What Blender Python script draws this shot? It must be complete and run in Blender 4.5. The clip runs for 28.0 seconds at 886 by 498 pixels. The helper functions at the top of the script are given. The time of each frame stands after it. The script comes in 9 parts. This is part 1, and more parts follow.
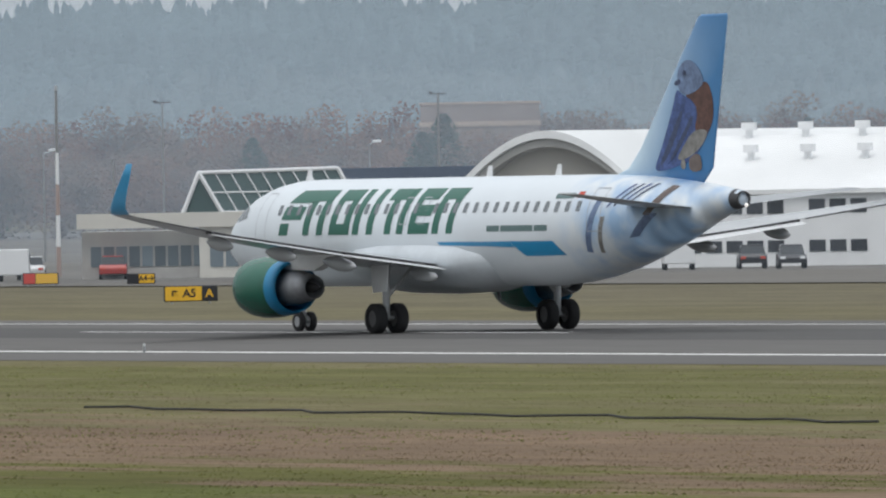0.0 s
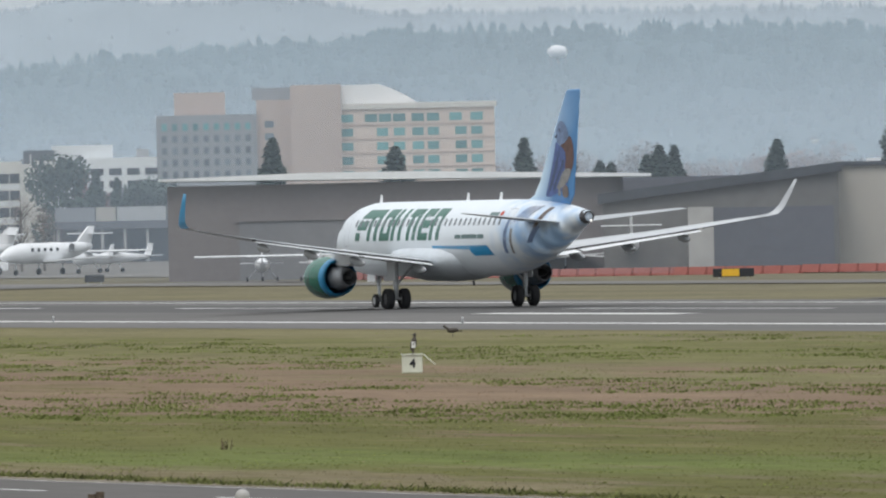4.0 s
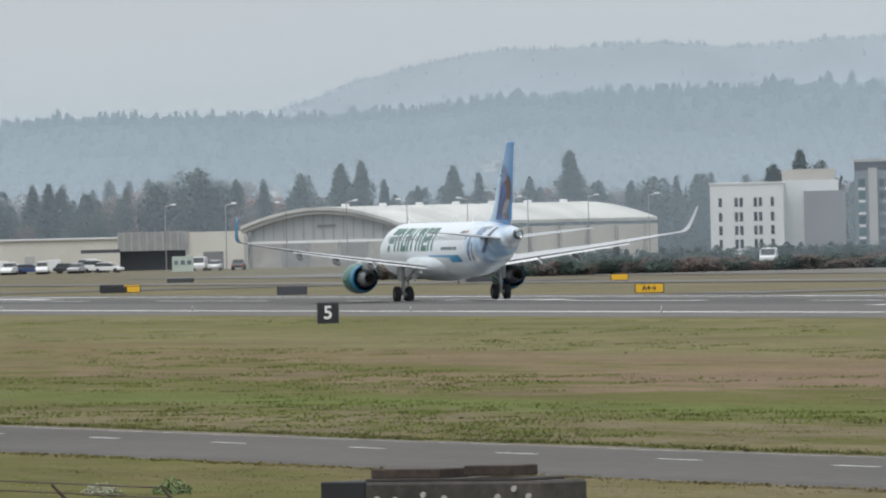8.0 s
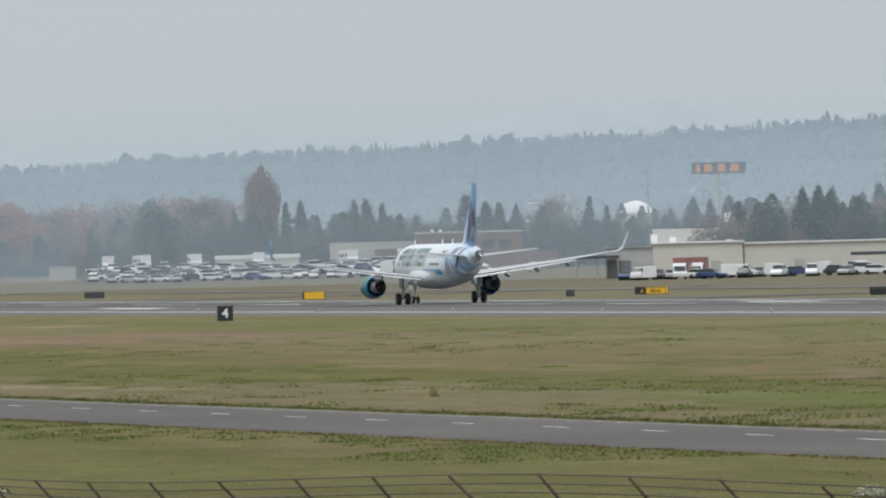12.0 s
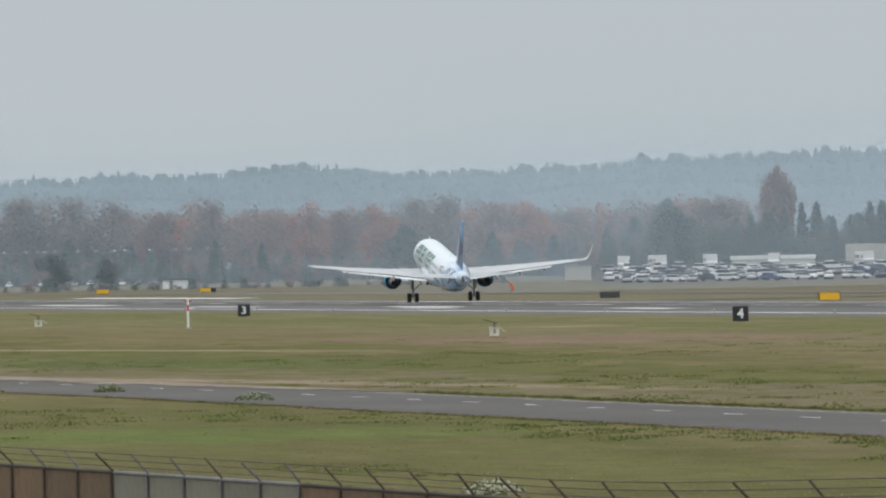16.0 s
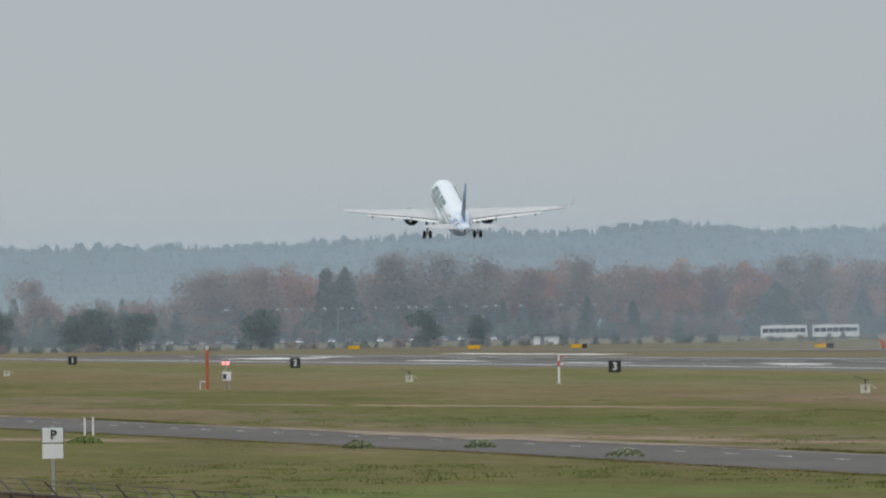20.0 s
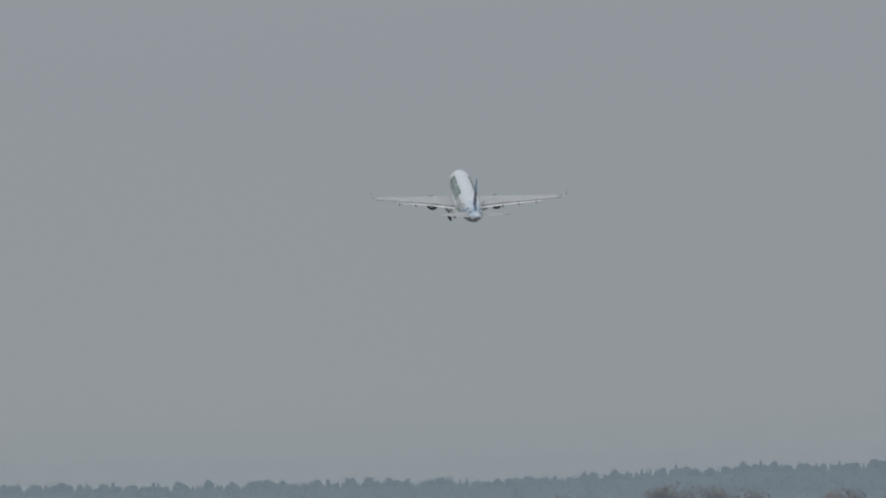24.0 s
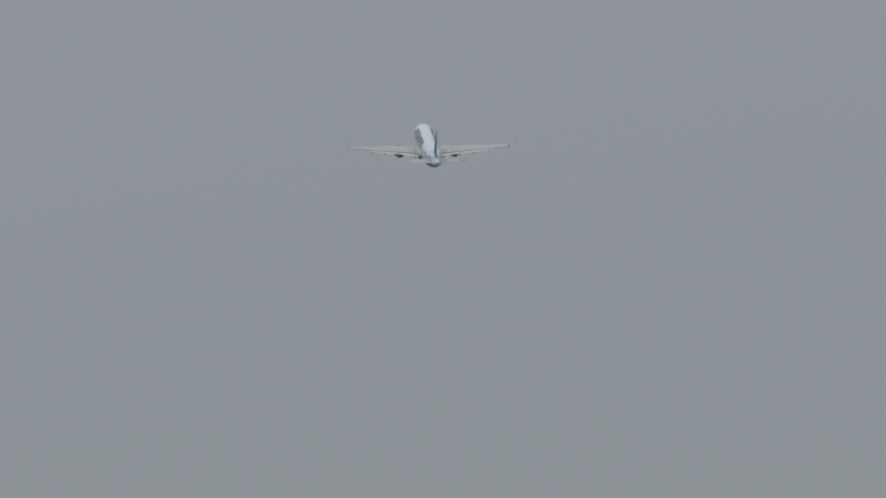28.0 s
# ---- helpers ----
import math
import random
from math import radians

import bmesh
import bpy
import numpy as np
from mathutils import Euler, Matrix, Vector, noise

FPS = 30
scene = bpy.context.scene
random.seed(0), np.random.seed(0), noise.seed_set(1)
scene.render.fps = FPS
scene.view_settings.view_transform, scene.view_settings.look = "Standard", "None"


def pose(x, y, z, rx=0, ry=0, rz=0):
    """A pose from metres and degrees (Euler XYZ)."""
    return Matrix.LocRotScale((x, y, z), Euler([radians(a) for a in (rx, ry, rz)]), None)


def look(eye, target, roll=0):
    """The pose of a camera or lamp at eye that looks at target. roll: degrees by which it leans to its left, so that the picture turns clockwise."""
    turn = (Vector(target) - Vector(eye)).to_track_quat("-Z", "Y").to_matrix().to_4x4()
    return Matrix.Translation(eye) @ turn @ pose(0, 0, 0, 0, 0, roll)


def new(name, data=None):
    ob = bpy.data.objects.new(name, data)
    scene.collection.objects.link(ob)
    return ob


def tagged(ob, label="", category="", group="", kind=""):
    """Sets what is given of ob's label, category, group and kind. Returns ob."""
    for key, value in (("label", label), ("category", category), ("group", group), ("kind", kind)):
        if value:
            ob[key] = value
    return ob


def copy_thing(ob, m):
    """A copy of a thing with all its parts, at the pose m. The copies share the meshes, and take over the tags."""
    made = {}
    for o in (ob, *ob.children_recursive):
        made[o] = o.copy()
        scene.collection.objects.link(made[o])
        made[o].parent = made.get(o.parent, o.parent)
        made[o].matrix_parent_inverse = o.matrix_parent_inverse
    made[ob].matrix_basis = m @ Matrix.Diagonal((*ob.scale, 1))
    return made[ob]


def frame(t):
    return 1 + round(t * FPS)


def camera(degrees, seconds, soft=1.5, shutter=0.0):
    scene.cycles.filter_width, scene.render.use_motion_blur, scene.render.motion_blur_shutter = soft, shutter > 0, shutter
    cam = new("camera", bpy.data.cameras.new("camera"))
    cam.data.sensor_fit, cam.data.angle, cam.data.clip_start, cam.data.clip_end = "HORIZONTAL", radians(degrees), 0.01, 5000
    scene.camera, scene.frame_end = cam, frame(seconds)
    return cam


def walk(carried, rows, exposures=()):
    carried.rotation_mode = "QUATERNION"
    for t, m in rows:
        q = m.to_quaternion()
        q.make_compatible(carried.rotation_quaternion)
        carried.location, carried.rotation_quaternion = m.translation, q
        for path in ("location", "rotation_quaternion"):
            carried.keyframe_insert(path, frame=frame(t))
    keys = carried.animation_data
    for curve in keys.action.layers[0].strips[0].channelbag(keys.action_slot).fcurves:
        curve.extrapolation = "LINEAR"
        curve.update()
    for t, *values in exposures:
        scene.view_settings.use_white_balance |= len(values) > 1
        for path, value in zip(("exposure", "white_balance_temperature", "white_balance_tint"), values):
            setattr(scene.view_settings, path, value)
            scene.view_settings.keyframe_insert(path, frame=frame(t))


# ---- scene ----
EYE = (0.0, 0.0, 5.84)
cam = camera(4.102, 28.0, soft=2.15)
walk(cam, [
    (0.0, pose(*EYE, 89.6927, 1.0754, 59.0218)),
    (0.5, pose(*EYE, 89.7129, 1.1066, 60.6458)),
    (1.0, pose(*EYE, 89.7267, 1.1413, 62.1228)),
    (1.5, pose(*EYE, 89.7385, 1.1781, 63.4814)),
    (2.0, pose(*EYE, 89.7479, 1.1992, 64.7842)),
    (2.5, pose(*EYE, 89.7582, 1.2246, 66.0052)),
    (3.0, pose(*EYE, 89.7726, 1.2429, 67.1405)),
    (3.5, pose(*EYE, 89.7829, 1.2611, 68.1645)),
    (4.0, pose(*EYE, 89.7944, 1.2793, 69.1150)),
    (4.5, pose(*EYE, 89.8113, 1.2975, 70.0224)),
    (5.0, pose(*EYE, 89.8229, 1.3036, 70.8599)),
    (5.5, pose(*EYE, 89.8306, 1.2994, 71.6393)),
    (6.0, pose(*EYE, 89.8371, 1.3146, 72.3774)),
    (6.5, pose(*EYE, 89.8444, 1.3352, 73.0787)),
    (7.0, pose(*EYE, 89.8607, 1.3533, 73.7222)),
    (7.5, pose(*EYE, 89.8747, 1.3651, 74.3093)),
    (8.0, pose(*EYE, 89.8882, 1.3790, 74.8758)),
    (8.5, pose(*EYE, 89.9055, 1.4110, 75.4249)),
    (9.0, pose(*EYE, 89.9193, 1.4395, 75.8939)),
    (9.5, pose(*EYE, 89.9295, 1.4650, 76.3702)),
    (10.0, pose(*EYE, 89.9428, 1.4981, 76.8427)),
    (10.5, pose(*EYE, 89.9558, 1.5174, 77.2853)),
    (11.0, pose(*EYE, 89.9673, 1.5403, 77.7000)),
    (11.5, pose(*EYE, 89.9762, 1.5130, 78.0678)),
    (12.0, pose(*EYE, 89.9850, 1.4867, 78.4414)),
    (12.5, pose(*EYE, 89.9923, 1.4736, 78.8076)),
    (13.0, pose(*EYE, 89.9988, 1.4715, 79.1447)),
    (13.5, pose(*EYE, 90.0085, 1.4380, 79.4581)),
    (14.0, pose(*EYE, 90.0136, 1.3814, 79.7636)),
    (14.5, pose(*EYE, 90.0196, 1.3249, 80.0524)),
    (15.0, pose(*EYE, 90.0253, 1.2683, 80.3279)),
    (15.5, pose(*EYE, 90.0336, 1.2118, 80.5965)),
    (16.0, pose(*EYE, 90.0404, 1.1759, 80.8298)),
    (16.5, pose(*EYE, 90.0454, 1.1633, 81.0556)),
    (17.0, pose(*EYE, 90.0544, 1.1259, 81.2703)),
    (17.5, pose(*EYE, 90.0621, 1.1107, 81.4783)),
    (18.0, pose(*EYE, 90.0782, 1.0719, 81.7000)),
    (18.5, pose(*EYE, 90.1042, 1.0524, 81.9466)),
    (19.0, pose(*EYE, 90.1531, 1.0094, 82.1598)),
    (19.5, pose(*EYE, 90.2306, 0.9685, 82.3561)),
    (20.0, pose(*EYE, 90.3317, 0.9225, 82.5489)),
    (20.5, pose(*EYE, 90.4669, 0.9639, 82.7372)),
    (21.0, pose(*EYE, 90.6100, 0.9858, 82.9141)),
    (21.5, pose(*EYE, 90.7450, 1.0053, 83.0659)),
    (22.0, pose(*EYE, 90.8794, 1.0254, 83.2061)),
    (22.5, pose(*EYE, 91.0247, 1.0299, 83.3613)),
    (23.0, pose(*EYE, 91.1780, 1.0313, 83.5206)),
    (23.5, pose(*EYE, 91.3066, 1.0312, 83.6648)),
    (24.0, pose(*EYE, 91.4376, 1.0312, 83.8044)),
    (24.5, pose(*EYE, 91.5507, 1.0311, 83.9245)),
    (25.0, pose(*EYE, 91.6956, 1.0310, 84.0760)),
    (25.5, pose(*EYE, 91.8592, 1.0309, 84.2074)),
    (26.0, pose(*EYE, 92.0164, 1.0308, 84.3176)),
    (26.5, pose(*EYE, 92.1633, 1.0307, 84.4071)),
    (27.0, pose(*EYE, 92.2906, 1.0307, 84.4765)),
    (27.5, pose(*EYE, 92.3812, 1.0306, 84.5129)),
    (28.0, pose(*EYE, 92.4441, 1.0305, 84.5388)),
], exposures=[(0.0, -0.27, 6545, 11.6), (1.0, -0.08, 6580, 11.6), (2.0, 0.07, 6600, 11.6), (4.5, -0.04, 6600, 11.6), (8.0, -0.03, 6615, 11.2), (13.0, -0.12, 6600, 10.6), (17.0, -0.17, 6600, 10.4), (20.0, -0.36, 6590, 10.4), (22.5, -0.82, 6560, 11.0), (24.5, -1.0, 6560, 11.6), (28.0, -1.06, 6560, 11.6)])

# ---- world and sun: a flat grey overcast ----
world = bpy.data.worlds.new("overcast")
scene.world = world
world.use_nodes = True
nt = world.node_tree
nt.nodes.clear()
sky = nt.nodes.new("ShaderNodeTexSky")
sky.sky_type, sky.sun_disc = "NISHITA", False
sky.sun_elevation, sky.sun_rotation = radians(32), radians(200)
sky.air_density, sky.dust_density = 1.0, 6.0
geo = nt.nodes.new("ShaderNodeTexCoord")
sep = nt.nodes.new("ShaderNodeSeparateXYZ")
nt.links.new(geo.outputs["Generated"], sep.inputs[0])
ramp = nt.nodes.new("ShaderNodeValToRGB")
for k, (p, c) in enumerate([(0.0, (0.585, 0.655, 0.69, 1)), (0.04, (0.575, 0.645, 0.695, 1)), (0.16, (0.64, 0.71, 0.76, 1)), (0.45, (0.98, 1.06, 1.11, 1)), (1.0, (1.45, 1.52, 1.58, 1))]):
    e = ramp.color_ramp.elements[k] if k < 2 else ramp.color_ramp.elements.new(p)
    e.position, e.color = p, c
nt.links.new(sep.outputs["Z"], ramp.inputs[0])
cloud = nt.nodes.new("ShaderNodeTexNoise")
cloud.inputs["Scale"].default_value, cloud.inputs["Detail"].default_value = 3.0, 3.0
nt.links.new(geo.outputs["Generated"], cloud.inputs["Vector"])
soft = nt.nodes.new("ShaderNodeMapRange")
soft.inputs["To Min"].default_value, soft.inputs["To Max"].default_value = 0.93, 1.07
nt.links.new(cloud.outputs["Fac"], soft.inputs["Value"])
tint = nt.nodes.new("ShaderNodeVectorMath")
tint.operation = "SCALE"
nt.links.new(ramp.outputs[0], tint.inputs[0])
nt.links.new(soft.outputs[0], tint.inputs["Scale"])
grey, blue, both, out = (nt.nodes.new(k) for k in ("ShaderNodeBackground", "ShaderNodeBackground", "ShaderNodeAddShader", "ShaderNodeOutputWorld"))
grey.inputs["Strength"].default_value = 0.93
blue.inputs["Strength"].default_value = 0.006
nt.links.new(tint.outputs[0], grey.inputs["Color"])
nt.links.new(sky.outputs[0], blue.inputs["Color"])
nt.links.new(grey.outputs[0], both.inputs[0])
nt.links.new(blue.outputs[0], both.inputs[1])
nt.links.new(both.outputs[0], out.inputs[0])
sun_data = bpy.data.lights.new("sun", "SUN")
sun_data.energy, sun_data.angle, sun_data.color = 1.1, radians(25), (1.0, 0.98, 0.95)
sun = new("sun", sun_data)
sun.matrix_basis = look((0, 0, 300), (-120, 104, 45))


# ---- materials ----
def mat(name, color, rough=0.7, metal=0.0, grain=0.0, scale=6.0, stain=0.0, stain_scale=0.6, bump=0.0, stretch=(1, 1, 1), rand=0.0, island=0.0):
    """A painted or natural surface: base colour, fine grain and broad stains, in metres."""
    m = bpy.data.materials.new(name)
    m.use_nodes = True
    n, l = m.node_tree.nodes, m.node_tree.links
    s = n["Principled BSDF"]
    s.inputs["Roughness"].default_value, s.inputs["Metallic"].default_value = rough, metal
    co = n.new("ShaderNodeTexCoord")
    mp = n.new("ShaderNodeMapping")
    mp.inputs["Scale"].default_value = stretch
    l.new(co.outputs["Object"], mp.inputs[0])
    rgb = n.new("ShaderNodeRGB")
    rgb.outputs[0].default_value = (*color, 1)
    last = rgb.outputs[0]
    for amount, sc in ((grain, scale), (stain, stain_scale)):
        if amount:
            t = n.new("ShaderNodeTexNoise")
            t.inputs["Scale"].default_value, t.inputs["Detail"].default_value = sc, 5
            l.new(mp.outputs[0], t.inputs["Vector"])
            r = n.new("ShaderNodeMapRange")
            r.inputs["From Min"].default_value, r.inputs["From Max"].default_value = 0.3, 0.7
            r.inputs["To Min"].default_value, r.inputs["To Max"].default_value = 1 - amount, 1 + amount
            l.new(t.outputs["Fac"], r.inputs["Value"])
            v = n.new("ShaderNodeVectorMath")
            v.operation = "SCALE"
            l.new(last, v.inputs[0])
            l.new(r.outputs[0], v.inputs["Scale"])
            last = v.outputs[0]
    if rand or island:
        src = n.new("ShaderNodeObjectInfo" if rand else "ShaderNodeNewGeometry")
        r = n.new("ShaderNodeMapRange")
        r.inputs["To Min"].default_value, r.inputs["To Max"].default_value = 1 - (rand or island), 1 + (rand or island)
        l.new(src.outputs["Random" if rand else "Random Per Island"], r.inputs["Value"])
        v = n.new("ShaderNodeVectorMath")
        v.operation = "SCALE"
        l.new(last, v.inputs[0])
        l.new(r.outputs[0], v.inputs["Scale"])
        last = v.outputs[0]
    l.new(last, s.inputs["Base Color"])
    if bump:
        t = n.new("ShaderNodeTexNoise")
        t.inputs["Scale"].default_value, t.inputs["Detail"].default_value = scale * 2, 4
        l.new(mp.outputs[0], t.inputs["Vector"])
        k = n.new("ShaderNodeBump")
        k.inputs["Strength"].default_value, k.inputs["Distance"].default_value = 0.6, bump
        l.new(t.outputs["Fac"], k.inputs["Height"])
        l.new(k.outputs[0], s.inputs["Normal"])
    return m


def blend(name, stops, axis, scale, detail=4, rough=0.95, stretch=(1, 1, 1), warp=0.0, bump=0.0):
    """Several natural colours mixed by one stretched noise."""
    m = bpy.data.materials.new(name)
    m.use_nodes = True
    n, l = m.node_tree.nodes, m.node_tree.links
    s = n["Principled BSDF"]
    s.inputs["Roughness"].default_value = rough
    s.inputs["Specular IOR Level"].default_value = 0.15
    co = n.new("ShaderNodeTexCoord")
    mp = n.new("ShaderNodeMapping")
    mp.inputs["Scale"].default_value = stretch
    l.new(co.outputs["Object"], mp.inputs[0])
    big, fine = n.new("ShaderNodeTexNoise"), n.new("ShaderNodeTexNoise")
    big.inputs["Scale"].default_value, big.inputs["Detail"].default_value = scale, detail
    big.inputs["Roughness"].default_value = 0.62
    fine.inputs["Scale"].default_value, fine.inputs["Detail"].default_value = scale * 60, 3
    l.new(mp.outputs[0], big.inputs["Vector"])
    l.new(mp.outputs[0], fine.inputs["Vector"])
    r = n.new("ShaderNodeValToRGB")
    for k, (p, c) in enumerate(stops):
        e = r.color_ramp.elements[k] if k < 2 else r.color_ramp.elements.new(p)
        e.position, e.color = p, (*c, 1)
    l.new(big.outputs["Fac"], r.inputs[0])
    q = n.new("ShaderNodeMapRange")
    q.inputs["From Min"].default_value, q.inputs["From Max"].default_value = 0.3, 0.7
    q.inputs["To Min"].default_value, q.inputs["To Max"].default_value = 0.8, 1.2
    l.new(fine.outputs["Fac"], q.inputs["Value"])
    v = n.new("ShaderNodeVectorMath")
    v.operation = "SCALE"
    l.new(r.outputs[0], v.inputs[0])
    l.new(q.outputs[0], v.inputs["Scale"])
    l.new(v.outputs[0], s.inputs["Base Color"])
    return m


# ---- mesh helpers ----
def mesh_ob(name, verts, faces, material=None, parent=None, smooth=False, label=""):
    me = bpy.data.meshes.new(name)
    me.from_pydata([tuple(v) for v in verts], [], faces)
    if smooth:
        me.polygons.foreach_set("use_smooth", [True] * len(me.polygons))
    if material:
        me.materials.append(material)
    ob = new(name, me)
    ob.parent = parent
    return tagged(ob, label) if label else ob


def part(name, bm, material, parent, label="", smooth=False):
    me = bpy.data.meshes.new(name)
    bmesh.ops.recalc_face_normals(bm, faces=bm.faces[:])
    bm.to_mesh(me)
    bm.free()
    if smooth:
        me.polygons.foreach_set("use_smooth", [True] * len(me.polygons))
    me.materials.append(material)
    ob = new(name, me)
    ob.parent = parent
    return tagged(ob, label) if label else ob


def thing(name, x, y, z, turn, label, category, group="", kind=""):
    e = new(name)
    e.empty_display_size = 0.3
    e.matrix_basis = pose(x, y, z, 0, 0, turn)
    return tagged(e, label, category, group, kind)


def box(bm, lo, hi, bevel=0.0):
    a = bmesh.ops.create_cube(bm, size=1)["verts"]
    for v in a:
        v.co = Vector([(lo[i] + hi[i]) / 2 + v.co[i] * (hi[i] - lo[i]) for i in range(3)])
    if bevel:
        edges = list({e for v in a for e in v.link_edges})
        bmesh.ops.bevel(bm, geom=edges, offset=bevel, segments=1, affect="EDGES")
    return bm


def boxes(*items, bevel=0.0):
    bm = bmesh.new()
    for lo, hi in items:
        box(bm, lo, hi, bevel)
    return bm


def tube(bm, a, b, r1, r2=None, n=10):
    """A round bar from a to b."""
    a, b = Vector(a), Vector(b)
    r2 = r1 if r2 is None else r2
    q = (b - a).to_track_quat("Z", "Y").to_matrix()
    rings = []
    for p, r in ((a, r1), (b, r2)):
        rings.append([bm.verts.new(p + q @ Vector((r * math.cos(2 * math.pi * k / n), r * math.sin(2 * math.pi * k / n), 0))) for k in range(n)])
    for k in range(n):
        bm.faces.new((rings[0][k], rings[0][(k + 1) % n], rings[1][(k + 1) % n], rings[1][k]))
    bm.faces.new(rings[0][::-1])
    bm.faces.new(rings[1])
    return bm


def rings_mesh(rings, cap=True):
    bm = bmesh.new()
    vs = [[bm.verts.new(p) for p in r] for r in rings]
    n = len(vs[0])
    for a, b in zip(vs, vs[1:]):
        for k in range(n):
            bm.faces.new((a[k], a[(k + 1) % n], b[(k + 1) % n], b[k]))
    if cap:
        bm.faces.new(vs[0][::-1])
        bm.faces.new(vs[-1])
    return bm


def lathe(profile, n=28, cap=False):
    """A body of revolution round the x axis from rows of (x, radius)."""
    return rings_mesh([[(x, r * math.cos(2 * math.pi * k / n), r * math.sin(2 * math.pi * k / n)) for k in range(n)] for x, r in profile], cap)


def prism(bm, outline, y0, y1):
    """An outline in x and z, thick from y0 to y1."""
    a = [bm.verts.new((x, y0, z)) for x, z in outline]
    b = [bm.verts.new((x, y1, z)) for x, z in outline]
    n = len(a)
    bm.faces.new(a)
    bm.faces.new(b[::-1])
    for k in range(n):
        bm.faces.new((a[k], b[k], b[(k + 1) % n], a[(k + 1) % n]))
    return bm


def letters(name, text, size, material, parent, m, label=""):
    """Raised writing with the built-in font, as one mesh."""
    cu = bpy.data.curves.new(name, "FONT")
    cu.body, cu.size, cu.extrude, cu.align_x, cu.align_y = text, size, 0.01, "CENTER", "CENTER"
    cu.offset = size * 0.02
    tmp = bpy.data.objects.new(name + "_text", cu)
    me = bpy.data.meshes.new_from_object(tmp)
    bpy.data.objects.remove(tmp)
    me.materials.clear()
    me.materials.append(material)
    ob = new(name, me)
    ob.parent, ob.matrix_basis = parent, m
    return tagged(ob, label) if label else ob


WHITE = mat("white_paint", (0.78, 0.79, 0.80), 0.35, grain=0.03, scale=3, stain=0.05, stain_scale=0.5)
ROAD_WHITE = mat("road_paint", (0.80, 0.80, 0.78), 0.8, grain=0.12, scale=4, stain=0.15, stain_scale=0.4)
YELLOW = mat("sign_yellow", (0.80, 0.46, 0.03), 0.5, grain=0.05, stain=0.1)
BLACK = mat("sign_black", (0.02, 0.022, 0.028), 0.5, grain=0.1, stain=0.1)
DARK = mat("dark_grey_metal", (0.06, 0.065, 0.075), 0.5, grain=0.1, stain=0.15)
RUBBER = mat("tyre_rubber", (0.02, 0.02, 0.022), 0.85, grain=0.15, scale=9)
STEEL = mat("galvanised_steel", (0.42, 0.43, 0.44), 0.45, 0.6, grain=0.1, scale=8, stain=0.12)
RED = mat("red_paint", (0.55, 0.06, 0.03), 0.5, grain=0.06, stain=0.1)

# ---- ground ----


# worn dirt and lush stretches: those that run along x and those that run along y; from, to, half width, colour
PALE_DIRT, BROWN, LUSH_DARK, LUSH = (0.245, 0.190, 0.135), (0.180, 0.132, 0.088), (0.092, 0.106, 0.036), (0.110, 0.130, 0.041)
WORN = {"X": ((-300, 94, -190, 117, 7.5, LUSH), (-470, 102, -330, 108, 5.0, LUSH)),
        "Y": ((128, -850, 168, -850, 70, BROWN), (78, -665, 96, -520, 24, PALE_DIRT), (99, -905, 123, -770, 17, PALE_DIRT), (167, -1000, 177, -1000, 15, PALE_DIRT), (86, -735, 110, -685, 45, LUSH_DARK),
              (42, -415, 70, -415, 22, LUSH), (56, -660, 68, -620, 15, PALE_DIRT), (80, -890, 93, -815, 24, BROWN))}


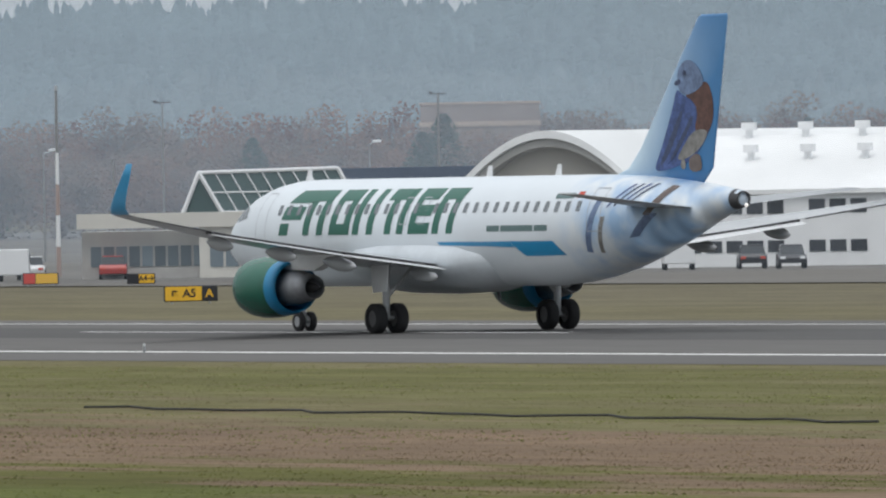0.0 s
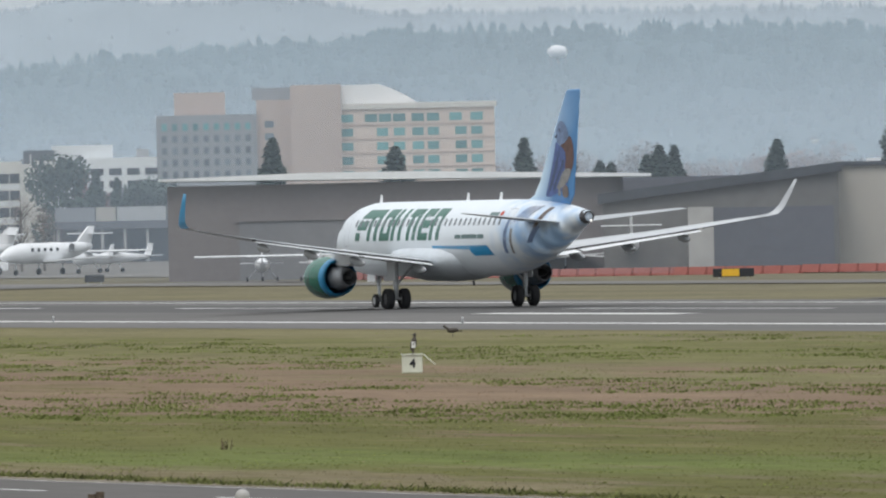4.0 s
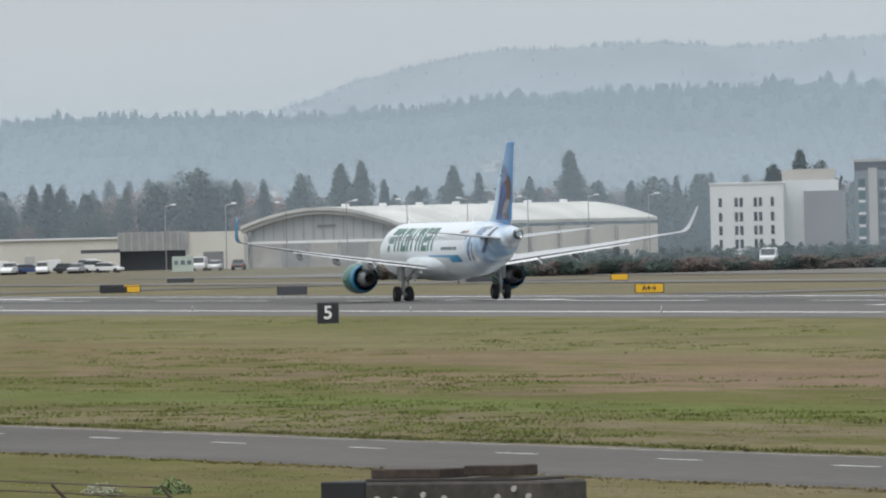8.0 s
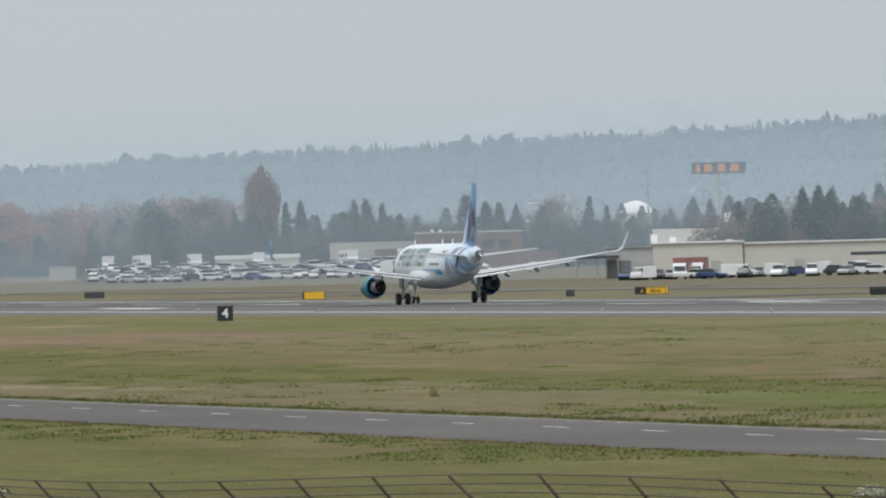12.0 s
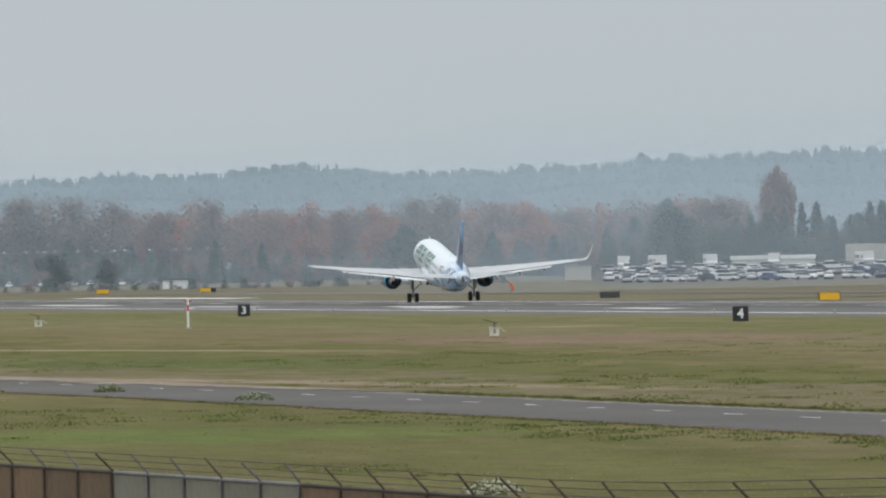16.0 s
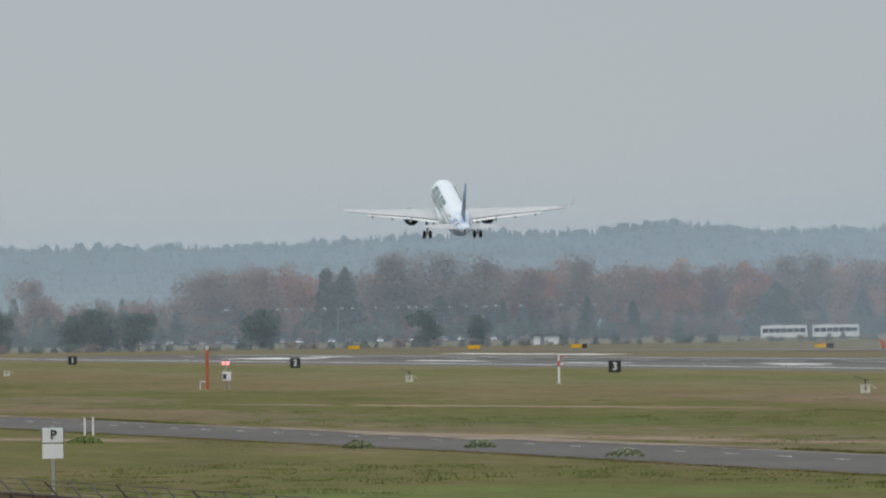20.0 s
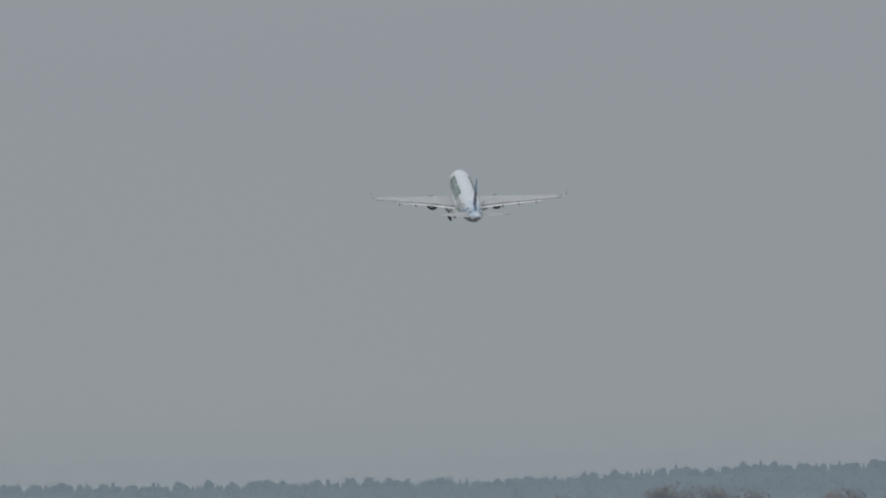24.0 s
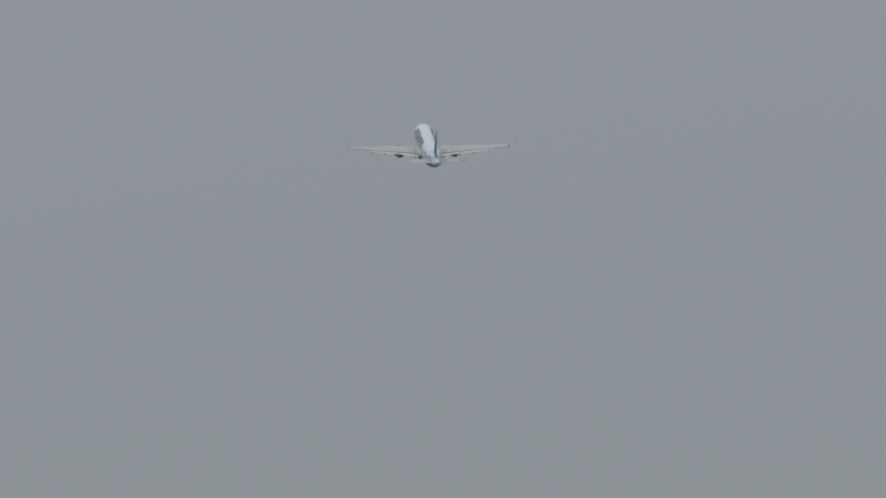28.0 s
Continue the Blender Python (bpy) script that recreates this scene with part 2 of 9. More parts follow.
def grass_ground(name="mown_grass", blades=0.0):
    """Mown grass: green and dry brown bands along the runway, broken up by patches and fine streaks; blades: how much one tuft differs from the next."""
    m = bpy.data.materials.new(name)
    m.use_nodes = True
    n, l = m.node_tree.nodes, m.node_tree.links
    s = n["Principled BSDF"]
    s.inputs["Roughness"].default_value = 1.0
    s.inputs["Specular IOR Level"].default_value = 0.05
    co, sp = n.new("ShaderNodeTexCoord"), n.new("ShaderNodeSeparateXYZ")
    l.new(co.outputs["Object"], sp.inputs[0])

    def noise_at(scale, stretch, detail, lo, hi):
        mp, t, r = n.new("ShaderNodeMapping"), n.new("ShaderNodeTexNoise"), n.new("ShaderNodeMapRange")
        mp.inputs["Scale"].default_value = stretch
        l.new(co.outputs["Object"], mp.inputs[0])
        l.new(mp.outputs[0], t.inputs["Vector"])
        t.inputs["Scale"].default_value, t.inputs["Detail"].default_value = scale, detail
        t.inputs["Roughness"].default_value = 0.65
        r.inputs["From Min"].default_value, r.inputs["From Max"].default_value = 0.28, 0.72
        r.inputs["To Min"].default_value, r.inputs["To Max"].default_value = lo, hi
        l.new(t.outputs["Fac"], r.inputs["Value"])
        return r.outputs[0]

    def add(a, b, op="ADD"):
        k = n.new("ShaderNodeMath")
        k.operation = op
        for i, v in enumerate((a, b)):
            if isinstance(v, (int, float)):
                k.inputs[i].default_value = v
            else:
                l.new(v, k.inputs[i])
        return k.outputs[0]
    y = add(sp.outputs["Y"], noise_at(0.03, (0.25, 1.4, 1), 6, -24.0, 24.0))
    y = add(y, noise_at(0.35, (0.22, 1.0, 1), 5, -17.0, 17.0))
    r = n.new("ShaderNodeMapRange")
    r.inputs["From Min"].default_value, r.inputs["From Max"].default_value = 40.0, 400.0
    l.new(y, r.inputs["Value"])
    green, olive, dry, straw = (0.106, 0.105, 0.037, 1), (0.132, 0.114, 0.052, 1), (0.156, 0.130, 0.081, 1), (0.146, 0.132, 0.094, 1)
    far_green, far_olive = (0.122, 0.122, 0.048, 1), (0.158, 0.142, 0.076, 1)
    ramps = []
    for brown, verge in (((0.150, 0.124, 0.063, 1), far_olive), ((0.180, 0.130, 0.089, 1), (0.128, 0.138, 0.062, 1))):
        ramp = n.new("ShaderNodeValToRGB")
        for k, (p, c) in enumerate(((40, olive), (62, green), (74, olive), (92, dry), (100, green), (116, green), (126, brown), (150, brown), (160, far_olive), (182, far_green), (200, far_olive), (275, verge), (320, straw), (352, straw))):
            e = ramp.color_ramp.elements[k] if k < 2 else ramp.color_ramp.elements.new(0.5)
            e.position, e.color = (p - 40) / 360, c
        l.new(r.outputs[0], ramp.inputs[0])
        ramps.append(ramp.outputs[0])
    # the worn brown stretch peters out to the west
    worn, both = n.new("ShaderNodeMapRange"), n.new("ShaderNodeMix")
    worn.inputs["From Min"].default_value, worn.inputs["From Max"].default_value = -600.0, -400.0
    l.new(add(sp.outputs["X"], noise_at(0.02, (1, 2, 1), 4, -90.0, 90.0)), worn.inputs["Value"])
    both.data_type = "RGBA"
    l.new(worn.outputs[0], both.inputs[0])
    l.new(ramps[0], both.inputs[6])
    l.new(ramps[1], both.inputs[7])
    last = both.outputs[2]
    jitter, ragged = noise_at(0.16, (0.3, 1.6, 1), 6, -1.0, 1.0), noise_at(0.5, (0.3, 1.2, 1), 6, 0.55, 1.6)
    for axis, a0, b0, a1, b1, half, color in [(axis, *w) for axis in "XY" for w in WORN[axis]]:
        span, fall, blend = n.new("ShaderNodeMapRange"), n.new("ShaderNodeMapRange"), n.new("ShaderNodeMix")
        span.inputs["From Min"].default_value, span.inputs["From Max"].default_value = a0, a1
        l.new(sp.outputs[axis], span.inputs["Value"])
        away = add(sp.outputs["Y" if axis == "X" else "X"], add(add(span.outputs[0], b1 - b0, "MULTIPLY"), b0), "SUBTRACT")
        away = add(add(away, add(jitter, half * 0.5, "MULTIPLY")), 0.0, "ABSOLUTE")
        fall.interpolation_type = "SMOOTHSTEP"
        fall.inputs["From Min"].default_value, fall.inputs["From Max"].default_value = half * 1.2, half * 0.2
        l.new(away, fall.inputs["Value"])
        # thins out towards both ends
        ends = add(add(span.outputs[0], add(1.0, span.outputs[0], "SUBTRACT"), "MULTIPLY"), 5.0, "MULTIPLY")
        ends = add(ends, 1.0, "MINIMUM")
        share = add(add(fall.outputs[0], ends, "MULTIPLY"), ragged, "MULTIPLY")
        blend.data_type = "RGBA"
        l.new(add(share, 1.0, "MINIMUM"), blend.inputs[0])
        l.new(last, blend.inputs[6])
        blend.inputs[7].default_value = (*color, 1)
        last = blend.outputs[2]
    for src in (noise_at(0.12, (0.3, 1.2, 1), 5, 0.80, 1.20), noise_at(0.9, (0.3, 1.0, 1), 6, 0.80, 1.20), noise_at(5.0, (0.5, 1, 1), 4, 0.80, 1.20)):
        v = n.new("ShaderNodeVectorMath")
        v.operation = "SCALE"
        l.new(last, v.inputs[0])
        l.new(src, v.inputs["Scale"])
        last = v.outputs[0]
    if blades:
        # blade colour raised 1.6 times to offset the shade on upright faces
        info, r, v = n.new("ShaderNodeNewGeometry"), n.new("ShaderNodeMapRange"), n.new("ShaderNodeVectorMath")
        r.inputs["To Min"].default_value, r.inputs["To Max"].default_value = 1.6 - blades, 1.6 + blades
        l.new(info.outputs["Random Per Island"], r.inputs["Value"])
        v.operation = "SCALE"
        l.new(last, v.inputs[0])
        l.new(r.outputs[0], v.inputs["Scale"])
        last = v.outputs[0]
    l.new(last, s.inputs["Base Color"])
    return m


GRASS = grass_ground()
GRASS_BLADE = grass_ground("grass_blades", 0.22)
ASPHALT = mat("runway_asphalt", (0.128, 0.124, 0.119), 0.85, grain=0.10, scale=1.2, stain=0.10, stain_scale=0.06, stretch=(0.15, 1, 1))
TRACKED = mat("rubber_marked_asphalt", (0.094, 0.092, 0.091), 0.85, grain=0.10, scale=1.5, stain=0.12, stain_scale=0.05, stretch=(0.08, 1, 1))
ROADWAY = mat("road_asphalt", (0.104, 0.098, 0.093), 0.88, grain=0.10, scale=2.0, stain=0.15, stain_scale=0.1, stretch=(0.3, 1, 1))
CONCRETE = mat("apron_concrete", (0.150, 0.143, 0.132), 0.85, grain=0.08, scale=1.0, stain=0.15, stain_scale=0.03, stretch=(0.3, 1, 1))


for m in (ASPHALT, TRACKED, ROADWAY, CONCRETE):
    m.node_tree.nodes["Principled BSDF"].inputs["Specular IOR Level"].default_value = 0.12


def sheet(name, x0, x1, y0, y1, z, material, nx=1, ny=1, label="", kind="structure"):
    vs, fs = [], []
    for j in range(ny + 1):
        for i in range(nx + 1):
            vs.append((x0 + (x1 - x0) * i / nx, y0 + (y1 - y0) * j / ny, z))
    for j in range(ny):
        for i in range(nx):
            a = j * (nx + 1) + i
            fs.append((a, a + 1, a + nx + 2, a + nx + 1))
    return tagged(mesh_ob(name, vs, fs, material), label, kind=kind)


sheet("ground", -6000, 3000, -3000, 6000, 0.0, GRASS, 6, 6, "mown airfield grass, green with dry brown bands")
RUN_N, RUN_F = 217.3, 262.0
MID = (RUN_N + RUN_F) / 2


def crown(y):
    """Height of the runway's cambered surface."""
    return 0.012 + 0.18 * max(0.0, 1 - abs(y - MID) / 22.0)


def cambered(name, y0, y1, lift, material, label):
    n, vs, fs = 48, [], []
    for k in range(n + 1):
        y = y0 + (y1 - y0) * k / n
        vs += [(-2330, y, crown(y) + lift), (700, y, crown(y) + lift)]
        if k:
            fs.append((2 * k - 2, 2 * k - 1, 2 * k + 1, 2 * k))
    return tagged(mesh_ob(name, vs, fs, material), label, kind="structure")


cambered("runway", RUN_N - 11.3, RUN_F + 7.5, 0.0, ASPHALT, "grey asphalt runway with rubber marks")
cambered("road", RUN_N + 15, RUN_F - 12, 0.006, TRACKED, "dark rubber-marked middle of the runway")
sheet("trim", -2330, 700, RUN_N - 0.6, RUN_N + 0.6, 0.022, ROAD_WHITE, label="white painted runway edge line")
sheet("trim", -2330, 700, RUN_F - 0.4, RUN_F + 0.4, 0.022, ROAD_WHITE, label="white painted runway edge line")
# centre line dashes, 36.6 m with 24.4 m gaps
for k in range(-36, 6):
    sheet("trim", 61.0 * k, 61.0 * k + 36.6, MID - 0.3, MID + 0.3, crown(MID) + 0.012, ROAD_WHITE, label="white painted runway centre line dash")
# touchdown bars, in pairs on both sides of the centre line
for x0, x1, y0, y1 in ((-441, -416, 223.0, 225.0), (-447, -422, 229.4, 231.4), (-600, -572, 230.2, 232.0), (-749, -716, 229.8, 231.8), (-1293, -1258, 226.0, 229.0), (-1426, -1388, 224.0, 226.5), (-1464, -1416, 228.5, 231.0),
                       (-1604, -1545, 224.2, 227.0), (-1784, -1706, 227.0, 230.5), (-2018, -1940, 226.5, 236.0), (-2020, -1990, 240.0, 246.0), (-905, -870, 243.5, 245.5), (-1085, -1055, 248.5, 250.5)):
    sheet("trim", x0, x1, y0, y1, max(crown(y0), crown(y1)) + 0.012, ROAD_WHITE, label="white painted touchdown bar")
sheet("pavement", -2120, -1925, 276.0, 282.0, 0.10, ROAD_WHITE, label="pale concrete turn-off beside the runway")
sheet("pavement", -1500, 700, 362, 900, 0.06, CONCRETE, 1, 1, "weathered grey concrete apron")
sheet("pavement", -2600, -700, 318, 330, 0.06, CONCRETE, 1, 1, "weathered grey taxiway strip")
for k in range(5):
    sheet("pavement", -340 - 290 * k - 14, -340 - 290 * k + 14, RUN_F + 7.5, 340, 0.055, ASPHALT, label="asphalt runway exit")

# perimeter road with a dashed centre line, bending slightly towards its far end
ROAD_LINE = ((300, 96), (-150, 85.5), (-253, 83.4), (-330, 81.4), (-430, 80.0), (-535, 78.6), (-677, 74.6), (-850, 70.5), (-1100, 66))


def road_mid(x):
    xs, ys = zip(*ROAD_LINE[::-1])
    return float(np.interp(x, xs, ys))


def strip(name, x0, x1, o0, o1, z, material, step, label, slope=0.0):
    """A strip along the road between two offsets; slope: how far its sides run out to the ground."""
    vs, fs = [], []
    n = max(1, round((x1 - x0) / step))
    for k in range(n + 1):
        x = x0 + (x1 - x0) * k / n
        wob = 0.25 * noise.noise((x * 0.21, o0, 3.0)) if step < 6 else 0
        m = road_mid(x)
        row = [(x, m + o0 + wob, z), (x, m + o1 + wob * 0.7, z)]
        if slope:
            row = [(x, m + o0 + wob - slope, -0.01)] + row + [(x, m + o1 + wob * 0.7 + slope, -0.01)]
        w = len(row)
        vs += row
        if k:
            fs += [(w * k - w + q, w * k + q, w * k + q + 1, w * k - w + q + 1) for q in range(w - 1)]
    return tagged(mesh_ob(name, vs, fs, material), label, kind="structure")


strip("road", -1100, 300, -5.7, 4.0, 0.06, ROADWAY, 2.0, "grey asphalt perimeter road", 0.6)
VERGE = mat("road_verge_dirt", (0.135, 0.11, 0.075), 1.0, grain=0.2, scale=2, stain=0.25, stain_scale=0.2, stretch=(0.4, 1, 1))
strip("trim", -1100, 300, 3.62, 3.74, 0.072, mat("worn_road_paint", (0.42, 0.41, 0.40), 0.8, grain=0.3, scale=2, stain=0.4, stain_scale=0.3), 2.0, "worn white edge line of the road")
strip("pavement", -1100, 300, 4.1, 5.3, 0.045, VERGE, 1.5, "dirt verge beside the road")


def spill(x0, x1, reach, label):
    """Pale dirt spread over the far edge of the road, widest at its middle."""
    vs, fs, n = [], [], 90
    for k in range(n + 1):
        x, u = x0 + (x1 - x0) * k / n, k / n
        w = reach * math.sin(math.pi * u) ** 0.8 * (0.65 + 0.6 * noise.noise((x * 0.10, 2.0, 5.0)) + 0.25 * noise.noise((x * 0.5, 1.0, 2.0)))
        vs += [(x, road_mid(x) + 5.3, 0.080), (x, road_mid(x) + 5.3 - max(0.05, w), 0.080)]
        if k:
            fs.append((2 * k - 2, 2 * k - 1, 2 * k + 1, 2 * k))
    return tagged(mesh_ob("pavement", vs, fs, SPILL), label, kind="structure")


SPILL = mat("pale_spilled_dirt", (0.205, 0.165, 0.122), 1.0, grain=0.2, scale=1.2, stain=0.3, stain_scale=0.15, stretch=(0.3, 1, 1))
spill(-690, -530, 4.6, "pale dirt spilled over the edge of the road")
spill(-900, -770, 2.6, "pale dirt spilled over the edge of the road")
for k in range(60):
    strip("trim", -890 + 13.4 * k, -886.6 + 13.4 * k, 0.20, 0.35, 0.075, ROAD_WHITE, 20, "white painted road dash")

# ---- the airliner ----
# local axes: x forward, y to its left, z up; origin on the ground between the main wheels
NOSE, AXIS = 17.71, 3.80
BODY = [(0.0, 0.05, 0.05, -0.48), (0.25, 0.45, 0.42, -0.46), (0.7, 0.80, 0.78, -0.40), (1.3, 1.10, 1.12, -0.32), (2.1, 1.38, 1.45, -0.22), (3.0, 1.62, 1.72, -0.13), (4.2, 1.83, 1.93, -0.05),
        (5.5, 1.94, 2.04, 0.0), (7.0, 1.975, 2.07, 0.0), (12.0, 1.975, 2.07, 0.0), (18.0, 1.975, 2.07, 0.0), (24.5, 1.975, 2.07, 0.0), (26.0, 1.965, 2.02, 0.05), (27.5, 1.92, 1.93, 0.13), (29.0, 1.82, 1.78, 0.26),
        (30.4, 1.66, 1.59, 0.41), (31.8, 1.44, 1.36, 0.56), (33.2, 1.16, 1.09, 0.72), (34.6, 0.84, 0.80, 0.88), (35.7, 0.58, 0.56, 0.99), (36.5, 0.40, 0.40, 1.05), (37.0, 0.30, 0.30, 1.08)]


def station(xn):
    """Half width, half height and middle height of the fuselage, xn metres behind the nose."""
    cols = list(zip(*BODY))
    return [float(np.interp(xn, cols[0], c)) for c in cols[1:]]


def skin(xn, z, side=1, off=0.012):
    w, h, zc = station(xn)
    u = max(-1.0, min(1.0, (z - AXIS - zc) / (h + off)))
    return (NOSE - xn, side * (w + off) * math.sqrt(1 - u * u), z)


def decal(name, corners, material, parent, side=1, off=0.012, nx=6, nz=5, label=""):
    """A painted patch on the fuselage side; corners as (xn, z): lower front, lower rear, upper rear, upper front."""
    (ax, az), (bx, bz), (cx, cz), (dx, dz) = corners
    vs, fs = [], []
    for j in range(nz + 1):
        v = j / nz
        for i in range(nx + 1):
            u = i / nx
            x = (1 - v) * ((1 - u) * ax + u * bx) + v * ((1 - u) * dx + u * cx)
            z = (1 - v) * ((1 - u) * az + u * bz) + v * ((1 - u) * dz + u * cz)
            vs.append(skin(x, z, side, off))
    for j in range(nz):
        for i in range(nx):
            a = j * (nx + 1) + i
            q = (a, a + 1, a + nx + 2, a + nx + 1)
            fs.append(q if side < 0 else q[::-1])
    return mesh_ob(name, vs, fs, material, parent, True, label)


def tail_paint():
    """White forward, pale sky-blue feather patches aft."""
    m = mat("fuselage_paint", (0.70, 0.755, 0.80), 0.28, stain=0.03, stain_scale=0.4)
    n, l = m.node_tree.nodes, m.node_tree.links
    s = n["Principled BSDF"]
    co = n.new("ShaderNodeTexCoord")
    sp = n.new("ShaderNodeSeparateXYZ")
    l.new(co.outputs["Object"], sp.inputs[0])
    no = n.new("ShaderNodeTexNoise")
    no.inputs["Scale"].default_value, no.inputs["Detail"].default_value = 0.55, 3
    l.new(co.outputs["Object"], no.inputs["Vector"])
    fade = n.new("ShaderNodeMapRange")
    fade.inputs["From Min"].default_value, fade.inputs["From Max"].default_value = -9.2, -11.5
    l.new(sp.outputs["X"], fade.inputs["Value"])
    pat = n.new("ShaderNodeMapRange")
    pat.inputs["From Min"].default_value, pat.inputs["From Max"].default_value = 0.42, 0.62
    l.new(no.outputs["Fac"], pat.inputs["Value"])
    mul = n.new("ShaderNodeMath")
    mul.operation = "MULTIPLY"
    l.new(fade.outputs[0], mul.inputs[0])
    l.new(pat.outputs[0], mul.inputs[1])
    mix = n.new("ShaderNodeMixRGB")
    mix.inputs["Color2"].default_value = (0.33, 0.50, 0.72, 1)
    old = s.inputs["Base Color"].links[0].from_socket
    l.new(old, mix.inputs["Color1"])
    l.new(mul.outputs[0], mix.inputs["Fac"])
    l.new(mix.outputs[0], s.inputs["Base Color"])
    return m


def fin_paint():
    """Deep sky blue at the tip and rear, fading to white cloud at the lower front."""
    m = mat("fin_paint", (0.055, 0.205, 0.44), 0.3, stain=0.04, stain_scale=0.8)
    n, l = m.node_tree.nodes, m.node_tree.links
    s = n["Principled BSDF"]
    co = n.new("ShaderNodeTexCoord")
    sp = n.new("ShaderNodeSeparateXYZ")
    l.new(co.outputs["Object"], sp.inputs[0])
    a, b, c = (n.new("ShaderNodeMath") for _ in range(3))
    a.operation, b.operation, c.operation = "MULTIPLY", "ADD", "ADD"
    a.inputs[1].default_value = 1.15
    l.new(sp.outputs["X"], a.inputs[0])
    l.new(a.outputs[0], b.inputs[0])
    l.new(sp.outputs["Z"], b.inputs[1])
    no = n.new("ShaderNodeTexNoise")
    no.inputs["Scale"].default_value, no.inputs["Detail"].default_value = 0.9, 4
    l.new(co.outputs["Object"], no.inputs["Vector"])
    l.new(b.outputs[0], c.inputs[0])
    l.new(no.outputs["Fac"], c.inputs[1])
    ra = n.new("ShaderNodeMapRange")
    ra.inputs["From Min"].default_value, ra.inputs["From Max"].default_value = -10.2, -7.2
    low = n.new("ShaderNodeMapRange")
    low.inputs["From Min"].default_value, low.inputs["From Max"].default_value = 11.8, 6.4
    l.new(sp.outputs["Z"], low.inputs["Value"])
    l.new(c.outputs[0], ra.inputs["Value"])
    mu = n.new("ShaderNodeMath")
    mu.operation = "MULTIPLY"
    l.new(ra.outputs[0], mu.inputs[0])
    l.new(low.outputs[0], mu.inputs[1])
    mix = n.new("ShaderNodeMixRGB")
    mix.inputs["Color2"].default_value = (0.55, 0.70, 0.82, 1)
    old = s.inputs["Base Color"].links[0].from_socket
    l.new(old, mix.inputs["Color1"])
    l.new(mu.outputs[0], mix.inputs["Fac"])
    l.new(mix.outputs[0], s.inputs["Base Color"])
    return m


def foil(chord, thick, n=9):
    """Closed wing section: x back from the leading edge, z up."""
    up, low = [], []
    for k in range(n + 1):
        u = (1 - math.cos(math.pi * k / n)) / 2
        t = thick * chord * 2.6 * (0.2969 * math.sqrt(u) - 0.126 * u - 0.3516 * u * u + 0.2843 * u ** 3 - 0.1015 * u ** 4)
        up.append((u * chord, t * 1.1))
        low.append((u * chord, -t * 0.85))
    return up + low[-2:0:-1]


def wing_mesh(rows, side, flip=False):
    """rows: (y, xn of the leading edge, chord, thickness, z, lean) ; lean turns the section upright for a winglet."""
    rings = []
    for y, xn, chord, thick, z, lean in rows:
        ring = []
        for px, pz in foil(chord, thick):
            ring.append((NOSE - xn - px, side * (y - pz * math.sin(lean)), z + pz * math.cos(lean) - 0.02 * px))
        rings.append(ring)
    return rings_mesh(rings)


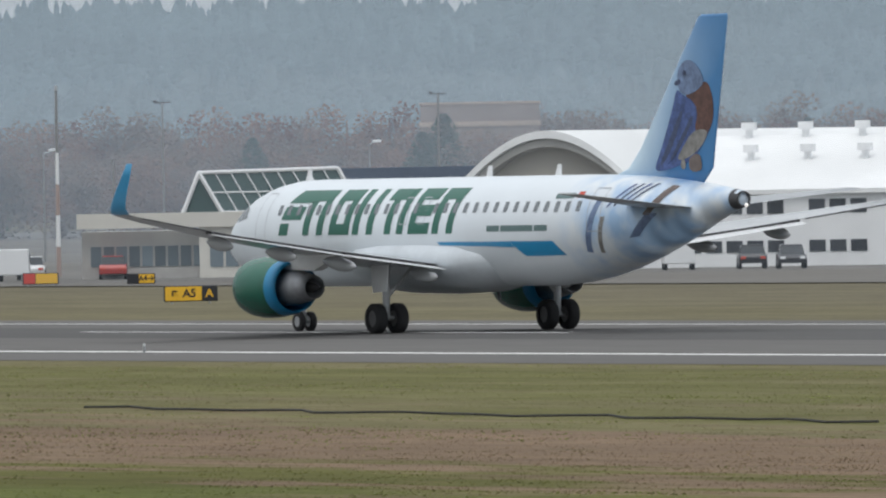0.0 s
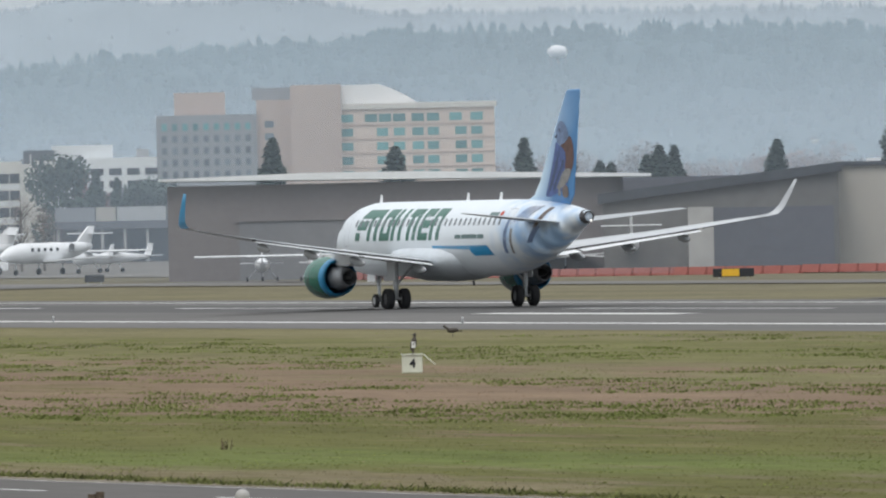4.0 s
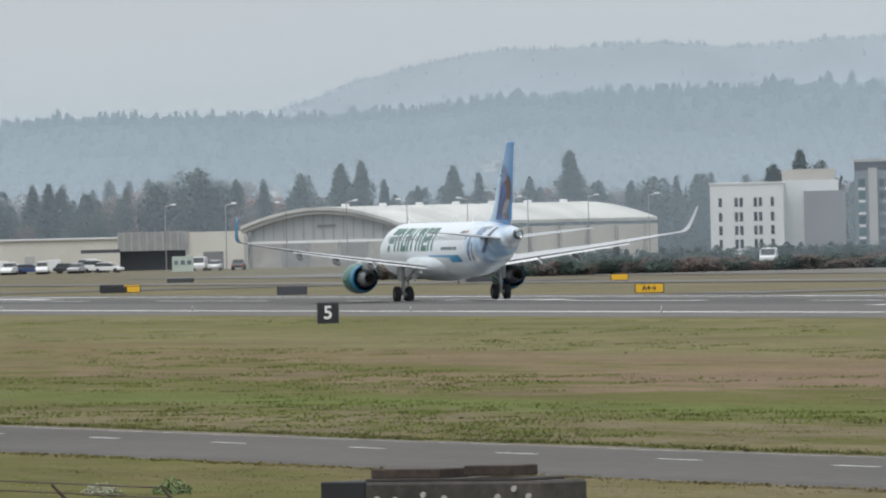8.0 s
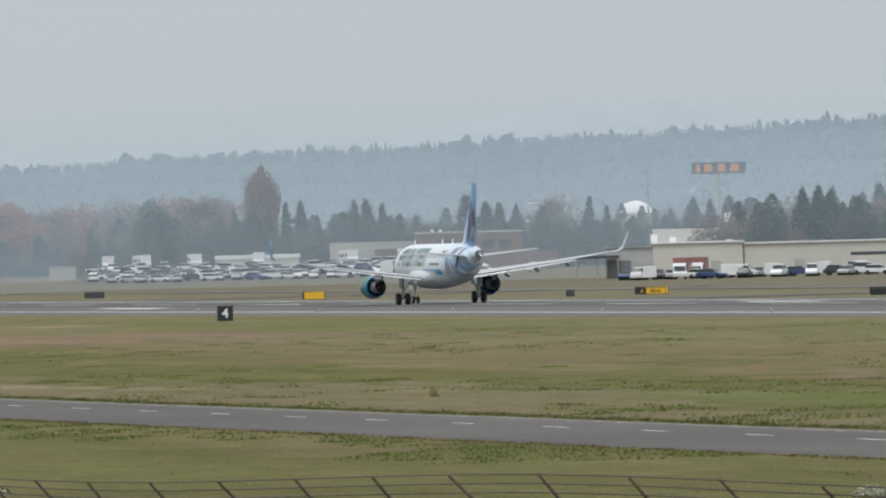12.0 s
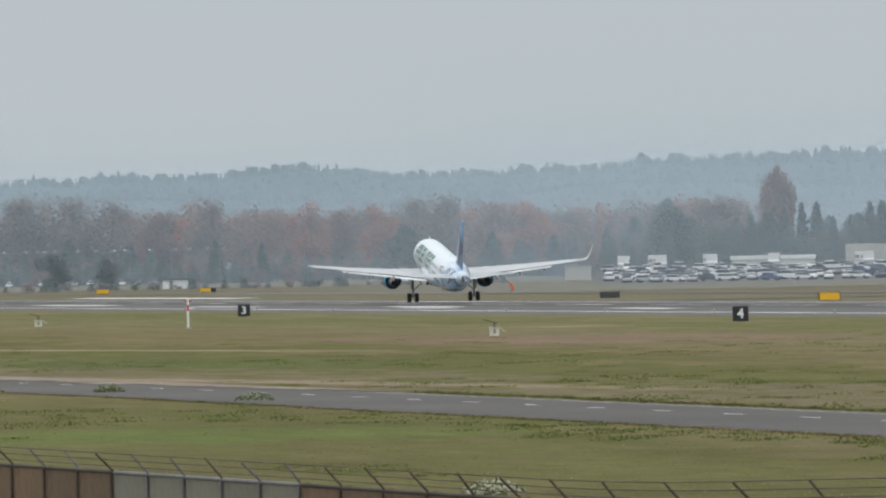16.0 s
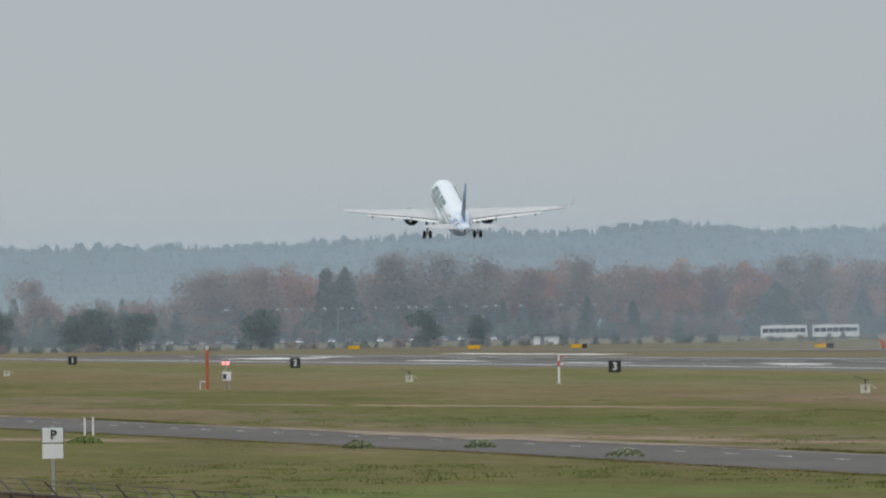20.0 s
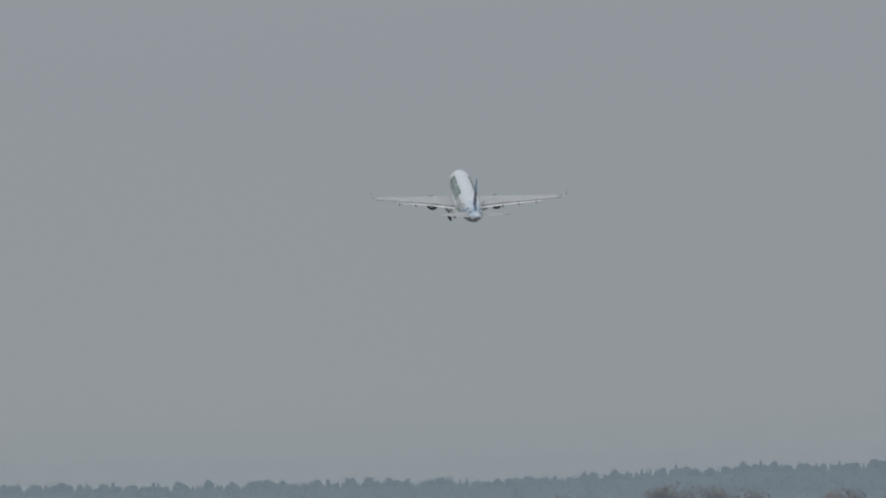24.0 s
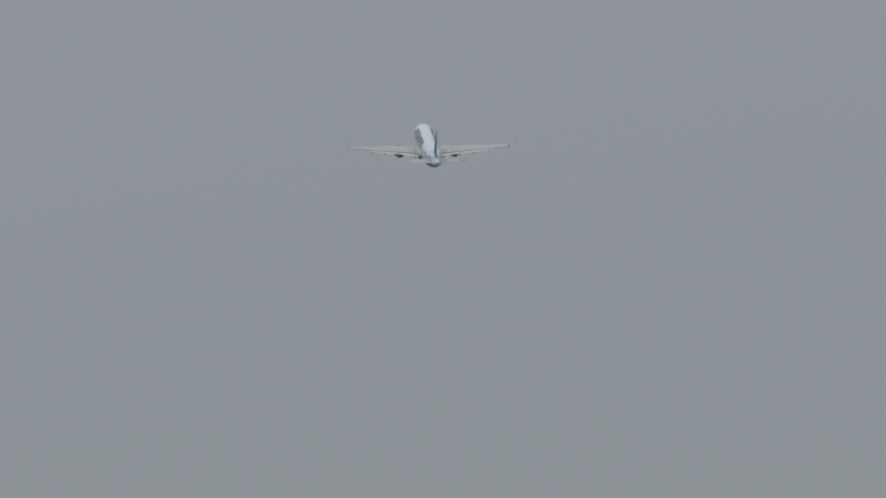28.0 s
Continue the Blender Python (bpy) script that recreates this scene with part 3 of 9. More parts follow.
def airliner():
    paint, fin_blue = tail_paint(), fin_paint()
    grey = mat("wing_grey", (0.44, 0.455, 0.47), 0.25, grain=0.03, scale=4, stain=0.08, stain_scale=0.8)
    # wing grey made lighter, with the sky's reflection put into the flap colour
    flap_lit_grey = mat("flap_sky_lit_grey", (0.70, 0.715, 0.73), 0.28, grain=0.03, scale=4, stain=0.08, stain_scale=0.8)
    hub_grey = mat("wheel_hub_grey", (0.10, 0.10, 0.105), 0.5, 0.4, grain=0.1)
    bare = mat("bare_metal", (0.55, 0.56, 0.58), 0.3, 0.9, grain=0.06, scale=6)
    hot = mat("exhaust_metal", (0.33, 0.34, 0.36), 0.45, 0.6, grain=0.15, scale=4)
    # one dark for sooty exhaust metal and for shade along the wing slots
    soot_shade = mat("soot_shade_metal", (0.07, 0.07, 0.075), 0.6, 0.3)
    green = mat("logo_green", (0.015, 0.12, 0.085), 0.3, stain=0.05)
    cowl_green = mat("cowl_green", (0.010, 0.115, 0.075), 0.25, stain=0.06, stain_scale=1.2)
    teal = mat("trim_blue", (0.02, 0.26, 0.50), 0.3, stain=0.04)
    glass = mat("window_glass", (0.17, 0.19, 0.21), 0.15)
    line = mat("panel_line", (0.42, 0.44, 0.47), 0.5)
    ink = mat("grey_green_print", (0.10, 0.17, 0.17), 0.4)
    p = thing("airliner", 0, 0, 0, 0, "white twin-engine jet airliner with green lettering blocks and a bluebird tail", "aeroplane")

    def ring(xn, w, h, zc, n=36):
        return [(NOSE - xn, w * math.cos(2 * math.pi * k / n), AXIS + zc + h * math.sin(2 * math.pi * k / n)) for k in range(n)]
    xs = sorted({b[0] for b in BODY} | {float(v) for v in np.arange(1.0, 36.9, 0.7)})
    part("fuselage", rings_mesh([ring(x, *station(x)) for x in xs]), paint, p, smooth=True)
    # belly fairing and wing root
    fair = []
    for xn, w, h in ((10.2, 0.9, 0.5), (11.0, 1.6, 0.9), (12.2, 2.05, 1.18), (14.0, 2.2, 1.32), (17.0, 2.22, 1.35), (19.5, 2.15, 1.28), (21.2, 1.85, 1.0), (22.6, 1.2, 0.6), (23.2, 0.5, 0.25)):
        fair.append([(NOSE - xn, w * math.cos(2 * math.pi * k / 28), 2.78 + (h * 0.8 if math.sin(2 * math.pi * k / 28) > 0 else h) * math.sin(2 * math.pi * k / 28)) for k in range(28)])
    part("belly_fairing", rings_mesh(fair), mat("belly_paint", (0.60, 0.65, 0.69), 0.3, grain=0.03, stain=0.10, stain_scale=0.7), p, smooth=True)
    # wings
    wings = {}
    for side in (1, -1):
        rows = [(1.3, 11.3, 7.5, 0.13, 2.62, 0), (2.6, 12.0, 6.75, 0.125, 2.78, 0), (6.4, 14.0, 4.95, 0.115, 3.24, 0), (11.5, 16.85, 3.3, 0.105, 3.86, 0), (15.2, 19.0, 2.15, 0.10, 4.40, 0), (16.8, 20.15, 1.55, 0.09, 4.64, 0)]
        wing = part("wing", wing_mesh(rows, side), grey, p, "light grey metal wing", True)
        wings[side] = wing
        tip = [(16.8, 20.15, 1.55, 0.09, 4.64, 0), (17.2, 20.42, 1.36, 0.085, 4.73, 0.4), (17.42, 20.75, 1.16, 0.08, 4.93, 0.95), (17.54, 21.12, 1.0, 0.075, 5.2, 1.22), (17.64, 21.6, 0.84, 0.07, 5.6, 1.30), (17.74, 22.2, 0.64, 0.07, 6.1, 1.34), (17.82, 22.75, 0.4, 0.07, 6.58, 1.36)]
        ob = part("sharklet", wing_mesh(tip, side), grey, wing, "upswept winglet, blue outside and grey inside", True)
        ob.data.materials.append(teal)
        for f in ob.data.polygons:
            if f.normal.y * side > 0.3 and f.center.z > 4.75:
                f.material_index = 1
        # drooped flaps below the trailing edge; a dark strip ahead carries the slot's shade
        def edge(y):
            """Place and height of the wing's trailing edge."""
            ys = [r[0] for r in rows]
            return float(np.interp(y, ys, [r[1] + r[2] for r in rows])), float(np.interp(y, ys, [r[4] - 0.02 * r[2] for r in rows]))
        for y0, y1, c0, c1 in ((2.3, 6.3, 1.35, 1.25), (6.5, 13.0, 1.2, 0.85)):
            rg, slot = [], []
            for y, c in ((y0, c0), (y1, c1)):
                te, zt = edge(y)
                rg.append([(NOSE - te + 0.35 - px, side * y, zt - 0.09 + pz - px * 0.11) for px, pz in foil(c, 0.10, 5)])
                slot.append([(NOSE - te + u, side * y, zt + v) for u, v in ((0.4, -0.02), (0.01, -0.02), (0.01, -0.10), (0.4, -0.12))])
            part("flap", rings_mesh(rg), flap_lit_grey, wing, "drooped flap in a lighter grey that carries the sky's reflection")
            part("flap_slot_shade", rings_mesh(slot), soot_shade, wing, "dark strip standing in for the shaded slot before the flap")
        te0, zt0 = edge(13.2)
        te1, zt1 = edge(16.6)
        part("aileron_gap", rings_mesh([[(NOSE - t + u, side * y, z + v) for u, v in ((0.03, -0.005), (-0.012, -0.005), (-0.012, -0.05), (0.03, -0.05))] for y, t, z in ((13.2, te0, zt0), (16.6, te1, zt1))]), soot_shade, wing, "dark line along the aileron")
        for y, x, z, ln in ((2.9, 18.0, 2.30, 2.0), (6.45, 17.6, 2.80, 2.4), (9.3, 18.2, 3.20, 2.2), (12.3, 19.0, 3.62, 1.9)):
            bm = lathe([(-ln * u, 0.17 * math.sin(math.pi * min(1, u * 0.97 + 0.02)) ** 0.6 + 0.01) for u in np.linspace(0, 1, 9)], 12)
            for v in bm.verts:
                v.co = Vector((NOSE - x + v.co.x, side * y + v.co.y, z + v.co.z * 1.5 + v.co.x * 0.10))
            part("flap_track_fairing", bm, grey, wing, smooth=True)
        # engine
        cy, cz = 5.75 * side, 1.80
        cowl = [(NOSE - 10.55, 0.88), (NOSE - 10.45, 0.95), (NOSE - 10.55, 1.03), (NOSE - 10.9, 1.11), (NOSE - 11.5, 1.17), (NOSE - 12.3, 1.15), (NOSE - 12.95, 1.07)]
        aft = [(NOSE - 12.95, 1.072), (NOSE - 13.25, 1.02), (NOSE - 13.6, 0.95), (NOSE - 13.58, 0.91), (NOSE - 13.0, 0.90), (NOSE - 11.6, 0.92)]
        core = [(NOSE - 11.6, 0.60), (NOSE - 13.0, 0.68), (NOSE - 13.7, 0.66), (NOSE - 14.6, 0.52), (NOSE - 15.0, 0.44), (NOSE - 14.98, 0.41), (NOSE - 14.3, 0.38), (NOSE - 14.3, 0.01)]
        plug = [(NOSE - 14.3, 0.22), (NOSE - 14.9, 0.18), (NOSE - 15.4, 0.02)]
        inlet = [(NOSE - 10.55, 0.88), (NOSE - 11.0, 0.86), (NOSE - 11.6, 0.86), (NOSE - 11.6, 0.02)]
        eng = tagged(new("engine"), "turbofan engine with a green cowl and blue rear ring")
        eng.parent, eng.location = p, (-0.7, cy, cz)
        part("fan_cowl", lathe(cowl, 32), cowl_green, eng, "glossy dark green cowl", True)
        part("rear_ring", lathe(aft, 32), teal, eng, "blue ring", True)
        part("inlet_duct", lathe(inlet, 28), bare, eng, smooth=True)
        part("core_nozzle", lathe(core, 24), hot, eng, "dark hot-section nozzle", True)
        part("exhaust_plug", lathe(plug, 16), soot_shade, eng, smooth=True)
        bm = bmesh.new()
        prism(bm, [(NOSE - 12.0, cz + 1.08), (NOSE - 13.3, cz + 0.7), (NOSE - 16.0, cz + 0.62), (NOSE - 17.6, 2.95), (NOSE - 17.6, 3.15), (NOSE - 14.4, 3.35), (NOSE - 13.1, cz + 1.3)], cy - 0.2, cy + 0.2)
        part("pylon", bm, WHITE, p)
        # tailplane
        rows = [(0.5, 30.6, 4.1, 0.10, 4.64, 0), (1.4, 31.25, 3.6, 0.10, 4.72, 0), (6.22, 34.2, 1.45, 0.09, 5.18, 0)]
        part("tailplane", wing_mesh(rows, side), grey, p, "light grey metal tailplane", True)
        # windows
        for k in range(31):
            xn = 6.3 + k * 0.73
            if k in (13, 15):
                continue
            decal("window", [(xn, 4.52), (xn + 0.26, 4.52), (xn + 0.26, 4.90), (xn, 4.90)], glass, p, side, 0.016, 1, 2)
        for xn, z0, z1, wd in ((4.6, 3.45, 5.35, 0.85), (15.65, 4.1, 5.1, 0.52), (16.95, 4.1, 5.1, 0.52), (29.0, 3.75, 5.35, 0.8)):
            for a in (xn, xn + wd):
                decal("door_seam", [(a, z0), (a + 0.03, z0), (a + 0.03, z1), (a, z1)], line, p, side, 0.014, 1, 6)
            for z in (z0, z1):
                decal("door_seam", [(xn, z), (xn + wd, z), (xn + wd, z + 0.03), (xn, z + 0.03)], line, p, side, 0.014, 3, 1)
        # cockpit side glass
        decal("cockpit_window", [(1.75, 4.28), (2.75, 4.34), (2.55, 4.86), (2.0, 4.82)], glass, p, side, 0.016, 4, 3)
        decal("cockpit_window", [(2.85, 4.36), (3.45, 4.42), (3.2, 4.84), (2.68, 4.87)], glass, p, side, 0.016, 3, 3)
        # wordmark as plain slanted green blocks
        lo, hi, sl = 3.74, 5.46, 0.62
        near = lambda pts: [(6.55 + (x - 6.55) * 0.905, z) for x, z in pts]
        decal("logo_block", near([(6.95, 4.98), (8.9, 4.98), (9.1, hi), (7.5, hi)]), green, p, side)
        decal("logo_block", near([(6.72, 4.34), (8.35, 4.34), (8.55, 4.84), (6.88, 4.84)]), green, p, side)
        decal("logo_block", near([(6.55, lo), (7.3, lo), (7.42, 4.20), (6.68, 4.20)]), green, p, side)
        for x0, kinds in ((8.55, "lrt"), (10.75, "lrtb"), (12.7, "lrd"), (14.9, "ct"), (16.35, "c"), (17.3, "ltmb"), (19.25, "lrt")):
            wd = 1.65 if "c" not in kinds else 1.5
            for q in kinds:
                if q in "lrc":
                    a = x0 + {"l": 0, "r": wd - 0.5, "c": 0.45 if wd else 0}[q] - (0.45 if kinds == "c" else 0)
                    decal("logo_block", near([(a, lo), (a + 0.52, lo), (a + 0.52 + sl * 0.6, hi), (a + sl * 0.6, hi)]), green, p, side)
                elif q in "tmb":
                    z = {"t": hi - 0.42, "m": 4.42, "b": lo}[q]
                    sh = sl * 0.6 * (z - lo) / (hi - lo)
                    decal("logo_block", near([(x0 + sh, z), (x0 + sh + wd, z), (x0 + sh + wd + 0.12, z + 0.42), (x0 + sh + 0.12, z + 0.42)]), green, p, side, 0.0135)
        # small print as bars, stripe along the lower side
        for a, b2 in ((22.1, 23.0), (23.1, 25.4), (25.5, 26.4)):
            decal("print_bar", [(a, 3.80), (b2, 3.80), (b2, 4.02), (a, 4.02)], ink, p, side, nx=4, nz=2)
        decal("print_bar", [(26.5, 5.0), (27.75, 5.0), (27.75, 5.2), (26.5, 5.2)], ink, p, side, nx=4, nz=2)
        decal("flag_patch", [(27.95, 5.02), (28.35, 5.02), (28.35, 5.24), (27.95, 5.24)], RED, p, side, nx=2, nz=1)
        decal("blue_stripe", [(18.6, 3.30), (24.0, 3.20), (23.7, 3.42), (18.4, 3.42)], teal, p, side, nx=10, nz=2)
        decal("blue_stripe", [(24.6, 2.86), (27.3, 2.88), (26.7, 3.42), (23.7, 3.42)], teal, p, side, 0.0135, 6, 4)
    # fin
    rows = [(27.0, 9.0, 0.03, 5.5), (29.1, 5.95, 0.075, 6.05), (30.0, 5.2, 0.08, 6.8), (34.15, 2.05, 0.085, 11.58), (34.4, 1.75, 0.07, 11.68)]
    fr = []
    for xn, chord, thick, z in rows:
        fr.append([(NOSE - xn - px, pz, z) for px, pz in foil(chord if z > 5.6 else 7.4, thick)])
    part("fin", rings_mesh(fr), fin_blue, p, "tall fin painted sky blue with white cloud", True)

    # painted bird as plain flat shapes on both faces of the fin
    wing_blue = mat("bird_blue", (0.060, 0.100, 0.26), 0.4, grain=0.3, scale=6, stain=0.3, stain_scale=2.0)
    rust = mat("bird_rust", (0.105, 0.052, 0.044), 0.45, grain=0.25, scale=6, stain=0.3, stain_scale=2.0)
    pale = mat("bird_pale", (0.22, 0.215, 0.205), 0.45, grain=0.3, scale=5)
    head_blue = mat("bird_head", (0.14, 0.20, 0.33), 0.45, grain=0.25, scale=6, stain=0.25, stain_scale=2.5)
    brown = mat("branch_brown", (0.15, 0.12, 0.11), 0.6, grain=0.2, scale=4)
    def outline(name, pts, material, side, off):
        """A rounded flat shape on the fin from a few corners, as (metres behind the nose, height)."""
        for _ in range(2):
            pts = [q for a, b in zip(pts, pts[1:] + pts[:1]) for q in ((0.75 * a[0] + 0.25 * b[0], 0.75 * a[1] + 0.25 * b[1]), (0.25 * a[0] + 0.75 * b[0], 0.25 * a[1] + 0.75 * b[1]))]
        vs = []
        for xn, z in pts:
            lead = float(np.interp(z, [6.05, 6.8, 11.6], [29.1, 30.0, 34.15]))
            chord = float(np.interp(z, [6.05, 6.8, 11.6], [5.95, 5.2, 2.05]))
            f = min(1, max(0.02, (xn - lead) / chord))
            t = 0.08 * chord * 2.6 * 1.1 * (0.2969 * math.sqrt(f) - 0.126 * f - 0.3516 * f * f + 0.2843 * f ** 3 - 0.1015 * f ** 4)
            vs.append((NOSE - xn, side * (t + off), z))
        return mesh_ob(name, vs, [tuple(range(len(vs)))], material, p)
    dusk = mat("bird_dusk", (0.05, 0.07, 0.14), 0.5, grain=0.25, scale=6)
    for side in (1, -1):
        outline("bird_paint", [(32.7, 9.0), (33.1, 8.75), (33.6, 8.6), (34.8, 9.2), (35.1, 8.4), (34.95, 7.6), (34.5, 6.95), (33.7, 6.3), (32.9, 6.15), (31.9, 5.95), (31.1, 5.95), (31.6, 6.7), (32.1, 7.6), (32.5, 8.4)], wing_blue, side, 0.012)
        outline("bird_paint", [(33.2, 8.7), (34.1, 9.0), (34.8, 9.3), (35.2, 8.45), (35.05, 7.55), (34.35, 7.05), (33.85, 7.4), (34.15, 8.1), (33.8, 8.55)], rust, side, 0.015)
        outline("bird_paint", [(33.85, 7.45), (34.85, 7.45), (34.4, 6.85), (33.5, 6.4), (32.6, 6.3), (33.2, 6.9)], pale, side, 0.018)
        outline("bird_paint", [(32.9, 8.45), (33.5, 8.6), (34.1, 8.3), (34.0, 7.7), (33.2, 7.0), (31.9, 5.98), (31.25, 6.0), (31.75, 6.8), (32.3, 7.7)], wing_blue, side, 0.021)
        outline("bird_paint", [(33.0, 8.2), (33.2, 8.1), (32.5, 6.9), (31.7, 6.1), (31.55, 6.2), (32.3, 7.2)], dusk, side, 0.024)
        outline("bird_paint", [(33.75, 8.0), (33.85, 7.85), (33.1, 6.95), (32.3, 6.25), (32.25, 6.35), (33.0, 7.2)], dusk, side, 0.024)
        outline("bird_paint", [(32.75, 9.55), (33.1, 9.95), (33.7, 10.05), (34.25, 9.75), (34.65, 9.2), (34.1, 8.85), (33.3, 8.7), (32.85, 8.95)], head_blue, side, 0.027)
        outline("bird_paint", [(32.55, 9.22), (33.0, 9.35), (33.05, 9.12), (32.6, 9.08)], dusk, side, 0.030)
        outline("bird_paint", [(33.15, 9.6), (33.35, 9.68), (33.45, 9.5), (33.2, 9.45)], dusk, side, 0.030)
        outline("bird_paint", [(33.5, 6.45), (34.2, 6.6), (34.35, 6.2), (34.3, 5.9), (33.5, 5.9)], brown, side, 0.030)
        outline("bird_paint", [(33.0, 6.35), (33.25, 6.4), (33.3, 6.0), (32.95, 6.0)], pale, side, 0.030)
        # feather strokes and branch on the rear fuselage
        for k in range(4):
            x = 30.1 + 0.42 * k
            decal("bird_paint", [(x, 4.65 + 0.05 * k), (x + 0.07, 4.63 + 0.05 * k), (x + 1.15, 5.48), (x + 0.98, 5.5)], dusk if k % 2 else wing_blue, p, side, 0.014 + 0.0005 * k, 3, 5)
        decal("bird_paint", [(32.2, 4.35), (32.55, 4.32), (33.75, 5.38), (33.3, 5.42)], brown, p, side, 0.0185, 4, 5)
        decal("bird_paint", [(31.2, 3.5), (31.7, 3.55), (33.0, 4.4), (32.4, 4.4)], head_blue, p, side, 0.0175, 5, 3)
        decal("bird_paint", [(28.6, 3.0), (28.9, 2.95), (29.75, 4.9), (29.4, 4.9)], head_blue, p, side, 0.011, 4, 6)
        decal("bird_paint", [(29.3, 2.95), (29.5, 2.95), (30.1, 4.3), (29.85, 4.3)], pale, p, side, 0.0115, 4, 6)
    # tail cone outlet, antennas, lights
    outlet = part("exhaust_outlet", lathe([(NOSE - 36.6, 0.385), (NOSE - 37.07, 0.30), (NOSE - 37.07, 0.24), (NOSE - 36.4, 0.22), (NOSE - 36.4, 0.01)], 20), soot_shade, p)
    outlet.location = (0, 0, AXIS + 1.06)
    lamp = bpy.data.materials.new("white_lamp")
    lamp.use_nodes = True
    lamp.node_tree.nodes["Principled BSDF"].inputs["Emission Color"].default_value = (1, 0.95, 0.88, 1)
    lamp.node_tree.nodes["Principled BSDF"].inputs["Emission Strength"].default_value = 0.8
    tail_lamp = part("tail_light", lathe([(NOSE - 37.06, 0.07), (NOSE - 37.12, 0.06), (NOSE - 37.16, 0.01)], 12), lamp, p)
    tail_lamp.location = (0, -0.1, AXIS + 0.84)
    for xn in (5.4, 18.9, 23.9):
        bm = bmesh.new()
        prism(bm, [(NOSE - xn, 5.84), (NOSE - xn - 0.42, 5.84), (NOSE - xn - 0.42, 6.28), (NOSE - xn - 0.22, 6.28)], -0.025, 0.025)
        part("antenna", bm, WHITE, p)
    bm = bmesh.new()
    prism(bm, [(NOSE - 19.5, 1.5), (NOSE - 19.75, 1.5), (NOSE - 19.8, 1.2), (NOSE - 19.65, 1.2)], -0.02, 0.02)
    part("antenna", bm, DARK, p)

    # landing gear: each leg swings on its hinge
    def wheel(bm, x, y, z, r, wd):
        prof = [(-wd / 2, r * 0.55), (-wd / 2, r * 0.9), (-wd * 0.36, r), (wd * 0.36, r), (wd / 2, r * 0.9), (wd / 2, r * 0.55)]
        n = 24
        vs = [[bm.verts.new((x + q * math.cos(2 * math.pi * k / n), y + o, z + q * math.sin(2 * math.pi * k / n))) for k in range(n)] for o, q in prof]
        for a, b2 in zip(vs, vs[1:]):
            for k in range(n):
                bm.faces.new((a[k], a[(k + 1) % n], b2[(k + 1) % n], b2[k]))
        return bm

    def hub(bm, x, y, z, r, wd):
        return tube(bm, (x, y - wd / 2, z), (x, y + wd / 2, z), r * 0.56, n=18)
    legs = {}
    for side in (1, -1):
        leg = tagged(new("main_gear"), "main landing gear leg with two black tyres")
        leg.parent = p
        hinge = Vector((0.1, side * 3.795, 2.75))
        leg.location = hinge
        o = -hinge
        bm = tube(bmesh.new(), Vector((0, side * 3.795, 0.62)) + o, Vector((0.05, side * 3.795, 2.7)) + o, 0.13, 0.17, 14)
        tube(bm, Vector((0.05, side * 3.795, 1.3)) + o, Vector((-0.1, side * 2.6, 2.6)) + o, 0.07, 0.07, 8)
        tube(bm, Vector((0.18, side * 3.795, 0.75)) + o, Vector((0.22, side * 3.795, 1.6)) + o, 0.05, 0.05, 8)
        tube(bm, Vector((0, side * 3.795 - 0.6, 0.58)) + o, Vector((0, side * 3.795 + 0.6, 0.58)) + o, 0.09, 0.09, 10)
        part("strut", bm, STEEL, leg)
        bm = bmesh.new()
        prism(bm, [(0.55, 1.55), (-0.45, 1.6), (-0.6, 2.6), (0.7, 2.6)], side * 4.02, side * 4.06)
        bmesh.ops.translate(bm, vec=o, verts=bm.verts)
        part("gear_door", bm, WHITE, leg)
        for dy in (-0.46, 0.46):
            bm = wheel(bmesh.new(), 0, side * 3.795 + dy, 0.575, 0.575, 0.42)
            bmesh.ops.translate(bm, vec=o, verts=bm.verts)
            part("tyre", bm, RUBBER, leg, smooth=True)
            bm = hub(bmesh.new(), 0, side * 3.795 + dy, 0.575, 0.575, 0.34)
            bmesh.ops.translate(bm, vec=o, verts=bm.verts)
            part("rim", bm, hub_grey, leg)
        legs[side] = leg
    leg = tagged(new("nose_gear"), "nose landing gear with two small tyres")
    leg.parent, leg.location = p, (12.64, 0, 2.2)
    bm = tube(bmesh.new(), (0, 0, -1.8), (0.25, 0, 0), 0.09, 0.12, 12)
    tube(bm, (0, -0.35, -1.82), (0, 0.35, -1.82), 0.07, 0.07, 8)
    tube(bm, (0.1, 0, -0.9), (-0.9, 0, 0), 0.05, 0.05, 8)
    part("strut", bm, STEEL, leg)
    part("taxi_light", tube(bmesh.new(), (0.24, 0, -0.75), (0.12, 0, -0.75), 0.12, 0.09), STEEL, leg)
    for s in (-0.12, 0.12):
        part("gear_door", boxes(((-0.6, s * 4 - 0.02, -0.75), (0.6, s * 4 + 0.02, 0.0))), WHITE, leg)
    for dy in (-0.25, 0.25):
        part("tyre", wheel(bmesh.new(), 0, dy, -1.82, 0.38, 0.22), RUBBER, leg, smooth=True)
        part("rim", hub(bmesh.new(), 0, dy, -1.82, 0.38, 0.18), STEEL, leg)
    legs[0] = leg
    return p, legs, wings


AIRLINER, LEGS, WINGS = airliner()

# ---- distance: wooded hills ----
def polar(bearing, rng):
    return (-rng * math.sin(radians(bearing)), rng * math.cos(radians(bearing)))


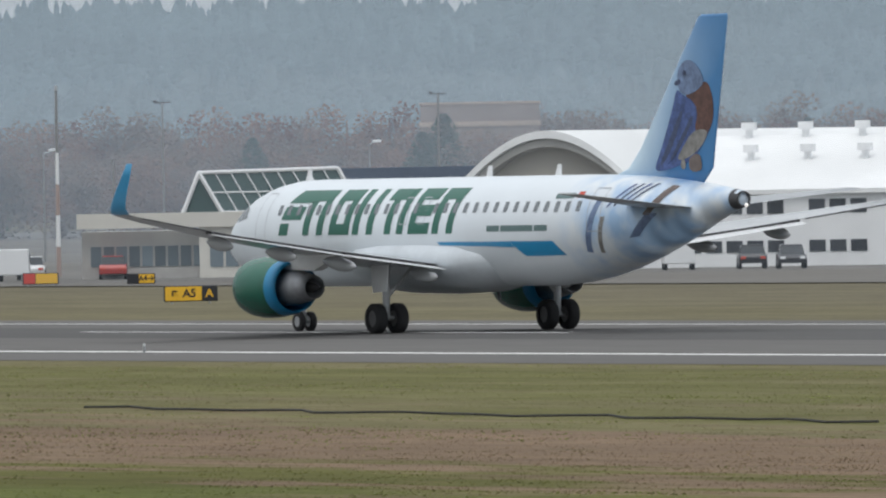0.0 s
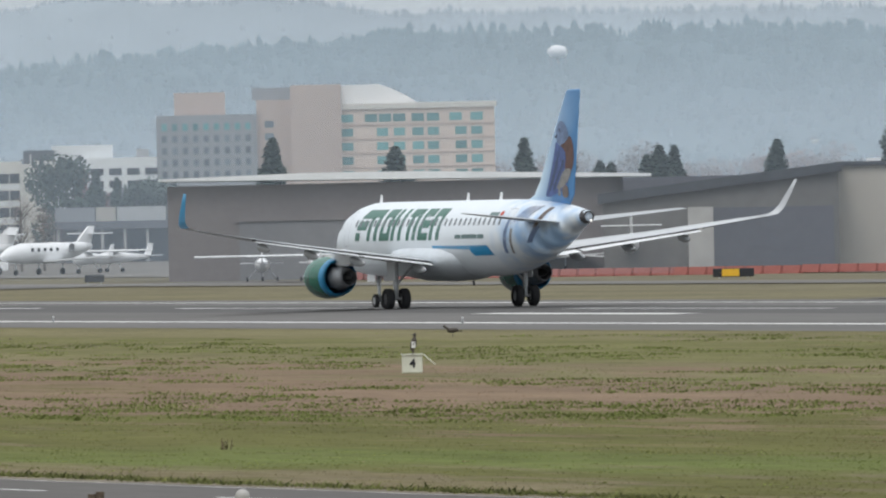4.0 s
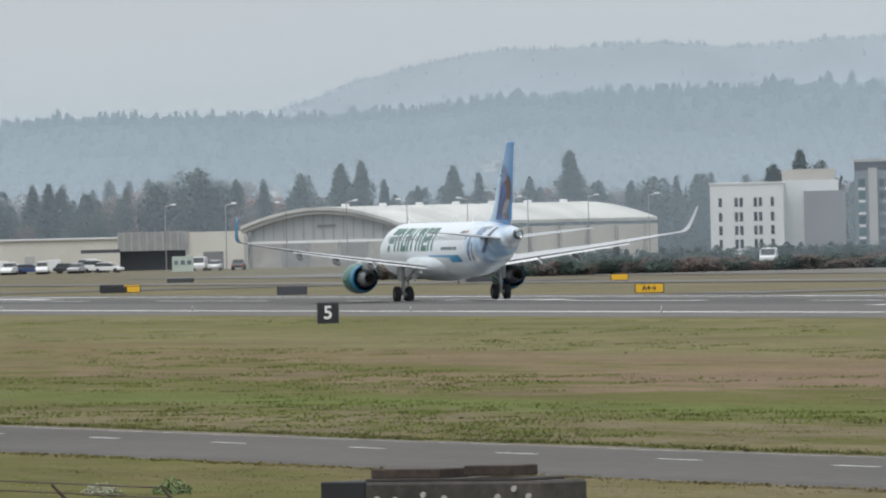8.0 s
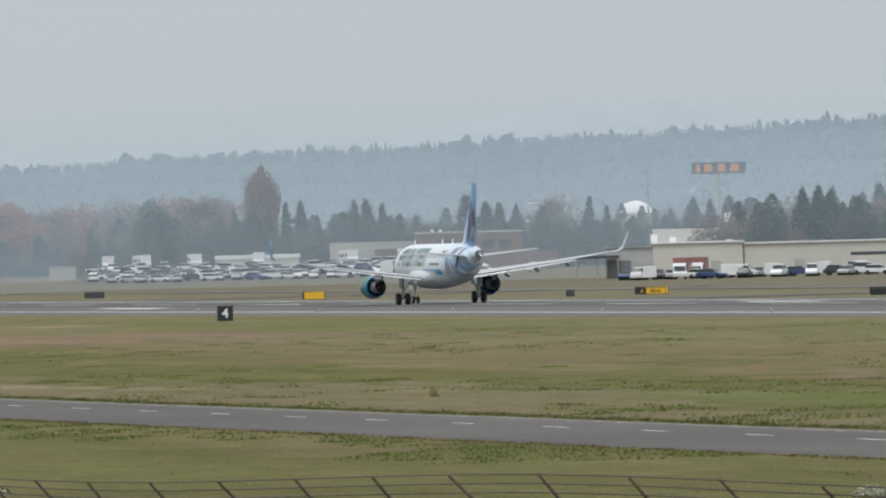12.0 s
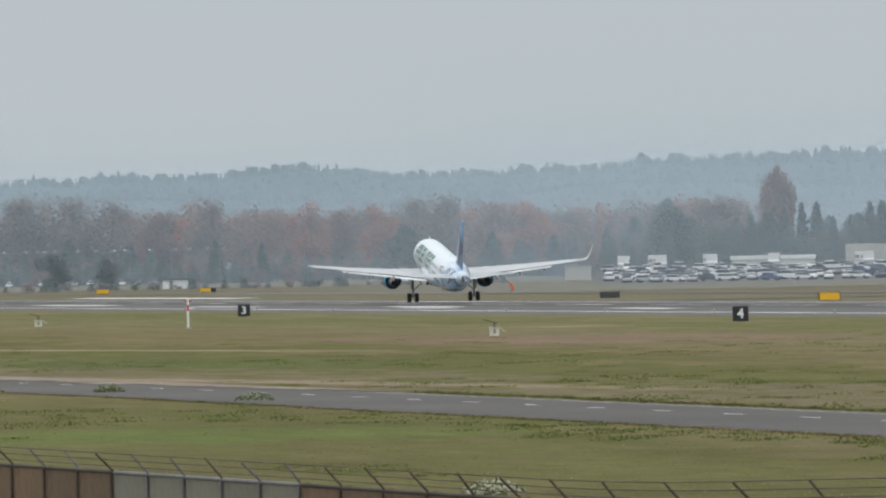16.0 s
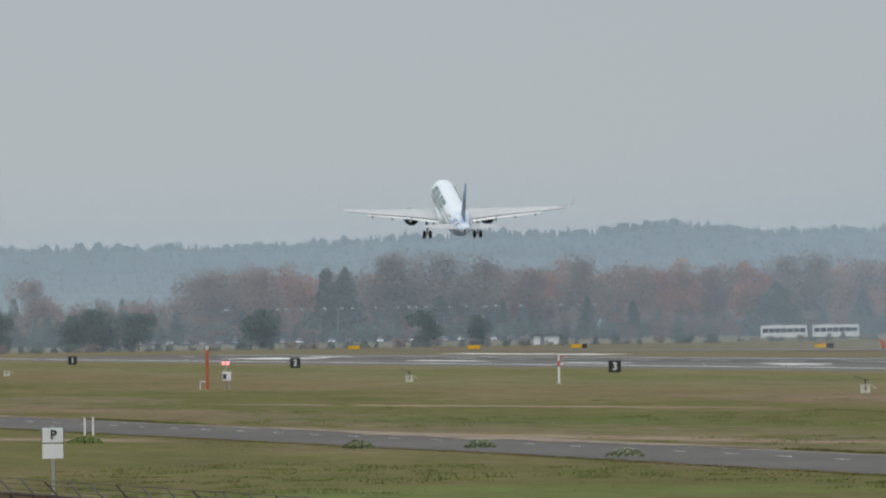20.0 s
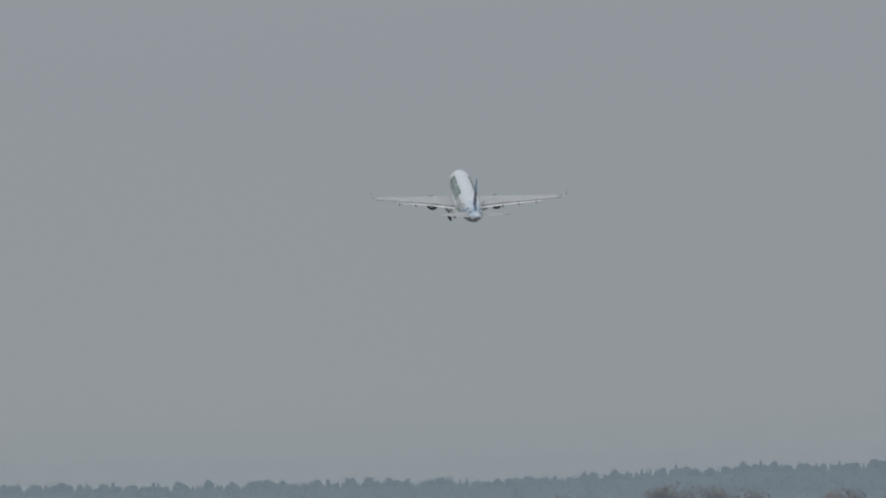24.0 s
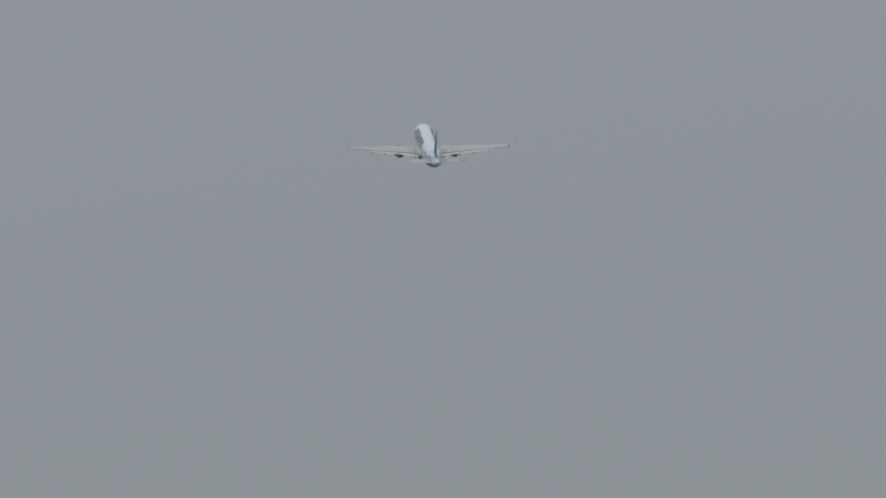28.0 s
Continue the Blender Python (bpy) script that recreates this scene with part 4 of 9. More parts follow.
def ridge(name, marks, rng, depth, color, seed, label, tree=14.0, step=0.02, slope=1.0, bare=0.0, low=0.0):
    """A wooded hill crest across the horizon: a slope with a ragged line of trees along its top and more below. marks: bearing and crest height."""
    rnd = random.Random(seed)
    bs, hs = zip(*marks)
    # distance haze is put into this colour, which also glows by itself
    col = mat(name + "_hazed_woods", color, 0.95, grain=0.05, scale=0.03, stain=0.07, stain_scale=0.008, stretch=(1, 1, 0.35), island=0.055)
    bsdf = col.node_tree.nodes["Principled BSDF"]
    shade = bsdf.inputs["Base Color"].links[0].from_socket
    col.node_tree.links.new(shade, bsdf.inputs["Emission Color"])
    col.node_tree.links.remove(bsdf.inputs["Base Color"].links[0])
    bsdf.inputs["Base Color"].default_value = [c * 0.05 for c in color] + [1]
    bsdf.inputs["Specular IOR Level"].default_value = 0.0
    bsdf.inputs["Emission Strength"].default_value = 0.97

    def crest(b):
        return float(np.interp(b, bs, hs)) * (1 + 0.030 * noise.noise((b * 1.9, seed, 0)) + 0.022 * noise.noise((b * 8.3, seed, 2)))
    vs, fs = [], []
    n = int((bs[-1] - bs[0]) / 0.1)
    for i in range(n + 1):
        b = bs[0] + (bs[-1] - bs[0]) * i / n
        h = crest(b) - tree * 0.55
        for f, q in ((0.0, low), (0.35, low + 0.45 * (1 - low)), (0.7, low + 0.8 * (1 - low)), (1.0, 1.0), (1.15, 0.6)):
            x, y = polar(b, rng - depth * (1 - f))
            vs.append((x, y, max(-1, h * q)))
        if i:
            a = 5 * i
            fs += [(a - 5 + k, a + k, a + k + 1, a - 4 + k) for k in range(4)]

    def tree_at(b, f, tall, round_share=bare):
        h = (crest(b) - tree * 0.55) * float(np.interp(f, [0, 0.35, 0.7, 1], [low, low + 0.45 * (1 - low), low + 0.8 * (1 - low), 1]))
        x, y = polar(b, rng - depth * (1 - f) + rnd.uniform(-8, 8))
        th = tree * tall * float(np.interp(b, [58, 62.5, 64.5, 69, 76, 80], [1.5, 1.4, 1.0, 0.85, 0.62, 0.42]))
        fir = rnd.random() > round_share
        r = th * (rnd.uniform(0.22, 0.38) if fir else rnd.uniform(0.30, 0.46))
        lv = ((0.0, 0.9), (0.22, 1.0), (0.26, 0.70), (0.48, 0.80), (0.52, 0.46), (0.76, 0.42)) if fir else ((0.0, 0.8), (0.25, 1.0), (0.45, 1.1), (0.62, 1.0), (0.80, 0.75), (0.92, 0.42))
        o, rot = len(vs), rnd.random() * 6
        lean = rnd.uniform(-0.03, 0.03) * th
        for z, rr in lv:
            for k in range(5):
                a = rot + k * 1.2566 + z
                w = r * rr * rnd.uniform(0.65, 1.3)
                vs.append((x + lean * z + w * math.cos(a), y + w * math.sin(a), h - 0.6 + th * (z + rnd.uniform(-0.03, 0.03))))
        vs.append((x + lean, y, h - 0.6 + th))
        for lvl in range(5):
            for k in range(5):
                fs.append((o + 5 * lvl + k, o + 5 * lvl + (k + 1) % 5, o + 5 * lvl + 5 + (k + 1) % 5, o + 5 * lvl + 5 + k))
        for k in range(5):
            fs.append((o + 25 + k, o + 25 + (k + 1) % 5, o + 30))
    b = bs[0]
    while b < bs[-1]:
        # stands of tall trees alternate with lower gaps along the top
        stand = 0.5 + 0.5 * noise.noise((b * 5.0, seed * 1.7, 5.0))
        b += step * (0.2 + 0.9 * rnd.random())
        tree_at(b, 1.0, 0.4 + 0.5 * stand + 0.5 * rnd.random() ** 2 + (0.3 if rnd.random() < 0.07 else 0), bare * float(np.interp(b, [77, 81], [0.2, 1.6])))
        for _ in range(int(slope) + (rnd.random() < slope % 1)):
            tree_at(b + step * rnd.uniform(-2, 2), rnd.random(), rnd.uniform(0.4, 0.9))
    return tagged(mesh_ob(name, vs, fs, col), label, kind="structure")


def high(e, rng):
    """Height at a range whose sight line rises e parts in 21891."""
    return 5.84 + e * rng / 21891


RIDGE = ((54, 300), (57.9, 302), (58.5, 314), (59.1, 296), (59.5, 314), (60.2, 300), (60.7, 304), (61.2, 288), (61.6, 312), (62.1, 308), (62.6, 322), (62.75, 300), (63.1, 288), (63.5, 298), (64.1, 290), (65.2, 297), (66.5, 302), (66.9, 290), (67.5, 305), (69.2, 311), (69.9, 294), (70.6, 275), (71.05, 268), (71.4, 246), (72.4, 232),
         (73.4, 246), (74.4, 234), (75.2, 216), (75.6, 205), (76.1, 217), (77.4, 204), (78.6, 191), (79.9, 181), (81.0, 162), (81.5, 186), (81.9, 171), (82.4, 168), (83.5, 153), (84.6, 154), (87, 155))
FAR_HILL = ((65.4, 295), (65.6, 308), (65.95, 336), (66.3, 354), (66.9, 343), (68.0, 340), (69.4, 349), (70.0, 378), (70.9, 380), (71.25, 352), (71.6, 314), (72.2, 329), (73.0, 318), (74.6, 316), (75.0, 293), (75.4, 246), (75.7, 205), (76.2, 150))
ridge("backdrop", [(b, high(e, 4920)) for b, e in ((76.4, 180), (77.2, 240), (77.6, 247), (78.1, 235), (78.9, 180))], 4920, 100, (0.50, 0.565, 0.61), 5, "faint hill far beyond the woods in a pale haze colour", 1, 0.05)
ridge("backdrop", [(b, high(e, 4850)) for b, e in FAR_HILL], 4850, 150, (0.365, 0.435, 0.485), 6, "wooded hill in pale blue-grey haze colours", 4.0, 0.02, 1.0, 0.5)
ridge("backdrop", [(b, high(e, 4660)) for b, e in RIDGE], 4660, 160, (0.217, 0.286, 0.324), 7, "long ridge of conifers in blue-grey haze colours", 9.5, 0.022, 2.0, 0.25, 0.7)
ridge("backdrop", [(b, high(e * (0.76 + 0.07 * math.sin(b * 2.3)), 4470)) for b, e in RIDGE], 4470, 150, (0.218, 0.284, 0.322), 8, "wooded shoulder of the ridge in haze colours", 8, 0.026, 2.0, 0.4, 0.6)
ridge("backdrop", [(b, high(e * (0.52 + 0.07 * math.sin(b * 1.7 + 1)), 4290)) for b, e in RIDGE], 4290, 500, (0.238, 0.301, 0.338), 9, "lower wooded slope of the ridge in paler haze colours", 7, 0.028, 3.0, 0.6)

# ---- buildings beyond the runway ----
def house(name, a, b, label, category="building", z=0.0):
    """A building whose front runs from plan point a to b; its local x follows the front and y goes away behind it."""
    d = Vector(b) - Vector(a)
    return thing(name, a[0], a[1], z, math.degrees(math.atan2(d.y, d.x)), label, category), d.length


def wall(parent, name, u0, u1, v0, v1, z0, z1, material, label=""):
    return part(name, boxes(((u0, v0, z0), (u1, v1, z1))), material, parent, label)


PANE_MESH = {}


def pane(parent, name, u, z, w, h, material, v=-0.06, frame_mat=None):
    """A window pane on a front, with one shared mesh for each size."""
    key = (round(w, 2), round(h, 2), material.name)
    if key not in PANE_MESH:
        bm = boxes(((-w / 2, 0, -h / 2), (w / 2, 0.05, h / 2)))
        me = bpy.data.meshes.new(name)
        bm.to_mesh(me)
        bm.free()
        me.materials.append(material)
        PANE_MESH[key] = me
    ob = new(name, PANE_MESH[key])
    ob.parent, ob.location = parent, (u, v, z)
    return ob


GREY_CLAD = mat("grey_cladding", (0.190, 0.190, 0.198), 0.6, grain=0.05, scale=2, stain=0.10, stain_scale=0.08)
DARK_CLAD = mat("slate_cladding", (0.105, 0.108, 0.125), 0.6, grain=0.05, scale=2, stain=0.10, stain_scale=0.08)
BROWN_CLAD = mat("brown_cladding", (0.190, 0.172, 0.170), 0.65, grain=0.05, scale=2, stain=0.12, stain_scale=0.06)
BEIGE = mat("beige_wall", (0.42, 0.395, 0.35), 0.75, grain=0.04, scale=2, stain=0.08, stain_scale=0.1)
CREAM = mat("cream_render", (0.60, 0.58, 0.53), 0.75, grain=0.04, scale=2, stain=0.08, stain_scale=0.1)
PEACH = mat("peach_render", (0.46, 0.37, 0.32), 0.75, grain=0.04, scale=1, stain=0.08, stain_scale=0.05)
TAUPE = mat("taupe_render", (0.25, 0.26, 0.275), 0.75, grain=0.04, scale=1, stain=0.08, stain_scale=0.05)
ROOF_WHITE = mat("white_metal_roof", (0.78, 0.79, 0.79), 0.5, grain=0.04, scale=1.5, stain=0.08, stain_scale=0.1)
ROOF_GREY = mat("grey_membrane", (0.30, 0.305, 0.31), 0.7, grain=0.05, scale=1, stain=0.1)
GLASS_DARK = mat("dark_window", (0.035, 0.038, 0.045), 0.15, rand=0.5)
GLASS_GREEN = mat("green_window", (0.10, 0.27, 0.27), 0.15, rand=0.35)
GLASS_TEAL = mat("dark_teal_window", (0.085, 0.15, 0.165), 0.2, rand=0.4)
GLASS_GREY = mat("grey_window", (0.12, 0.15, 0.17), 0.15, rand=0.4)
TOWER_BLUE = mat("slate_blue_wall", (0.075, 0.10, 0.15), 0.6, grain=0.05, stain=0.08)
BRICK = mat("brown_brick", (0.155, 0.085, 0.062), 0.8, grain=0.12, scale=3, stain=0.12)
# near-black colour that stands in for the shade inside open bays
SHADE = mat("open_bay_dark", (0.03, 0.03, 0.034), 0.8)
PINK = mat("pale_peach_render", (0.60, 0.50, 0.43), 0.75, grain=0.04, scale=1, stain=0.08, stain_scale=0.05)
BLUE_GREY = mat("blue_grey_render", (0.20, 0.23, 0.26), 0.75, grain=0.04, scale=1, stain=0.10, stain_scale=0.06)
PALE_GREY = mat("pale_grey_render", (0.42, 0.43, 0.43), 0.75, grain=0.04, scale=1, stain=0.08, stain_scale=0.06)
COOL_WHITE = mat("cool_white_render", (0.66, 0.68, 0.69), 0.7, grain=0.04, scale=1, stain=0.06, stain_scale=0.06)
CONC = mat("pale_concrete", (0.40, 0.39, 0.37), 0.8, grain=0.06, stain=0.12)


def barrel_hall(a, b, depth, base, rise, label, wall_mat, vents=(), infill=None, skew=0.0, roof_mat=None):
    """A barrel-vault hangar: arched front from a to b, long vaulted roof behind, swung to one side by skew."""
    h, W = house("hangar", a, b, label, "hangar")
    n = 20
    arc = [(W * k / n, base + rise * math.sin(math.pi * (0.06 + 0.88 * k / n)) ** 0.9) for k in range(n + 1)]

    def vault(name, off, v0, v1, material, inner=0.0):
        bm = bmesh.new()
        ring = lambda v: [bm.verts.new((x + skew * v, v, z + off)) for x, z in arc] + [bm.verts.new((x + skew * v, v, z + off - 0.5)) for x, z in arc[::-1]]
        r0, r1 = ring(v0), ring(v1)
        m = len(r0)
        for k in range(m):
            bm.faces.new((r0[k], r0[(k + 1) % m], r1[(k + 1) % m], r1[k]))
        for k in range(n):
            bm.faces.new((r0[k], r0[k + 1], r0[m - 2 - k], r0[m - 1 - k]))
            bm.faces.new((r1[k], r1[m - 1 - k], r1[m - 2 - k], r1[k + 1]))
        return part(name, bm, material, h, smooth=False)
    vault("roof", 0.55, -0.8, depth, roof_mat or ROOF_WHITE)
    vault("arch_rib", 0.0, -0.5, 0.4, CONC)
    bm = bmesh.new()
    prism(bm, [(0.6, 0)] + [(x, z - 0.5) for x, z in arc[1:-1]] + [(W - 0.6, 0)], 0.6, 0.9)
    part("gable_wall", bm, infill or BEIGE, h)
    for u0, u1 in ((0.0, 0.6), (W - 0.6, W)):
        wall(h, "pier", u0, u1, -0.4, 0.9, 0, base, CONC)
    bm = bmesh.new()
    q = [(W, 0.9), (W + skew * depth, depth), (W + skew * depth - 0.5, depth), (W - 0.5, 0.9)]
    lo = [bm.verts.new((x, y, 0)) for x, y in q]
    hi = [bm.verts.new((x, y, base + 0.3)) for x, y in q]
    bm.faces.new(hi)
    for k in range(4):
        bm.faces.new((lo[k], lo[(k + 1) % 4], hi[(k + 1) % 4], hi[k]))
    part("side_wall", bm, wall_mat, h)
    for u, v, z in vents:
        bm = tube(bmesh.new(), (u + skew * v, v, z - 0.9), (u + skew * v, v, z + 0.1), 0.32, n=10)
        tube(bm, (u + skew * v, v, z + 0.1), (u + skew * v, v, z + 0.6), 0.6, n=12)
        part("roof_vent", bm, WHITE, h)
    return h, W


# white barrel hangar with a long roof and a windowed annexe
h, W = barrel_hall((-689.54, 415.41), (-683.39, 425.44), 46, 3.9, 4.65, "white barrel-vault hangar with beige arched end and roof vents", WHITE, [], BEIGE, 0.55)
h, W = house("hangar_annexe", (-679.34, 422.49), (-655.78, 440.51), "white metal hangar side with a window band and roof vents")
zr = 8.55
wall(h, "wall", 0, W, 0, 9, 0, 5.0, WHITE)
bm = bmesh.new()
vs = [bm.verts.new(c) for c in ((-3, -0.4, 5.0), (W, -0.4, 5.0), (W, 14, zr), (-3, 14, zr), (-3, 14, zr - 0.3), (W, 14, zr - 0.3), (W, -0.4, 4.7), (-3, -0.4, 4.7))]
for q in ((0, 1, 2, 3), (4, 5, 6, 7), (0, 7, 6, 1), (2, 5, 4, 3), (0, 3, 4, 7), (1, 6, 5, 2)):
    bm.faces.new([vs[k] for k in q])
part("roof", bm, ROOF_WHITE, h, "bright white metal roof")
for k in range(9):
    for v, dz in ((13.5, zr), (7.5, (zr + 5) / 2 + 0.3)):
        u = 4.3 + 3.95 * k + (0.8 if v < 10 else -1.5)
        bm = tube(bmesh.new(), (u, v, dz - 0.5), (u, v, dz + 0.35), 0.25, n=10)
        tube(bm, (u, v, dz + 0.35), (u, v, dz + 0.85), 0.52, n=12)
        part("roof_vent", bm, WHITE, h)
for k in range(14):
    if k not in (5, 9):
        pane(h, "window", 3.8 + k * 1.42, 3.9, 1.1, 0.9, GLASS_DARK)
        pane(h, "window", 3.8 + k * 1.42, 1.35, 1.1, 0.75, GLASS_DARK)
wall(h, "door", 20.5, 23.5, -0.06, 0, 0, 2.8, GREY_CLAD)

# small terminal with a glazed gable skylight
h, W = house("terminal", (-688.93, 386.62), (-680.02, 402.09), "low pale terminal with a glazed gable skylight")
wall(h, "wall", 0, 7.5, 0, 10, 0, 3.1, CONC)
wall(h, "wall", 7.5, W, -0.8, 12, 0, 3.6, CREAM)
wall(h, "fascia", -0.3, W + 0.3, -1.1, -0.8, 3.3, 4.25, CREAM)
for k in range(9):
    pane(h, "window", 0.9 + 0.82 * k, 1.5, 0.68, 1.3, GLASS_GREY)
for k in range(5):
    pane(h, "window", 8.6 + 1.0 * k, 1.6, 0.85, 1.7, GLASS_GREY, -0.86)
u0, u1, ap = 6.5, 9.0, 7.55
gz0, gz1 = 4.2, 6.77
bm = bmesh.new()
for a, b2 in (((u0, gz0), (ap, gz1)), ((ap, gz1), (u1, gz0))):
    tube(bm, (a[0], -0.9, a[1]), (b2[0], -0.9, b2[1]), 0.16, n=6)
tube(bm, (ap, -0.9, gz1), (ap + 8.9, 3, gz1 + 0.15), 0.14, n=6)
tube(bm, (u1, -0.9, gz0), (u1 + 8.9, 3, gz0), 0.12, n=6)
tube(bm, (ap + 8.9, 3, gz1 + 0.15), (u1 + 8.9, 3, gz0), 0.16, n=6)
for k in range(1, 9):
    tube(bm, (ap + k, -0.9 + 3.9 * k / 9, gz1), (u1 + k, -0.9 + 3.9 * k / 9, gz0), 0.05, n=4)
tube(bm, ((ap + u1) / 2, -0.9, (gz0 + gz1) / 2), ((ap + u1) / 2 + 8.9, 3, (gz0 + gz1) / 2), 0.05, n=4)
part("skylight_frame", bm, WHITE, h, "white skylight frame")
me = mesh_ob("skylight_glass", [(ap, -0.86, gz1 - 0.05), (u1, -0.86, gz0), (u1 + 8.9, 3.1, gz0), (ap + 8.9, 3.1, gz1 + 0.1), (u0, -0.8, gz0)], [(0, 1, 2, 3), (0, 4, 1)], mat("skylight_green_glass", (0.06, 0.10, 0.10), 0.1), h)

# dulled peach for the far block, distance haze put into the colour
PEACH_GREY = mat("hazy_peach_wall", (0.30, 0.25, 0.235), 0.8, grain=0.05, scale=1, stain=0.15, stain_scale=0.1)
# slate-roofed shed and a pale block behind the terminal
h, W = house("storage_shed", (-805.0, 465.7), (-786.1, 485.5), "long low shed under a slate-blue roof")
wall(h, "wall", 0, W, 0.6, 14, 0, 5.7, GREY_CLAD)
bm = bmesh.new()
prism(bm, [(-0.5, 5.7), (W + 0.5, 5.7), (W + 0.5, 6.1), (W - 3, 7.05), (3, 7.05), (-0.5, 6.1)], 0, 15)
part("roof", bm, TOWER_BLUE, h, "slate-blue metal roof")
h, W = house("office_block", (-2510.4, 1501.2), (-2495.8, 1525.3), "pale peach block showing above the far woods")
wall(h, "wall", 0, W, 0, 12, 0, 24.2, PEACH_GREY)
wall(h, "parapet", -0.2, W + 0.2, -0.2, 12.2, 24.2, 24.8, PEACH)
wall(h, "plinth", -0.3, W + 0.3, -0.3, -0.002, 19.0, 20.2, PEACH)

# large grey gabled hangar with an open bay
h, W = house("hangar", (-791.62, 360.87), (-769.53, 405.85), "large grey gabled aircraft hangar with white roof and open bay", "hangar")
ze, zr, pk = 8.32, 9.55, 32.07
bm = bmesh.new()
prism(bm, [(0, 0), (13.2, 0), (13.2, 7.6), (23.6, 7.6), (23.6, 6.1), (36.6, 6.1), (36.6, 0), (W, 0), (W, ze), (pk, zr), (0, ze)], 0, 0.5)
part("front_wall", bm, GREY_CLAD, h)
wall(h, "side_wall", 0, 0.5, 0.5, 40, 0, ze - 0.1, GREY_CLAD)
wall(h, "side_wall", W - 0.5, W, 0.5, 40, 0, ze - 0.1, GREY_CLAD)
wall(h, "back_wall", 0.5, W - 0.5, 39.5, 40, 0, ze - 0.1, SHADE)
bm = bmesh.new()
prism(bm, [(-0.5, ze - 0.05), (pk, zr - 0.05), (W + 0.5, ze - 0.05), (W + 0.5, ze + 0.2), (pk, zr + 0.2), (-0.5, ze + 0.2)], -0.5, 0.5)
part("roof_edge", bm, GREY_CLAD, h)
bm = bmesh.new()
prism(bm, [(-0.5, ze + 0.1), (pk, zr + 0.1), (pk, zr + 0.33), (-0.5, ze + 0.36)], 0.52, 40.5)
bmesh.ops.rotate(bm, cent=(0, 0, 0), matrix=Matrix.Rotation(0.008, 3, "X"), verts=bm.verts)
part("roof", bm, ROOF_WHITE, h, "white metal roof")
bm = bmesh.new()
prism(bm, [(pk + 0.01, zr + 0.1), (W + 0.5, ze + 0.1), (W + 0.5, ze + 0.28), (pk + 0.01, zr + 0.3)], 0.52, 40.5)
part("roof", bm, GREY_CLAD, h, "grey metal roof slope")
wall(h, "wall_panel", 0, 13.2, -0.35, -0.002, 0, 8.0, DARK_CLAD, "dark slate cladding")
wall(h, "wall_panel", 13.2, 23.6, 0.52, 1.0, 0, 7.55, GREY_CLAD)
# the shade of the open bay is put into this panel's dark colour
wall(h, "bay_shade_panel", 23.6, 36.6, 0.55, 0.8, 0, 6.05, mat("bay_shade_slate", (0.034, 0.038, 0.050), 0.6, stain=0.1), "dark panel that stands in for the shaded open bay")
wall(h, "lintel", 23.6, 36.6, -0.12, -0.002, 5.75, 6.1, GREY_CLAD)
wall(h, "pillar", 36.6, 37.6, -0.6, 0.6, 0, 6.1, CREAM, "white bay pillar")
wall(h, "wall_panel", 37.6, 47.0, -0.12, -0.002, 0, 6.0, BEIGE, "beige wall panel")
for k in range(3):
    pane(h, "window", 39.3 + 1.1 * k, 1.5, 0.85, 0.6, GLASS_DARK, -0.2)
for u0, u1 in ((14.2, 17.6), (17.9, 21.3)):
    wall(h, "door_leaf", u0, u1, -0.2, -0.002, 0, 5.2, mat("door_grey", (0.10, 0.10, 0.11), 0.6, stain=0.08))
# sign on the slate wall as plain bars
sgn = tagged(new("wall_sign"), "white and red sign bars")
sgn.parent = h
for k in range(11):
    bm = bmesh.new()
    u = 4.3 + k * 0.43
    prism(bm, [(u, 6.2), (u + 0.3, 6.2), (u + 0.42, 7.0), (u + 0.12, 7.0)], -0.46, -0.36)
    part("sign_bar", bm, WHITE, sgn)
bm = bmesh.new()
prism(bm, [(4.2, 5.3), (6.3, 5.55), (8.8, 5.55), (8.9, 6.0), (6.6, 6.0), (4.4, 5.85)], -0.46, -0.36)
part("sign_swoosh", bm, RED, sgn, "red slanted bar")
wall(h, "poster", 11.6, 12.9, -0.42, -0.36, 6.3, 7.1, CREAM)
for u in (12.05, 12.55):
    pane(h, "window", u, 5.3, 0.4, 1.0, WHITE, -0.42)
h, W = house("hangar_office", (-791.77, 355.71), (-789.39, 360.95), "dark slate lean-to office beside the hangar")
z0, z1 = 5.99, 6.51
bm = bmesh.new()
prism(bm, [(0, 0), (W, 0), (W, z1), (0, z0)], -0.8, 9)
part("wall", bm, DARK_CLAD, h)
bm = bmesh.new()
prism(bm, [(-0.15, z0), (W + 0.1, z1), (W + 0.1, z1 + 0.14), (-0.15, z0 + 0.14)], -0.95, 9.1)
part("roof", bm, GREY_CLAD, h)
wall(h, "fascia", 0, W, -2.4, -0.85, 2.1, 2.4, GREY_CLAD)

# long beige shed and the grey-roofed hangar beyond it
h, W = house("storage_shed", (-913.19, 382.33), (-900.84, 410.58), "long beige storage shed with small roof lights")
zt = 8.22
wall(h, "wall", 0, W, 0, 18, 0, zt, BEIGE)
wall(h, "roof", -0.2, W + 0.2, -0.3, 18.3, zt, zt + 0.35, DARK)
for k in range(6):
    wall(h, "roof_light", 2.2 + 5.4 * k, 3.4 + 5.4 * k, 1.0, 2.0, zt + 0.35, zt + 0.58, WHITE)
h, W = house("hangar", (-915.67, 363.01), (-908.58, 380.40), "grey hangar with a dark sliding door", "hangar")
zl, zr = 6.10, 8.22
bm = bmesh.new()
prism(bm, [(0, 0), (W, 0), (W, zr), (0, zl)], 0, 24)
